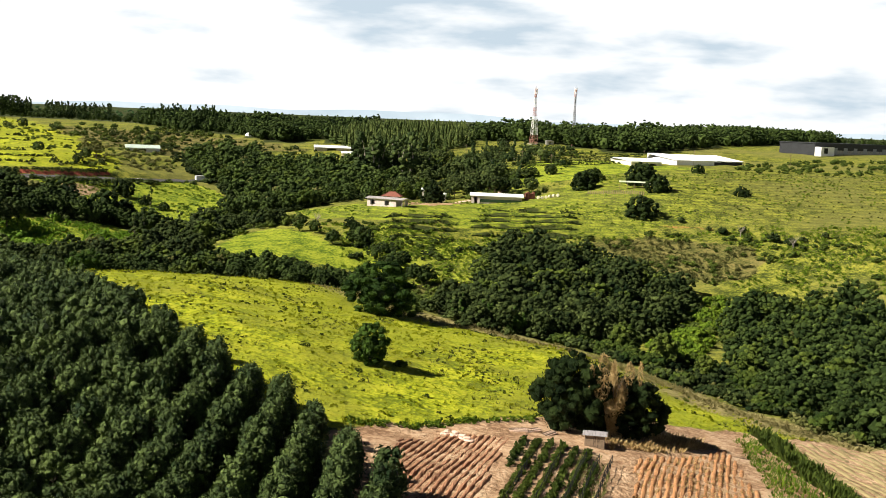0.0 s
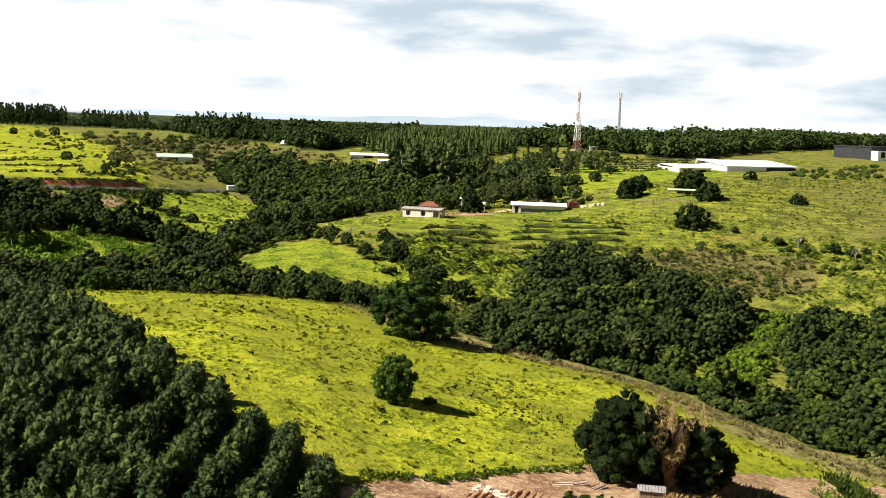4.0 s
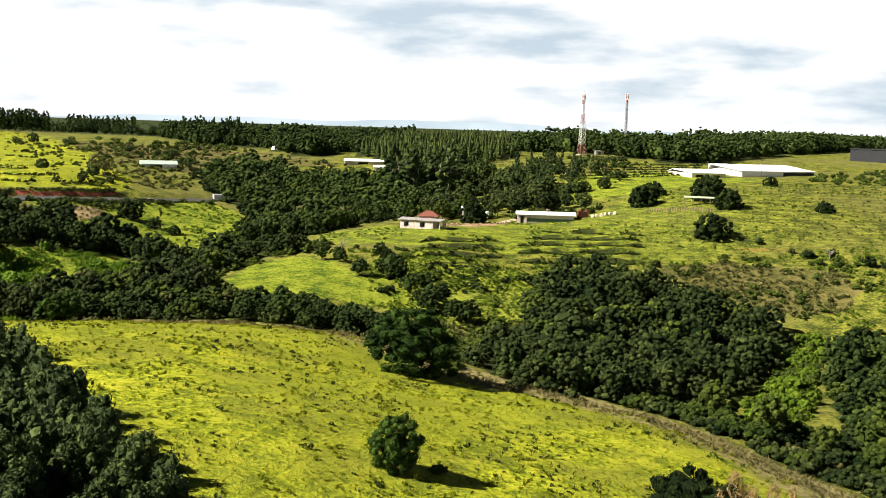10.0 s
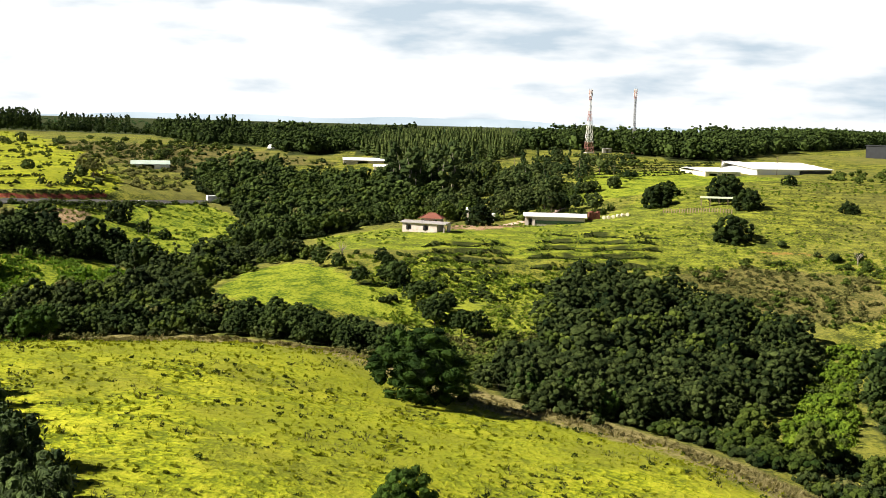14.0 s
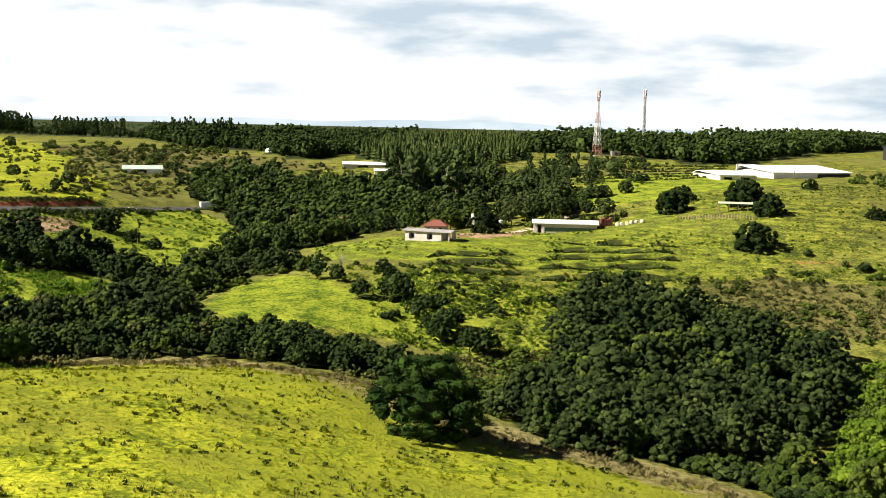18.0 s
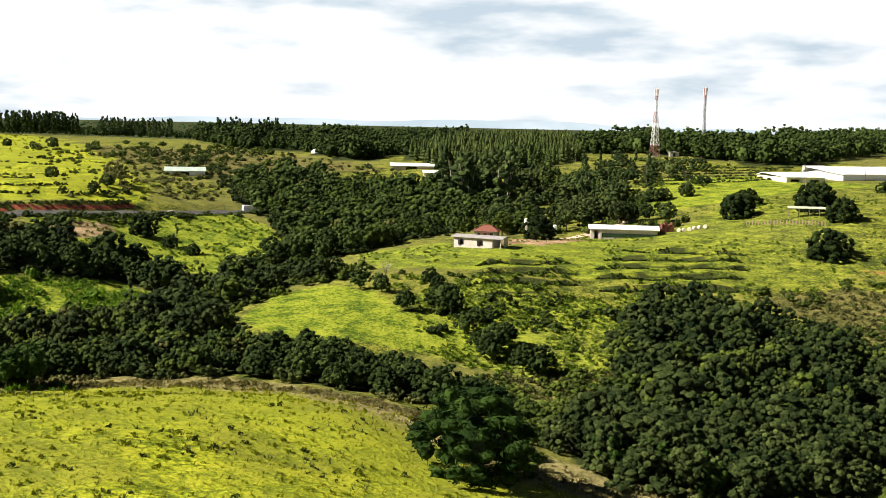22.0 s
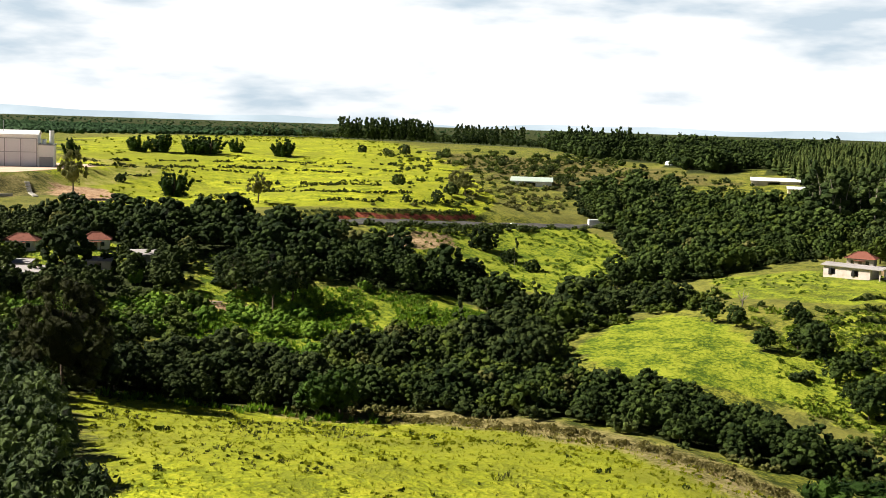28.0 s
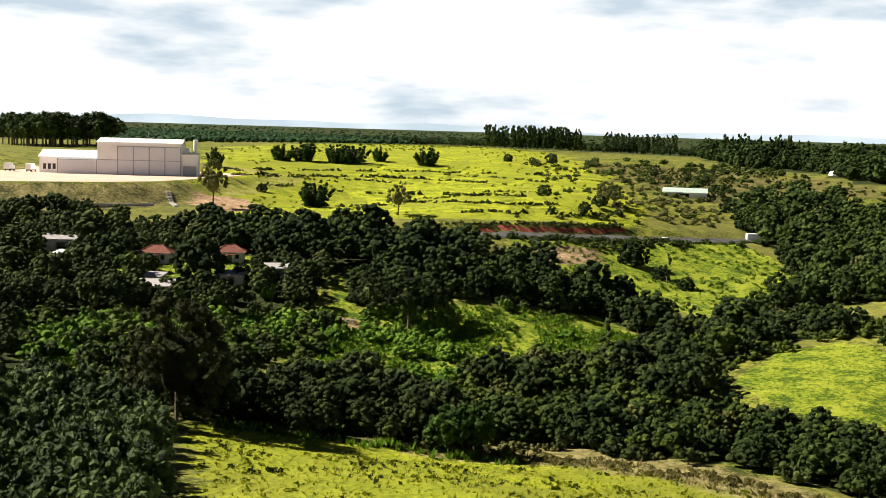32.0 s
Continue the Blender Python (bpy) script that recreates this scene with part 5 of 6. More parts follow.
# Single trees with a look of their own.
planted(LONE, [(2, 209.5)], LEAF_BAMBOO, "bamboo_clump", "dense dark green bamboo clump alone in a pasture", "bamboo", (0.70, 0.71), slim=0.92)
planted(LONE, [(5, 293)], LEAF_BAMBOO, "bamboo_clump", "broad dark bamboo clump on the crest of a field", "bamboo", (1.34, 1.36), slim=1.12)
planted(SHRUB, [(7.5, 211.5), (9, 297), (13, 299)], LEAF_SCRUB, "shrub", "small green shrub in a pasture", "shrub", (0.4, 0.6))
planted(MANGO, [(34.2, 187)], LEAF_MANGO, "mango_tree", "large dark mango tree beside a tilled plot", "tree", (1.22, 1.24), slim=0.92)
planted(MANGO, [(38.6, 189)], LEAF_MANGO, "mango_tree", "large dark mango tree behind a withered one", "tree", (1.08, 1.1), slim=0.9)
planted(MANGO, [(43.3, 188)], LEAF_MANGO, "mango_tree", "spreading dark mango tree with drooping leaves", "tree", (0.98, 1.0), slim=1.05)
planted(WITHERED, [(40.0, 183.4)], LEAF_DRY, "withered_tree", "withered tan-leaved tree between dark mango trees", "tree", (1.05, 1.06), slim=0.95)
planted(DOME, [(103, 560), (116, 495)], LEAF_MANGO, "pasture_tree", "dark round mango tree in a hillside pasture", "tree", (1.14, 1.2), sink=1.5, group="pasture trees")
planted(DOME, [(129, 552)], LEAF_MANGO, "pasture_tree", "tall dark mango tree beside an open shelter", "tree", (1.3, 1.32), sink=1.5, group="pasture trees")
planted(DOME, [(131, 529)], LEAF_MANGO, "pasture_tree", "dark round mango tree in a hillside pasture", "tree", (1.0, 1.02), sink=1.5, group="pasture trees")
planted(DOME, [(106, 576), (112, 582), (131, 560)], LEAF_MANGO, "pasture_tree", "dark round tree behind others on a hillside", "tree", (0.85, 0.95), sink=1.5, group="pasture trees")
planted(DOME, [(165, 587), (168, 526)], LEAF_MANGO, "pasture_tree", "small dark tree alone in a hillside pasture", "tree", (0.55, 0.72), sink=1.5, group="pasture trees")
planted(DOME, [(73, 629), (79, 621), (84, 622), (88, 624), (98, 626), (34, 567)], LEAF_WOOD, "orchard_tree", "small round fruit tree near the sheds", "tree", (0.52, 0.68), group="fruit trees")
planted(DOME, [(31.5, 543)], LEAF_MANGO, "yard_tree", "dark round tree in a bare farmyard", "tree", (0.95, 0.97))
planted(OPEN_TREE, [(53, 599), (64, 580), (44, 575), (84, 713), (100, 680)], LEAF_WOOD, "open_tree", "loose open-crowned green tree by a farmyard", "tree", (0.8, 1.1))
tall_gums = [(rng.uniform(-4, 26), rng.uniform(638, 668)) for _ in range(16)]
planted(GUM, tall_gums, LEAF_GUM, "tall_gum", "tall grey-green gum tree in a clump behind the farm", "tree", (1.0, 1.3), group="tall gums", slim=1.25)
planted(GUM, [(68, 640), (60, 650), (71, 700), (87, 695), (92, 688), (30, 640), (36, 660)], LEAF_GUM, "gum_tree", "slender grey-green gum tree", "tree", (0.6, 0.8))
planted(BAMBOO, [(-337, 714), (-328, 722), (-313, 728), (-305, 733), (-270, 748)], LEAF_BAMBOO, "bamboo_clump", "broad dark bamboo clump in a far pasture", "bamboo", (0.92, 1.12), slim=1.4, group="far bamboo clumps")
planted(BAMBOO, [(-300, 752), (-332, 648)], LEAF_BAMBOO, "bamboo_clump", "narrow dark bamboo clump in a far pasture", "bamboo", (0.85, 0.95), group="far bamboo clumps")
planted(BAMBOO, [(-240, 581)], LEAF_BAMBOO, "bamboo_clump", "large dark bamboo clump in a bright pasture", "bamboo", (1.15, 1.17), slim=1.25, group="far bamboo clumps")
planted(DOME, [(-167, 637), (-245, 799), (-277, 602), (-88, 545)], LEAF_DARK, "pasture_bush", "dark rounded bush in an open pasture", "bush", (0.42, 0.62))
planted(DOME, [(-109, 560)], LEAF_MANGO, "hill_tree", "dark broad tree on a small green hill", "tree", (0.9, 0.92))
planted(DOME, [(-97.5, 552)], LEAF_MANGO, "hill_tree", "small dark tree on a small green hill", "tree", (0.52, 0.54))
planted(BIG_OPEN, [(-115.5, 326.5)], LEAF_OLIVE, "large_tree", "large loose-crowned olive-brown tree above a plantation", "tree", (1.78, 1.8), slim=0.85)
planted(BROAD, [(-81, 350), (-78, 353)], LEAF_BAMBOO, "leaning_tree", "leafy green tree at the head of a field", "tree", (0.85, 0.95))
planted(OPEN_TREE, [(-142, 440), (-130, 437), (-127, 442), (-146, 446)], LEAF_WOOD, "open_tree", "tall open-crowned tree in a clearing", "tree", (1.0, 1.35))
planted(BAMBOO, [(-122, 441)], LEAF_BRIGHT, "pale_bamboo", "yellow-green bamboo clump beside dark trees", "bamboo", (0.72, 0.75))
planted(OPEN_TREE, [(-258.5, 541)], LEAF_GREY, "sparse_tree", "tall sparse brown tree on bare earth", "tree", (1.8, 1.82), slim=0.62)
planted(OPEN_TREE, [(-190, 552), (-137, 634), (-142, 640)], LEAF_GREY, "sparse_tree", "sparse grey-brown tree at a pasture edge", "tree", (0.8, 1.05))
planted(GUM, [(-84, 474), (-81, 437), (-70, 470), (-94, 545)], LEAF_WOOD, "upright_tree", "narrow upright green tree in the valley", "tree", (0.5, 0.66))
planted(DOME, [(-190.5, 437)], LEAF_MANGO, "garden_tree", "large dark round tree between two small houses", "tree", (1.25, 1.27))
planted(DOME, [(-220, 440)], LEAF_DARK, "garden_tree", "dark spreading tree beside small houses", "tree", (0.75, 0.95))
planted(DOME, [(-203, 452), (-184, 456), (-206, 436), (-181, 443)], LEAF_WOOD, "garden_tree", "small rounded tree in a village garden", "tree", (0.42, 0.6))
planted(BAMBOO, [(-209, 441), (-199, 452), (-176, 449), (-171, 441), (-167, 433), (-217, 434)], LEAF_LUSH, "banana_clump", "ragged green banana clump in a garden", "banana", (0.3, 0.42), group="banana clumps")
planted(GUM, [(-170, 372), (-160, 392)], LEAF_SCRUB, "upright_tree", "slender pale-stemmed tree in an overgrown garden", "tree", (0.42, 0.5))
row = [(-23, 453), (-17, 449), (-10, 432), (-3, 436), (1, 434), (-2, 452), (-4, 457), (5, 419), (8, 410), (11, 403), (18, 398), (22, 396), (15, 414), (8, 426), (12, 408)]
planted(BROAD, row, LEAF_DARK, "ditch_tree", "dark tree in a broken line along a ditch", "tree", (0.45, 0.75), group="ditch trees")
planted(SHRUB, [(131, 487), (144, 473), (152, 472), (161, 461), (166, 456), (172, 459), (182, 462), (169, 450), (140, 478)], LEAF_WOOD, "hillside_shrub", "rounded green shrub on a dry hillside", "shrub", (0.6, 1.2))
planted(BAMBOO, [(27, 315), (40, 309), (33, 312)], LEAF_BAMBOO, "bamboo_clump", "bright green bamboo clump at the edge of a wood", "bamboo", (0.7, 0.85))
planted(BROAD, [(76, 292), (84, 283), (68, 302)], LEAF_SCRUB, "round_tree", "rounded mid-green tree beside a verge", "tree", (0.7, 0.85))


def bare_tree(x, y, height):
    ob = thing("bare_tree", x, y, float(ground(x, y)) - 0.2, rng.uniform(0, 360), "leafless grey tree on a dry hillside", "tree")
    bm = bmesh.new()
    tube(bm, (0, 0, -0.4), (0, 0, height * 0.4), 0.22, 0.16)
    part("trunk", bm, BARK_PALE, ob)
    bm = bmesh.new()
    for i in range(9):
        a, s = rng.uniform(0, math.tau), Vector((0, 0, height * rng.uniform(0.3, 0.42)))
        e = s + Vector((math.cos(a) * height * 0.3, math.sin(a) * height * 0.3, height * rng.uniform(0.25, 0.55)))
        tube(bm, s, e, 0.09, 0.04, 4)
        for j in range(4):
            c = s.lerp(e, rng.uniform(0.4, 1))
            tube(bm, c, c + Vector((rng.normal() * 0.6, rng.normal() * 0.6, rng.uniform(0.3, 1.3))), 0.035, 0.012, 3)
    part("bough", bm, BARK_PALE, ob)


for spot in ((165, 450, 6), (150, 468, 5), (-17, 470, 4.5)):
    bare_tree(*spot)

# ---- buildings ----
def slab_roof(bm, x0, x1, prof, t=0.16):
    """A roof sheet of thickness t from x0 to x1 over a profile of (y, z) points."""
    low = [[bm.verts.new((x, y, z)) for y, z in prof] for x in (x0, x1)]
    top = [[bm.verts.new((x, y, z + t)) for y, z in prof] for x in (x0, x1)]
    n = len(prof)
    for i in range(n - 1):
        bm.faces.new((top[0][i], top[1][i], top[1][i + 1], top[0][i + 1]))
        bm.faces.new((low[0][i + 1], low[1][i + 1], low[1][i], low[0][i]))
        for k, (a, b) in enumerate(((0, 1), (1, 0))):
            bm.faces.new((low[a][i], low[a][i + 1], top[a][i + 1], top[a][i]) if k == 0 else (low[a][i + 1], low[a][i], top[a][i], top[a][i + 1]))
    for i in (0, n - 1):
        bm.faces.new((low[0][i], low[1][i], top[1][i], top[0][i]))
    bmesh.ops.recalc_face_normals(bm, faces=bm.faces[:])
    return bm


def sheeted(x0, x1, prof, t=0.16, ribs=0):
    """A sheet roof, with raised ribs up the slope."""
    bm = slab_roof(bmesh.new(), x0, x1, prof, t)
    for i in range(ribs):
        x = x0 + (x1 - x0) * (i + 0.5) / ribs
        for (ya, za), (yb, zb) in zip(prof, prof[1:]):
            tube(bm, (x, ya, za + t), (x, yb, zb + t), 0.07, n=4)
    return bm


def walls(length, width, height, gaps=(), t=0.2):
    """Four walls with real openings in the front: gaps of (x0, x1, z0, z1)."""
    bm = bmesh.new()
    L, W = length / 2, width / 2
    box(bm, -L, L, W - t, W, -1.2, height)
    box(bm, -L, -L + t, -W + t, W - t, -1.2, height)
    box(bm, L - t, L, -W + t, W - t, -1.2, height)
    x = -L
    for x0, x1, z0, z1 in sorted(gaps):
        box(bm, x, x0, -W, -W + t, -1.2, height)
        if z0 > 0:
            box(bm, x0, x1, -W, -W + t, -1.2, z0)
        if z1 < height:
            box(bm, x0, x1, -W, -W + t, z1, height)
        x = x1
    box(bm, x, L, -W, -W + t, -1.2, height)
    return bm


def gable_ends(length, width, z, rise, t=0.2):
    bm = bmesh.new()
    for x in (-length / 2, length / 2 - t):
        a = [bm.verts.new((x, y, q)) for y, q in ((-width / 2, z), (width / 2, z), (0, z + rise))]
        b = [bm.verts.new((x + t, y, q)) for y, q in ((-width / 2, z), (width / 2, z), (0, z + rise))]
        bm.faces.new(a[::-1]), bm.faces.new(b)
        for i in range(3):
            bm.faces.new((a[i], a[(i + 1) % 3], b[(i + 1) % 3], b[i]))
    bmesh.ops.recalc_face_normals(bm, faces=bm.faces[:])
    return bm


def at_ground(x, y):
    return float(ground(x, y))


# Whitewashed shed with an open porch at its end.
ob = thing("field_shed", 9.6, 511.5, at_ground(9.6, 509) + 0.1, -26, "whitewashed shed with a grey low-pitched roof and open porch", "shed")
part("wall", walls(13.4, 6.0, 2.9, [(-4.6, -3.2, 0.5, 2.2), (2.0, 3.4, 0.5, 2.2)]), WHITE_WALL, ob)
part("floor", boxed((-6.5, 9.5, -2.8, 2.8, -1.0, 0.05)), CONCRETE, ob)
part("roof", sheeted(-7.4, 10.4, [(-3.7, 2.92), (0, 3.55), (3.7, 2.92)], 0.14, 18), GREY_ROOF, ob)
part("gable", gable_ends(13.4, 6.0, 2.9, 0.55), WHITE_WALL, ob)
for y in (-2.8, 2.6):
    part("porch_post", boxed((9.2, 9.5, y, y + 0.25, -1.0, 2.92)), WHITE_WALL, ob)
part("porch_wall", boxed((9.2, 9.4, 0.2, 2.6, -1.0, 2.9)), WHITE_WALL, ob)
for x in (-4.6, 2.0):
    part("shutter", boxed((x - 0.5, x + 0.25, -3.25, -3.02, 0.5, 2.2)), DARK, ob, "dark timber shutter")

# Long white shed with netting along its front.
ob = thing("long_shed", 61.5, 550, at_ground(61, 547) + 0.1, -5, "long white shed with a pale sheet roof and dark netting", "shed")
part("wall", walls(23, 7, 2.9, [(-10.2, -8.9, 0, 2.5)]), WHITE_WALL, ob)
part("roof", sheeted(-12.2, 12.2, [(-4.2, 2.95), (0, 4.1), (4.2, 2.95)], 0.14, 24), WHITE_ROOF, ob)
part("gable", gable_ends(23, 7, 2.9, 1.0), WHITE_WALL, ob)
part("netting", boxed((-7.6, 11.3, -3.62, -3.54, 0.2, 1.5)), leaf_mat("shade_net", (0.02, 0.04, 0.02), (0.06, 0.09, 0.05), 0.8, 0.05, 0), ob, "dark green shade netting")
part("pier", boxed((-8.3, -7.7, -3.75, -3.4, -1.0, 2.9)), WHITE_WALL, ob)
ob = thing("brick_stack", 76.5, 551, at_ground(76.5, 551), 10, "tall stack of dark red bricks beside a shed", "bricks")
for i in range(5):
    part("pile", boxed((-1.8 + i * 0.9, -1.0 + i * 0.9, -1, 1, -0.5, 2.6 + 0.5 * math.sin(i * 2))), TILE, ob)


def bale(x, y):
    o = thing("wrapped_bale", x, y, at_ground(x, y), rng.uniform(-20, 20), "pale wrapped round bale lying in a row", "bale", "bales")
    bm = bmesh.new()
    tube(bm, (0, -0.7, 0.65), (0, 0.7, 0.65), 0.72, n=14)
    bmesh.ops.bevel(bm, geom=[e for e in bm.edges if abs(e.verts[0].co.y - e.verts[1].co.y) < 0.01], offset=0.12, segments=2, affect="EDGES")
    part("bale", bm, plain_mat("bale_wrap", (0.70, 0.64, 0.50), 0.6, 0.3, 0.15, 2.0) if "bale_wrap" not in bpy.data.materials else bpy.data.materials["bale_wrap"], o)


for i in range(6):
    bale(80.5 + i * 1.75, 548.5 - 0.35 * i)


def hip_house(x, y, turn, length, width, label, wall_mat=None):
    """A small house with a hipped clay roof, a porch, a door and windows."""
    wall_mat = wall_mat or WHITE_WALL
    o = thing("house", x, y, at_ground(x, y), turn, label, "house", "village houses")
    L, W, h = length / 2, width / 2, 2.8
    part("wall", walls(length, width, h, [(-L + 1.2, -L + 2.3, 0.9, 2.1), (-0.5, 0.5, 0, 2.1), (L - 2.4, L - 1.3, 0.9, 2.1)]), wall_mat, o)
    bm = bmesh.new()
    e = 0.7
    eave = [bm.verts.new(v) for v in ((-L - e, -W - e, h - 0.1), (L + e, -W - e, h - 0.1), (L + e, W + e, h - 0.1), (-L - e, W + e, h - 0.1))]
    ridge = [bm.verts.new((-L + W * 0.9, 0, h + W * 0.62)), bm.verts.new((L - W * 0.9, 0, h + W * 0.62))]
    for f in ((eave[0], eave[1], ridge[1], ridge[0]), (eave[1], eave[2], ridge[1]), (eave[2], eave[3], ridge[0], ridge[1]), (eave[3], eave[0], ridge[0]), eave[::-1]):
        bm.faces.new(f)
    r = part("roof", bm, TILE, o, "hipped clay-tile roof")
    bm = bmesh.new()
    for c in eave_lines(L, W, e, h):
        tube(bm, c[0], c[1], 0.12, n=5)
    part("ridge_tiles", bm, TILE, r)
    for gx0 in (-L + 1.2, L - 2.4):
        w = part("window", boxed((gx0, gx0 + 1.1, -W + 0.06, -W + 0.12, 0.9, 2.1)), GLASS_DARK, o)
        part("sill", boxed((gx0 - 0.1, gx0 + 1.2, -W - 0.12, -W - 0.003, 0.8, 0.9)), CONCRETE, w)
    part("door", boxed((-0.5, 0.5, -W + 0.05, -W + 0.11, 0, 2.1)), WOOD, o, "brown timber door")
    p = part("porch_roof", boxed((-1.7, 1.7, -W - 2.1, -W - 0.25, 2.15, 2.3), bevel=0.03), TILE, o, "low clay porch roof")
    for px in (-1.5, 1.5):
        part("porch_post", boxed((px - 0.08, px + 0.08, -W - 2.0, -W - 1.84, -0.4, 2.15)), WOOD, p)
    return o


def eave_lines(L, W, e, h):
    top = h + W * 0.62 + 0.06
    a, b = (-L + W * 0.9, 0, top), (L - W * 0.9, 0, top)
    return [(a, b)] + [((-L - e, s * (W + e), h), a) for s in (-1, 1)] + [((L + e, s * (W + e), h), b) for s in (-1, 1)]


def lean_shed(name, x, y, turn, length, width, height, wall_mat, roof_mat, label, group=""):
    """A plain outbuilding under a single slope of sheets."""
    o = thing(name, x, y, at_ground(x, y), turn, label, "shed", group)
    part("wall", walls(length, width, height, [(-length * 0.15, length * 0.1, 0, height * 0.75)]), wall_mat, o)
    part("roof", sheeted(-length / 2 - 0.5, length / 2 + 0.5, [(-width / 2 - 0.6, height + 0.02), (width / 2 + 0.6, height + 0.35 + width * 0.10)], 0.1, int(length) if length > 13 else 0), roof_mat, o)
    return o


hip_house(-211.5, 447.5, 22, 8.0, 5.6, "small white house with a red clay roof among trees", WHITEWASH)
hip_house(-195.8, 459.5, 30, 7.4, 5.6, "small white house with a hipped red roof among trees", WHITEWASH)
hip_house(14, 556, -12, 8, 6, "farmhouse with a red clay roof behind a shed")
lean_shed("outbuilding", -187.5, 415, 28, 9, 6, 2.4, CONCRETE, GREY_ROOF, "grey outbuilding with a sheet roof among trees", "village outbuildings")
lean_shed("outbuilding", -182, 440, 25, 6, 4, 2.0, WHITE_WALL, GREY_ROOF, "pale outbuilding with a light roof among trees", "village outbuildings")
lean_shed("outbuilding", -195, 425, 15, 4, 3.4, 2.0, WHITE_WALL, GREY_ROOF, "small white outbuilding in a garden", "village outbuildings")
lean_shed("outbuilding", -243, 447, 30, 12, 6, 2.6, WHITE_WALL, GREY_ROOF, "long pale outbuilding half hidden by trees", "village outbuildings")
lean_shed("outbuilding", -230, 432, 10, 5, 4, 2.4, WHITE_WALL, WHITE_ROOF, "small white outbuilding half hidden by trees", "village outbuildings")
lean_shed("outbuilding", -176, 452, 35, 6, 5, 2.4, CONCRETE, GREY_ROOF, "low grey outbuilding beside a house", "village outbuildings")
lean_shed("greenhouse", -128, 715, 12, 19, 12, 1.6, WHITE_ROOF, plain_mat("milky_sheet", (0.42, 0.50, 0.45), 0.5, 0.3, 0.15, 0.4), "low greenhouse with a milky sheet roof", "")
lean_shed("poultry_shed", -19, 752, 3, 22, 9, 1.2, WHITE_WALL, WHITE_ROOF, "long shed with a white roof beyond a wood")
lean_shed("poultry_shed", -8, 718, 3, 9, 6, 3.0, plain_mat("cream_wall", (0.62, 0.55, 0.38), 0.85, 0.2, 0.2), WHITE_ROOF, "small cream shed behind trees")
ob = thing("dome_tent", -77, 827, at_ground(-77, 827), 0, "white round-topped tent far beyond the trees", "tent")
bm = bmesh.new()
bmesh.ops.create_uvsphere(bm, u_segments=20, v_segments=10, radius=2.8)
bmesh.ops.delete(bm, geom=[v for v in bm.verts if v.co.z < -0.4], context="VERTS")
part("cover", bm, WHITE_ROOF, ob)


def water_tower(x, y, height):
    o = thing("water_tower", x, y, at_ground(x, y), 0, "pale water tank on a concrete column by a farmyard", "water tower")
    part("column", boxed((-0.35, 0.35, -0.35, 0.35, -0.6, height)), WHITE_WALL, o)
    bm = bmesh.new()
    tube(bm, (0, 0, height), (0, 0, height + 1.5), 0.8, 0.9, 14)
    t = part("tank", bm, WHITE_ROOF, o)
    bm = bmesh.new()
    tube(bm, (0, 0, height + 1.5), (0, 0, height + 1.75), 0.95, 0.5, 14)
    part("lid", bm, WHITE_ROOF, t)


water_tower(28.6, 566, 3.8)
water_tower(38.5, 562, 2.2)

# Open shelter and paling fence between the pasture trees.
ob = thing("cattle_shelter", 123, 541, at_ground(123, 541), -12, "open timber shelter with a pale flat roof", "shelter")
part("roof", sheeted(-7, 7, [(-2.5, 2.5), (2.5, 2.9)], 0.12, 12), plain_mat("lichened_sheet", (0.42, 0.46, 0.33), 0.85, 0.1, 0.3, 0.8), ob)
for i in range(5):
    for y in (-2.2, 2.2):
        part("post", boxed((-6.6 + i * 3.3, -6.4 + i * 3.3, y - 0.1, y + 0.1, -0.8, 2.6)), WOOD, ob)
ob = thing("paling_fence", 103, 540, at_ground(103, 540), 0, "grey paling fence in a hillside pasture", "fence")
pale_me = None
for i in range(26):
    x, y = 102 + i * 0.85, 541 - i * 0.72
    me = pale_me or boxed((-0.2, 0.2, -0.05, 0.05, -0.4, 1.5))
    p = part("pale", me, WOOD, ob)
    pale_me = p.data
    p.matrix_basis = pose(x - 103, y - 540, at_ground(x, y) - at_ground(103, 540), 0, 0, -40)

# Warehouses on the hill.
ob = thing("warehouse", 192, 690, at_ground(192, 686) - 0.5, 24, "long white warehouse with a bright sheet roof", "warehouse")
part("wall", walls(48, 26, 2.4, [(8, 12, 0, 2.2), (16, 22, 0, 2.2)]), PANEL, ob)
part("roof", sheeted(-24.8, 24.8, [(-13.8, 2.4), (11, 5.0), (13.8, 2.4)], 0.25, 25), WHITE_ROOF, ob)
part("gable", gable_ends(47.6, 25.6, 2.4, 2.0), PANEL, ob)
# Shade beneath the roof edge, put on the wall as a dark strip.
part("loading_bay", boxed((3, 23.5, -13.25, -13.02, 0, 1.9)), DARK_CLAD, ob, "dark strip along the wall for the shade under the roof")
part("parapet", boxed((-24.6, -12, 13.2, 13.5, 0, 5.6)), PANEL, ob)
ob = thing("packing_shed", 153, 672, at_ground(153, 664) - 0.3, 10, "broad white packing shed beside a warehouse", "warehouse")
part("wall", walls(18, 30, 2.4, [(-7, -3, 0, 1.6), (2, 6, 0, 1.6)]), plain_mat("cream_plaster", (0.68, 0.63, 0.50), 0.85, 0.2, 0.2, 0.4), ob)
part("roof", sheeted(-9.4, 9.4, [(-15.6, 2.4), (10, 3.6), (15.6, 2.4)], 0.25, 10), WHITE_ROOF, ob)
ob = thing("dark_factory", 322, 806, at_ground(322, 806), 33, "long dark-clad factory with a pale porch", "factory")
part("wall", boxed((-44, 44, -14, 14, -2, 6.2)), DARK_CLAD, ob)
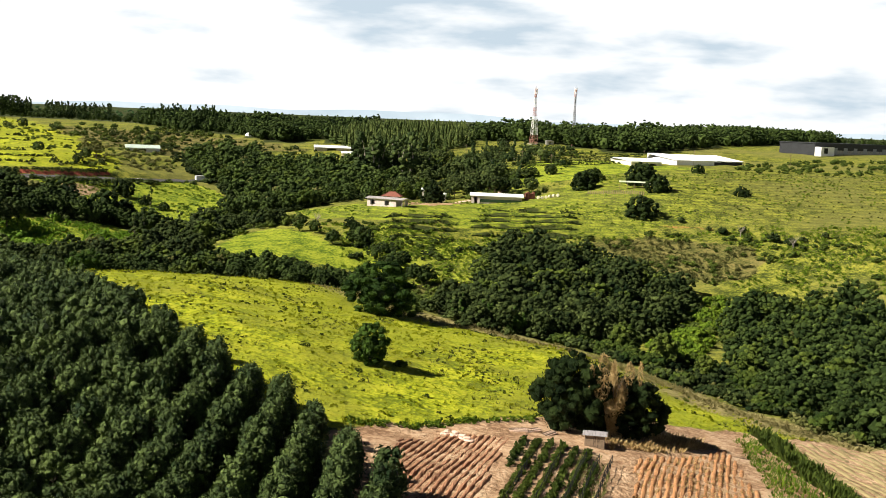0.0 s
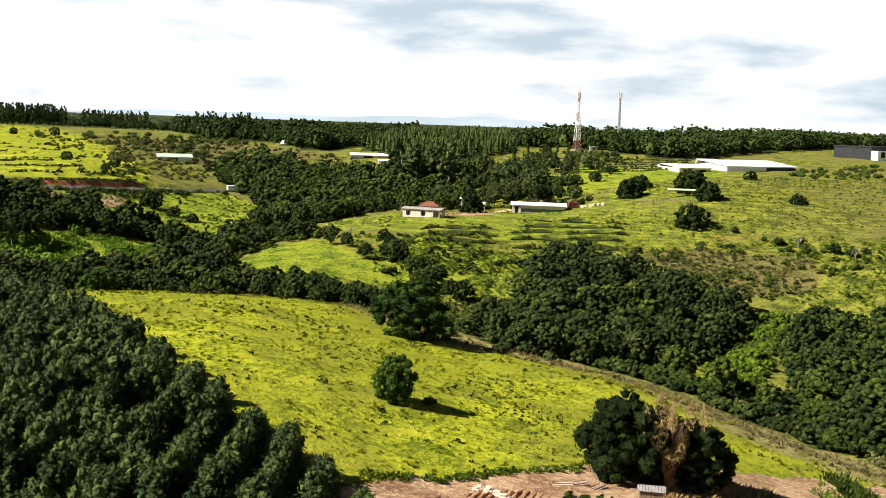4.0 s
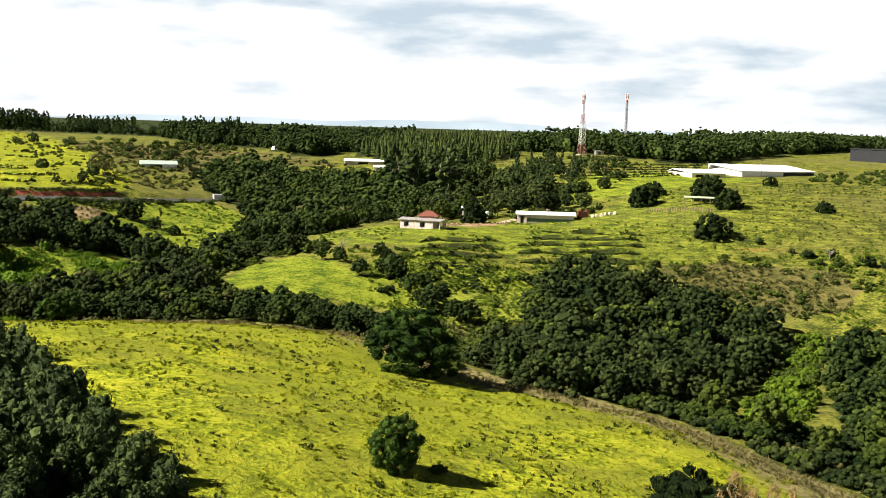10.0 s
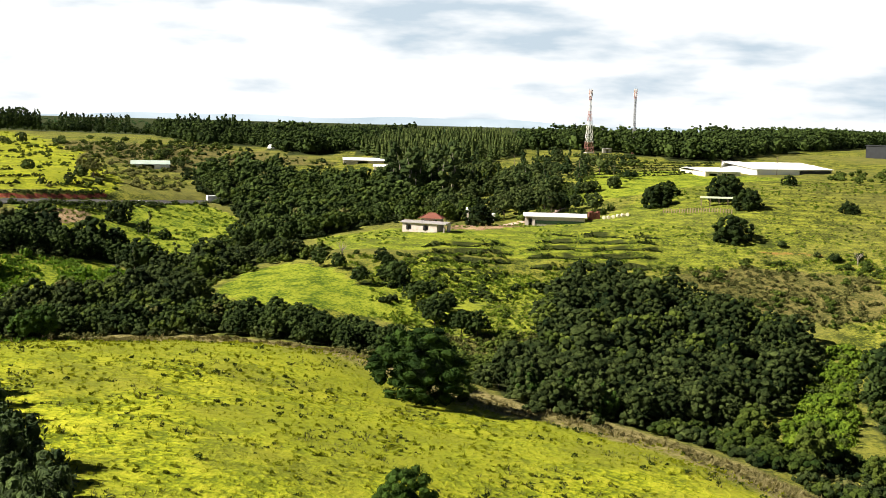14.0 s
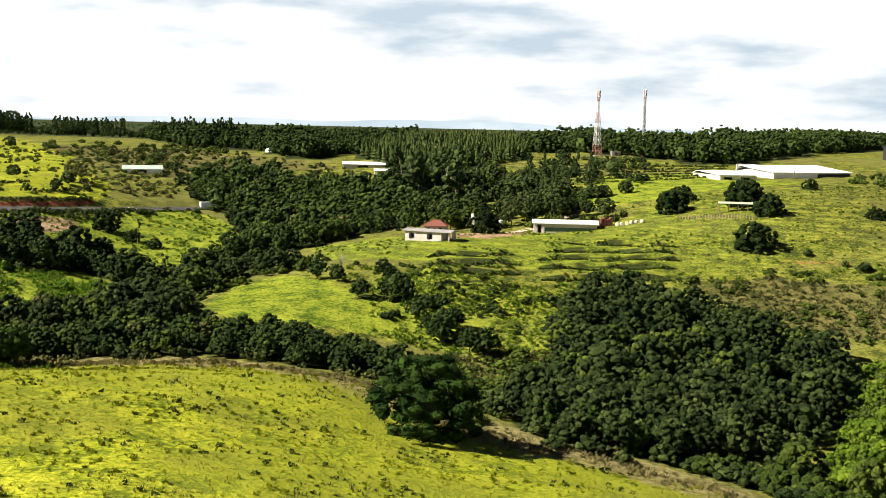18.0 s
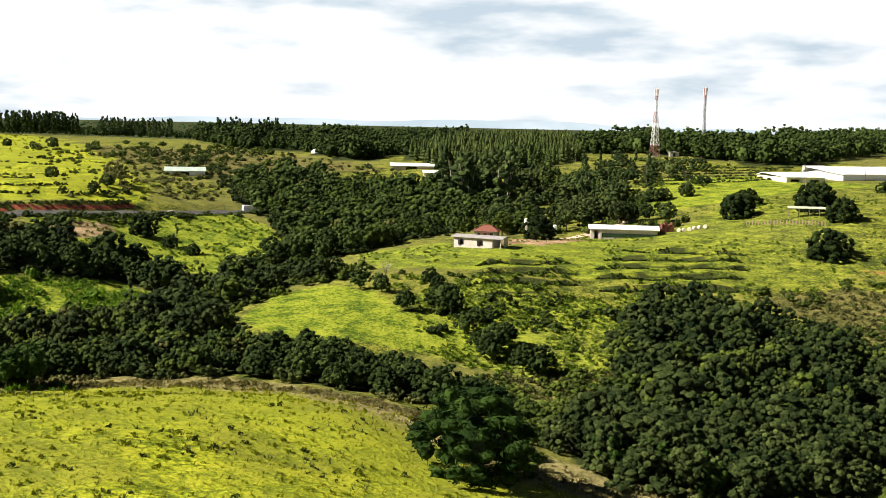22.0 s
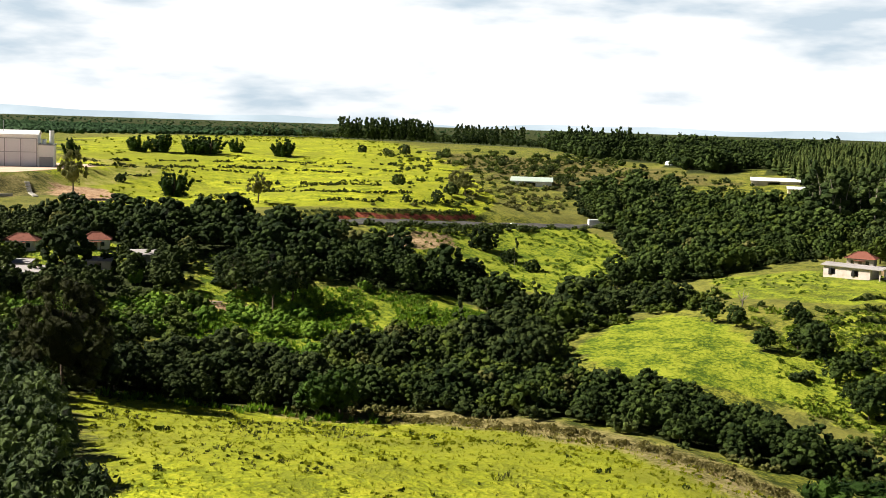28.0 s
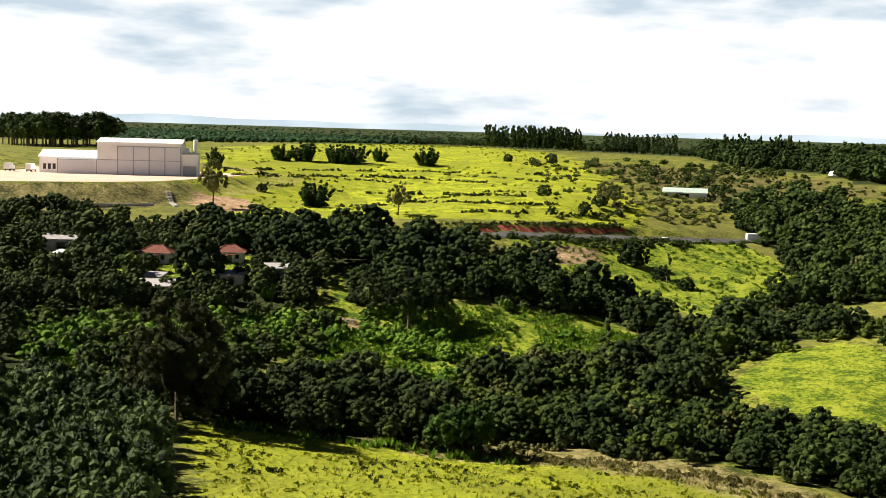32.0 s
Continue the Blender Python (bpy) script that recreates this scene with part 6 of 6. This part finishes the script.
part("roof_edge", boxed((-44.4, 44.4, -14.4, 14.4, 6.2, 6.8)), DARK_CLAD, ob)
part("porch", boxed((-44, -30, -19, -14.05, -2, 4.2)), PANEL, ob)
part("porch_door", boxed((-41, -37, -19.1, -19.003, 0, 3.5)), DARK, ob)
part("base_wall", boxed((-44.1, 44.1, -14.15, -14.003, -2, 2.2)), CONCRETE, ob)
for i in range(6):
    part("gate", boxed((-24 + i * 11, -20 + i * 11, -14.3, -14.16, 0, 3.8)), PANEL_LINE, ob)


def small_truck(x, y, turn, label="white box truck parked in a yard"):
    o = thing("box_truck", x, y, at_ground(x, y) + 0.05, turn, label, "truck", "parked trucks")
    part("cargo_box", boxed((-3.4, 1.2, -1.15, 1.15, 1.0, 3.4), bevel=0.05), WHITE_ROOF, o)
    part("cab", boxed((1.3, 3.2, -1.05, 1.05, 0.6, 2.5), bevel=0.15), STEEL_W, o)
    part("windscreen", boxed((3.19, 3.23, -0.9, 0.9, 1.5, 2.25)), GLASS_DARK, o)
    part("chassis", boxed((-3.3, 3.1, -0.5, 0.5, 0.55, 0.98)), DARK, o)
    for px_, py_ in ((-2.2, -0.95), (-2.2, 0.95), (2.3, -0.95), (2.3, 0.95)):
        bm = bmesh.new()
        tube(bm, (px_, py_ - 0.14, 0.48), (px_, py_ + 0.14, 0.48), 0.48, n=12)
        part("wheel", bm, DARK, o)


# The pale factory on its platform.
FX, FY, FT = -312, 595, 32.6
fz = at_ground(-322, 585)
ob = thing("factory", FX, FY, fz, FT, "large pale panelled factory with low annexes", "factory")
part("main_wall", boxed((-34, 0, 0, 28, -3, 13.2)), PANEL, ob)
part("roof", sheeted(-34.4, 0.4, [(-0.4, 13.2), (14, 14.8), (28.4, 13.2)], 0.25, 17), WHITE_ROOF, ob)
for k in range(4):
    for lo, hi in ((0.3, 6.0), (6.25, 11.6)):
        part("panel", boxed((-25.6 + k * 6.35, -19.5 + k * 6.35, -0.16, -0.01, lo, hi)), PANEL_GREY, ob)
part("panel", boxed((-33.8, -26.0, -0.16, -0.01, 0.3, 6.0)), PANEL_GREY, ob)
for k in range(5):
    part("mullion", boxed((-26.0 + k * 6.35, -25.6 + k * 6.35, -0.3, -0.01, 0, 11.9)), PANEL_LINE, ob, "dark steel mullion")
part("rail", boxed((-26.0, -0.2, -0.26, -0.01, 11.6, 11.9)), PANEL_LINE, ob, "dark steel rail")
part("rail", boxed((-34, -0.2, -0.26, -0.01, 6.0, 6.25)), PANEL_LINE, ob, "dark steel rail")
part("plinth", boxed((-34, 0, -0.22, -0.01, -3, 0.3)), CONCRETE, ob)
an = part("annex", boxed((-50, -34.02, 0.4, 6, -3, 6.0)), PANEL, ob)
part("annex_panel", boxed((-49.6, -34.4, 0.24, 0.39, 0.3, 5.8)), PANEL_GREY, an)
for mx in (-50.0, -34.4):
    part("mullion", boxed((mx, mx + 0.4, 0.1, 0.39, 0, 6.2)), PANEL_LINE, an, "dark steel mullion")
part("rail", boxed((-50, -34.02, 0.12, 0.39, 5.8, 6.1)), PANEL_LINE, an, "dark steel rail")
an = part("rear_annex", boxed((-58, -34.02, 6.1, 30, -3, 6.4)), PANEL, ob)
part("annex_roof", sheeted(-58.6, -34.05, [(5.9, 6.4), (18, 9.2), (30.6, 6.4)], 0.25, 12), WHITE_ROOF, an)
for k in range(4):
    part("annex_window", boxed((-56.5 + 1.9 * k, -55.3 + 1.9 * k, 5.95, 6.09, 1.5, 3.8)), GLASS_DARK, an)
an = part("side_block", boxed((0.02, 6.5, 1.0, 22, -3, 9.0)), PANEL, ob)
part("side_roof", boxed((0.05, 6.7, 0.8, 22.2, 9.0, 9.4)), PANEL_LINE, an)
part("side_bay", boxed((0.6, 6.0, 0.7, 0.98, 0, 4.2)), PANEL_LINE, an)
for k, (sx, sh) in enumerate(((2.2, 11.5), (5.4, 15.2))):
    bm = bmesh.new()
    tube(bm, (sx, 6, 9.4), (sx, 6, sh), 1.0, n=14)
    part("tank", bm, WHITE_ROOF, ob)
bm = bmesh.new()
tube(bm, (-14, 8, 14.3), (-14, 8, 19.0), 0.10, n=6)
part("flue", bm, STEEL_G, ob)
for k in range(2):
    lx, ly = -62 - 9 * k, 10 + 2 * k
    c, s_ = math.cos(radians(FT)), math.sin(radians(FT))
    small_truck(FX + lx * c - ly * s_, FY + lx * s_ + ly * c, FT + 80)


# Lattice masts: one self-standing in red and white bands, one slender.
def lattice(name, x, y, height, foot, top, bays, label, bands):
    o = thing(name, x, y, at_ground(x, y), 20, label, "mast", "masts")
    for i in range(bays):
        z0, z1 = height * i / bays, height * (i + 1) / bays
        w0, w1 = foot + (top - foot) * min(1, i / (bays * 0.75)), foot + (top - foot) * min(1, (i + 1) / (bays * 0.75))
        mat = bands[(i * len(bands)) // bays]
        bm = bmesh.new()
        c0 = [Vector((sx * w0 / 2, sy * w0 / 2, z0 - (0.5 if i == 0 else 0))) for sx, sy in ((-1, -1), (1, -1), (1, 1), (-1, 1))]
        c1 = [Vector((sx * w1 / 2, sy * w1 / 2, z1)) for sx, sy in ((-1, -1), (1, -1), (1, 1), (-1, 1))]
        for k in range(4):
            tube(bm, c0[k], c1[k], 0.10, n=5)
            tube(bm, c1[k], c1[(k + 1) % 4], 0.07, n=4)
            tube(bm, c0[k], c1[(k + 1) % 4], 0.07, n=4)
            tube(bm, c0[(k + 1) % 4], c1[k], 0.07, n=4)
        part("bay", bm, mat, o)
    for k, z in enumerate((height * 0.99, height * 0.93)):
        for a in range(3):
            ang = a * math.tau / 3
            b = Matrix.Rotation(ang, 4, "Z") @ Matrix.Translation((top * 0.5 + 0.5, 0, z))
            bm = boxed((-0.12, 0.12, -0.22, 0.22, -1.0, 1.0))
            bm.transform(b)
            part("antenna", bm, STEEL_W, o)
    bm = bmesh.new()
    tube(bm, (0, 0, height), (0, 0, height + 2.2), 0.05, n=5)
    part("rod", bm, STEEL_G, o)
    part("footing", boxed((-foot * 0.7, foot * 0.7, -foot * 0.7, foot * 0.7, -0.8, 0.25)), CONCRETE, o)
    return o


lattice("lattice_mast", 110, 781, 36, 4.2, 1.1, 12, "tall lattice mast in white and faded red bands", [STEEL_R, STEEL_W, STEEL_W, STEEL_R, STEEL_W, STEEL_R])
lattice("lattice_mast", 135, 776, 37, 1.5, 0.9, 14, "tall slender lattice mast in grey and faded red", [STEEL_R, STEEL_W, STEEL_G, STEEL_G, STEEL_G, STEEL_G, STEEL_R])
lean_shed("equipment_hut", 121, 784, 5, 5, 3, 2.4, CONCRETE, GREY_ROOF, "small equipment hut between two masts")

# ---- road, guard rail and its posts, poles ----
def ribbon(line, width, lift, step=3.0, flat=0.0):
    """A strip of mesh laid along a line of the plan."""
    pts = []
    for (x0, y0), (x1, y1) in zip(line, line[1:]):
        n = max(1, int(math.hypot(x1 - x0, y1 - y0) / step))
        pts += [(x0 + (x1 - x0) * k / n, y0 + (y1 - y0) * k / n) for k in range(n)]
    pts = np.array(pts + [line[-1]], float)
    for _ in range(6):
        pts[1:-1] = (pts[:-2] + 2 * pts[1:-1] + pts[2:]) / 4
    d = np.gradient(pts, axis=0)
    d /= np.linalg.norm(d, axis=1, keepdims=True)
    side = np.stack([-d[:, 1], d[:, 0]], -1)
    cols = [pts + side * width * f for f in (-0.5, 0.5)]
    zc = ground(pts[:, 0], pts[:, 1])
    z = [np.maximum(zc * flat + (1 - flat) * ground(c[:, 0], c[:, 1]), ground(c[:, 0], c[:, 1])) + lift for c in cols]
    v = np.concatenate([np.column_stack([c, q]) for c, q in zip(cols, z)])
    k, n = np.arange(len(pts) - 1), len(pts)
    return v, np.stack([k + n, k, k + 1, k + n + 1], -1), pts


v, q, road_pts = ribbon(ROAD, 6.0, 0.35, 3.0, 0.7)
tagged(part("road", np_mesh("road", v, q, material=ASPHALT), ASPHALT), "grey two-lane asphalt road along the hillside", "road", kind="structure")
v, q, _ = ribbon([(x + 3.6, y - 3.0) for x, y in ROAD], 0.25, 0.40, 3.0, 0.7)
rail = thing("guard_rail", -150, 545, 0, 0, "pale steel guard rail beside a road", "guard rail")
rail.matrix_basis = Matrix.Identity(4)
near_road = road_pts[(road_pts[:, 0] > -180) & (road_pts[:, 0] < 20)]
bm = bmesh.new()
last = None
for x, y in near_road[::2]:
    c = Vector((x + 4.0, y - 3.4, at_ground(x + 4.0, y - 3.4) + 0.95))
    if last is not None:
        tube(bm, last, c, 0.17, n=4)
    last = c
part("rail", bm, STEEL_G, rail)
post_me = None
for x, y in near_road[::4]:
    p = part("post", post_me or boxed((-0.07, 0.07, -0.07, 0.07, -0.4, 0.95)), STEEL_G, rail)
    post_me = p.data
    p.location = (x + 4.0, y - 3.4, at_ground(x + 4.0, y - 3.4))
ob = thing("power_pole", 100, 640, at_ground(100, 640), 0, "weathered timber power pole on a hillside", "pole", "power poles")
bm = bmesh.new()
tube(bm, (0, 0, -0.8), (0, 0, 9), 0.12, 0.07, 8)
part("shaft", bm, WOOD, ob)
part("crossarm", boxed((-1, 1, -0.06, 0.06, 8.3, 8.45)), WOOD, ob)
for x, y in ((150, 640), (185, 668), (230, 640), (88, 668), (60, 705)):
    copy_thing(ob, pose(x, y, at_ground(x, y), 0, 0, 30))

small_truck(-84, 641.5, 26, "white box truck on a hillside road")


def small_car(x, y, turn):
    o = thing("car", x, y, at_ground(x, y) + 0.36, turn, "small white car on a hillside road", "car")
    bm = bmesh.new()
    side = [(-2.1, 0.35), (-2.05, 0.85), (-1.5, 0.95), (-1.0, 1.45), (0.5, 1.45), (1.1, 0.98), (1.95, 0.85), (2.1, 0.4)]
    ring = [[bm.verts.new((px_, py_, pz_)) for px_, pz_ in side] for py_ in (-0.82, 0.82)]
    bm.faces.new(ring[0]), bm.faces.new(ring[1][::-1])
    for i in range(len(side)):
        bm.faces.new((ring[0][i], ring[1][i], ring[1][(i + 1) % len(side)], ring[0][(i + 1) % len(side)]))
    bmesh.ops.recalc_face_normals(bm, faces=bm.faces[:])
    part("body", bm, STEEL_W, o)
    for py_ in (-0.835, 0.825):
        part("window", boxed((-0.9, 0.75, py_, py_ + 0.01, 0.98, 1.36)), GLASS_DARK, o)
    for px_ in (-1.3, 1.3):
        for py_ in (-0.78, 0.78):
            bm = bmesh.new()
            tube(bm, (px_, py_ - 0.1, 0.32), (px_, py_ + 0.1, 0.32), 0.32, n=10)
            part("wheel", bm, DARK, o)


small_car(-110, 608.5, 53)
small_car(-58, 654, 24)

# ---- the tilled plot ----
def ridges(name, poly, gap, angle, height, width, mat, label, lump=0.28):
    """Soil ridges across a plot, every one a long mound."""
    o = thing(name, 0, 0, 0, 0, label, "tilled plot")
    c, s_ = math.cos(radians(angle)), math.sin(radians(angle))
    P = np.array(poly, float)
    u, w = P @ [c, s_], P @ [-s_, c]
    n = 0
    for off in np.arange(w.min() + gap / 2, w.max(), gap):
        t = np.arange(u.min(), u.max(), 0.7)
        x, y = t * c - off * s_, t * s_ + off * c
        wob = 0.05 * np.sin(t * 0.7 + off) + 0.22 * np.sin(t * 0.11 + off * 0.2)
        x, y = x - s_ * wob, y + c * wob
        m = inside(poly, x, y)
        if m.sum() < 3:
            continue
        x, y = x[m], y[m]
        prof = ((-0.5, -0.10), (-0.22, 0.75), (0.0, 1.0), (0.22, 0.75), (0.5, -0.10))
        rows_ = []
        for f, hh in prof:
            px_, py_ = x - s_ * width * f, y + c * width * f
            rows_.append(np.column_stack([px_, py_, ground(px_, py_) + hh * height * (1 + lump * rng.normal(size=len(px_))) + (0.02 if hh > 0 else -0.05)]))
        v_ = np.concatenate(rows_)
        k_, L_ = np.arange(len(x) - 1), len(x)
        q_ = np.concatenate([np.stack([k_ + i * L_, k_ + 1 + i * L_, k_ + 1 + (i + 1) * L_, k_ + (i + 1) * L_], -1) for i in range(len(prof) - 1)])
        part("ridge", np_mesh("ridge", v_, q_, material=mat), mat, o)
    return o


ridges("furrowed_plot", [(3, 150), (6, 170), (14, 176), (23, 177), (15, 146), (10, 128), (0, 128)], 0.95, 69, 0.15, 0.72, SOIL, "bare furrowed plot of reddish soil")
ridges("stubble_plot", [(36, 150), (41, 172), (46, 178), (55, 183), (61, 194), (58, 165), (54, 140), (38, 136)], 1.0, 72, 0.11, 0.78, STRAW, "furrowed plot under cut tan stubble")
ridges("pale_plot", [(76, 168), (78, 208), (98, 212), (112, 170), (104, 140), (80, 140)], 2.2, 100, 0.14, 1.6, TRACK, "pale dry tilled plot beside a wood")


def crop_rows(name, poly, gap, angle, kinds, mat, label, size, step):
    c, s_ = math.cos(radians(angle)), math.sin(radians(angle))
    P = np.array(poly, float)
    u, w = P @ [c, s_], P @ [-s_, c]
    n = 0
    for off in np.arange(w.min() + gap * 0.5, w.max(), gap):
        t = np.arange(u.min(), u.max(), step)
        x, y = t * c - off * s_ + rng.normal(size=len(t)) * 0.12, t * s_ + off * c + rng.normal(size=len(t)) * 0.12
        m = inside(poly, x, y)
        if m.sum() > 2:
            massed(kinds, np.column_stack([x[m], y[m]]), mat, name, label, "crop", size, 0.0)


crop_rows("vegetable_bed", [(17, 146), (24.5, 176), (35.5, 173), (31, 150), (28, 138), (15, 138)], 1.9, 72, WEED, LEAF_SCRUB, "raised bed of dark green vegetables", (0.5, 0.75), 0.42)
crop_rows("trellis_row", [(27, 150), (31, 172), (36.5, 172), (33, 150)], 1.2, 72, TUFT, LEAF_GREY, "sparse row of young plants on bare soil", (0.8, 1.2), 0.9)
crop_rows("maize_strip", [(70, 168), (70.5, 210), (75, 213), (75, 168), (74, 140), (69, 140)], 0.9, 92, TALL_TUFT, LEAF_SCRUB, "dense strip of dark green maize", (0.5, 0.8), 0.8)
massed(TUFT, strewn([(57, 140), (60, 165), (65, 200), (70, 208), (69, 168), (66, 140)], 0.9, 0.5), LEAF_BRIGHT, "grass_strip", "rough green grass strip between plots", "grass", (0.7, 1.4), 0.0)
massed(WEED, strewn([(-2, 176), (13, 182.5), (29, 191.5), (31, 190), (14, 180.5), (-1, 174)], 1.0, 0.5), LEAF_BRIGHT, "plot_edge_weeds", "bright green weeds along the edge of a plot", "weeds", (0.4, 0.8), 0.0)
massed(TUFT, strewn([(38, 176), (48, 180), (60, 192), (56, 196), (44, 190), (38, 184)], 0.7, 0.5), LEAF_DRY, "fallen_stalks", "tangled dry stalks on a tilled plot", "stubble", (0.8, 1.6), 0.0)
massed(TUFT, strewn([(36, 150), (41, 172), (52, 181), (58, 186), (57, 160), (54, 140), (38, 136)], 1.1, 0.5), LEAF_DRY, "stubble", "dry cut stalks between furrows", "stubble", (0.4, 0.9), 0.0)

# Timber hut, crates and heaps by the plot.
ob = thing("timber_hut", 36, 177, at_ground(36, 177), -14, "small grey timber hut with a pale sheet roof", "hut")
part("wall", walls(3.4, 2.6, 1.9, [(-0.4, 0.4, 0, 1.7)], 0.08), WOOD, ob)
for i in range(11):
    part("board", boxed((-1.7 + i * 0.31, -1.44 + i * 0.31, -1.34, -1.303, 0.02, 1.88)), WOOD, ob)
part("roof", sheeted(-2.1, 2.1, [(-1.7, 1.95), (0, 2.4), (1.7, 1.95)], 0.05, 9), plain_mat("weathered_sheet", (0.24, 0.225, 0.23), 0.8, 0.2, 0.4, 1.5), ob)
ob.scale = (0.88, 0.88, 0.88)
part("door", boxed((-0.4, 0.4, -1.29, -1.24, 0, 1.7)), DARK, ob, "dark open doorway board")
for i, (x, y) in enumerate(((13.2, 176.2), (14.6, 175.4), (15.8, 174.4), (16.6, 173.6))):
    o = thing("sack_heap", x, y, at_ground(x, y), 30 * i, "pale heap of filled sacks on bare soil", "sacks", "sacks by the plot")
    for j in range(4):
        bm = boxed((-0.55, 0.55, -0.35, 0.35, 0, 0.34), bevel=0.12)
        bm.transform(Matrix.Translation((0.45 * (j % 2) - 0.2, 0.5 * (j // 2) - 0.2, 0.3 * (j == 3))) @ Matrix.Rotation(0.5 * j, 4, "Z"))
        part("sack", bm, PALE_EARTH, o)
for i, (x, y) in enumerate(((24.8, 181), (27, 181.5), (29.5, 181), (46, 186))):
    o = thing("pole_heap", x, y, at_ground(x, y), 25 * i, "loose heap of pale poles and boards", "timber", "timber by the plot")
    for j in range(6):
        bm = bmesh.new()
        tube(bm, (-1.4, 0.25 * j - 0.6, 0.1 + 0.1 * (j % 2)), (1.4, 0.22 * j - 0.7, 0.15 + 0.1 * (j % 3)), 0.09, n=5)
        part("pole", bm, WOOD if j % 2 else PALE_EARTH, o)
for i, (x, y) in enumerate(((-143, 431), (-139, 433.5), (-135, 431), (-131.5, 433))):
    o = thing("log_heap", x, y, at_ground(x, y), 40 * i, "loose heap of grey logs and branches on bare soil", "logs", "logs in the clearing")
    for j in range(7):
        bm = bmesh.new()
        tube(bm, (-1.7 + 0.2 * (j % 3), 0.35 * j - 1.1, 0.15 + 0.22 * (j % 2)), (1.6, 0.30 * j - 0.9 + 0.5 * (j % 2), 0.22 + 0.18 * (j % 3)), 0.16, 0.10, n=6)
        part("log", bm, BARK_PALE if j % 2 else WOOD, o)
v, q, _ = ribbon([(-92, 351), (-60, 357), (-32, 353), (-16, 338), (-4, 320), (8, 306)], 1.2, 0.06, 2.5)
tagged(part("track", np_mesh("track", v, q, material=TRACK), TRACK), "worn dirt track along a field edge", "track", kind="structure")
v, q, _ = ribbon([(28, 540), (40, 548), (46, 556), (56, 566), (70, 590)], 3.2, 0.07, 2.5)
tagged(part("track", np_mesh("track", v, q, material=PALE_EARTH), PALE_EARTH), "pale earth track through a farmyard", "track", kind="structure")

# Embankment of the factory yard: a low retaining wall and a stepped drain.
wall_line = [(-330, 474), (-315, 487), (-301, 500), (-286, 516), (-276, 530)]
ob = thing("retaining_wall", -311, 508, at_ground(-311, 508), 0, "low grey retaining wall at the foot of a grassy bank", "wall")
for (x0, y0), (x1, y1) in zip(wall_line, wall_line[1:]):
    p = part("wall_bay", boxed((0, math.hypot(x1 - x0, y1 - y0) - 0.05, -0.2, 0.2, -2.0, 0.9), bevel=0.03), CONCRETE, ob)
    p.matrix_basis = pose(x0 + 311, y0 - 508, at_ground((x0 + x1) / 2, (y0 + y1) / 2) - at_ground(-311, 508), 0, 0, math.degrees(math.atan2(y1 - y0, x1 - x0)))
ob = thing("drain_steps", -284, 548, at_ground(-284, 548), 0, "pale concrete drain stepping down a grassy bank", "drain")
for k in range(12):
    x, y = -281 + 13 * k / 11, 545 - 13 * k / 11
    p = part("step", boxed((-0.8, 0.8, -0.9, 0.9, -0.6, 0.3), bevel=0.04), CONCRETE, ob)
    p.matrix_basis = pose(x + 284, y - 548, at_ground(x, y) - at_ground(-284, 548), 0, 0, -44)

# Paved yard of the factory.
bm = bmesh.new()
low, top = [bm.verts.new((x, y, 37.3)) for x, y in PAVED], [bm.verts.new((x, y, 37.68)) for x, y in PAVED]
bm.faces.new(top)
for i in range(len(PAVED)):
    bm.faces.new((low[i], low[(i + 1) % len(PAVED)], top[(i + 1) % len(PAVED)], top[i]))
bmesh.ops.recalc_face_normals(bm, faces=bm.faces[:])
tagged(part("pavement", bm, PALE_EARTH), "pale pinkish paved yard in front of a factory", "yard", kind="structure")

# Stakes and lines of the vegetable beds.
ob = thing("bean_trellis", 30, 160, at_ground(30, 160), 0, "dark stakes with lines between vegetable beds", "trellis", "bed trellises")
stake_me = None
for k in range(12):
    x, y = -3.6 + 0.62 * k, -12 + 1.9 * k
    z = at_ground(30 + x, 160 + y) - at_ground(30, 160)
    p = part("stake", stake_me or boxed((-0.05, 0.05, -0.05, 0.05, -0.3, 1.5)), DARK, ob)
    stake_me = p.data
    p.location = (x, y, z)
bm = bmesh.new()
for h in (0.7, 1.4):
    for k in range(11):
        a, b = (-3.6 + 0.62 * k, -12 + 1.9 * k), (-3.6 + 0.62 * (k + 1), -12 + 1.9 * (k + 1))
        tube(bm, (*a, at_ground(30 + a[0], 160 + a[1]) - at_ground(30, 160) + h), (*b, at_ground(30 + b[0], 160 + b[1]) - at_ground(30, 160) + h), 0.05, n=4)
part("line", bm, DARK, ob)
for dx in (-7.6, -3.8, 1.9, 3.8):
    copy_thing(ob, pose(30 + dx, 160, at_ground(30 + dx, 160)))
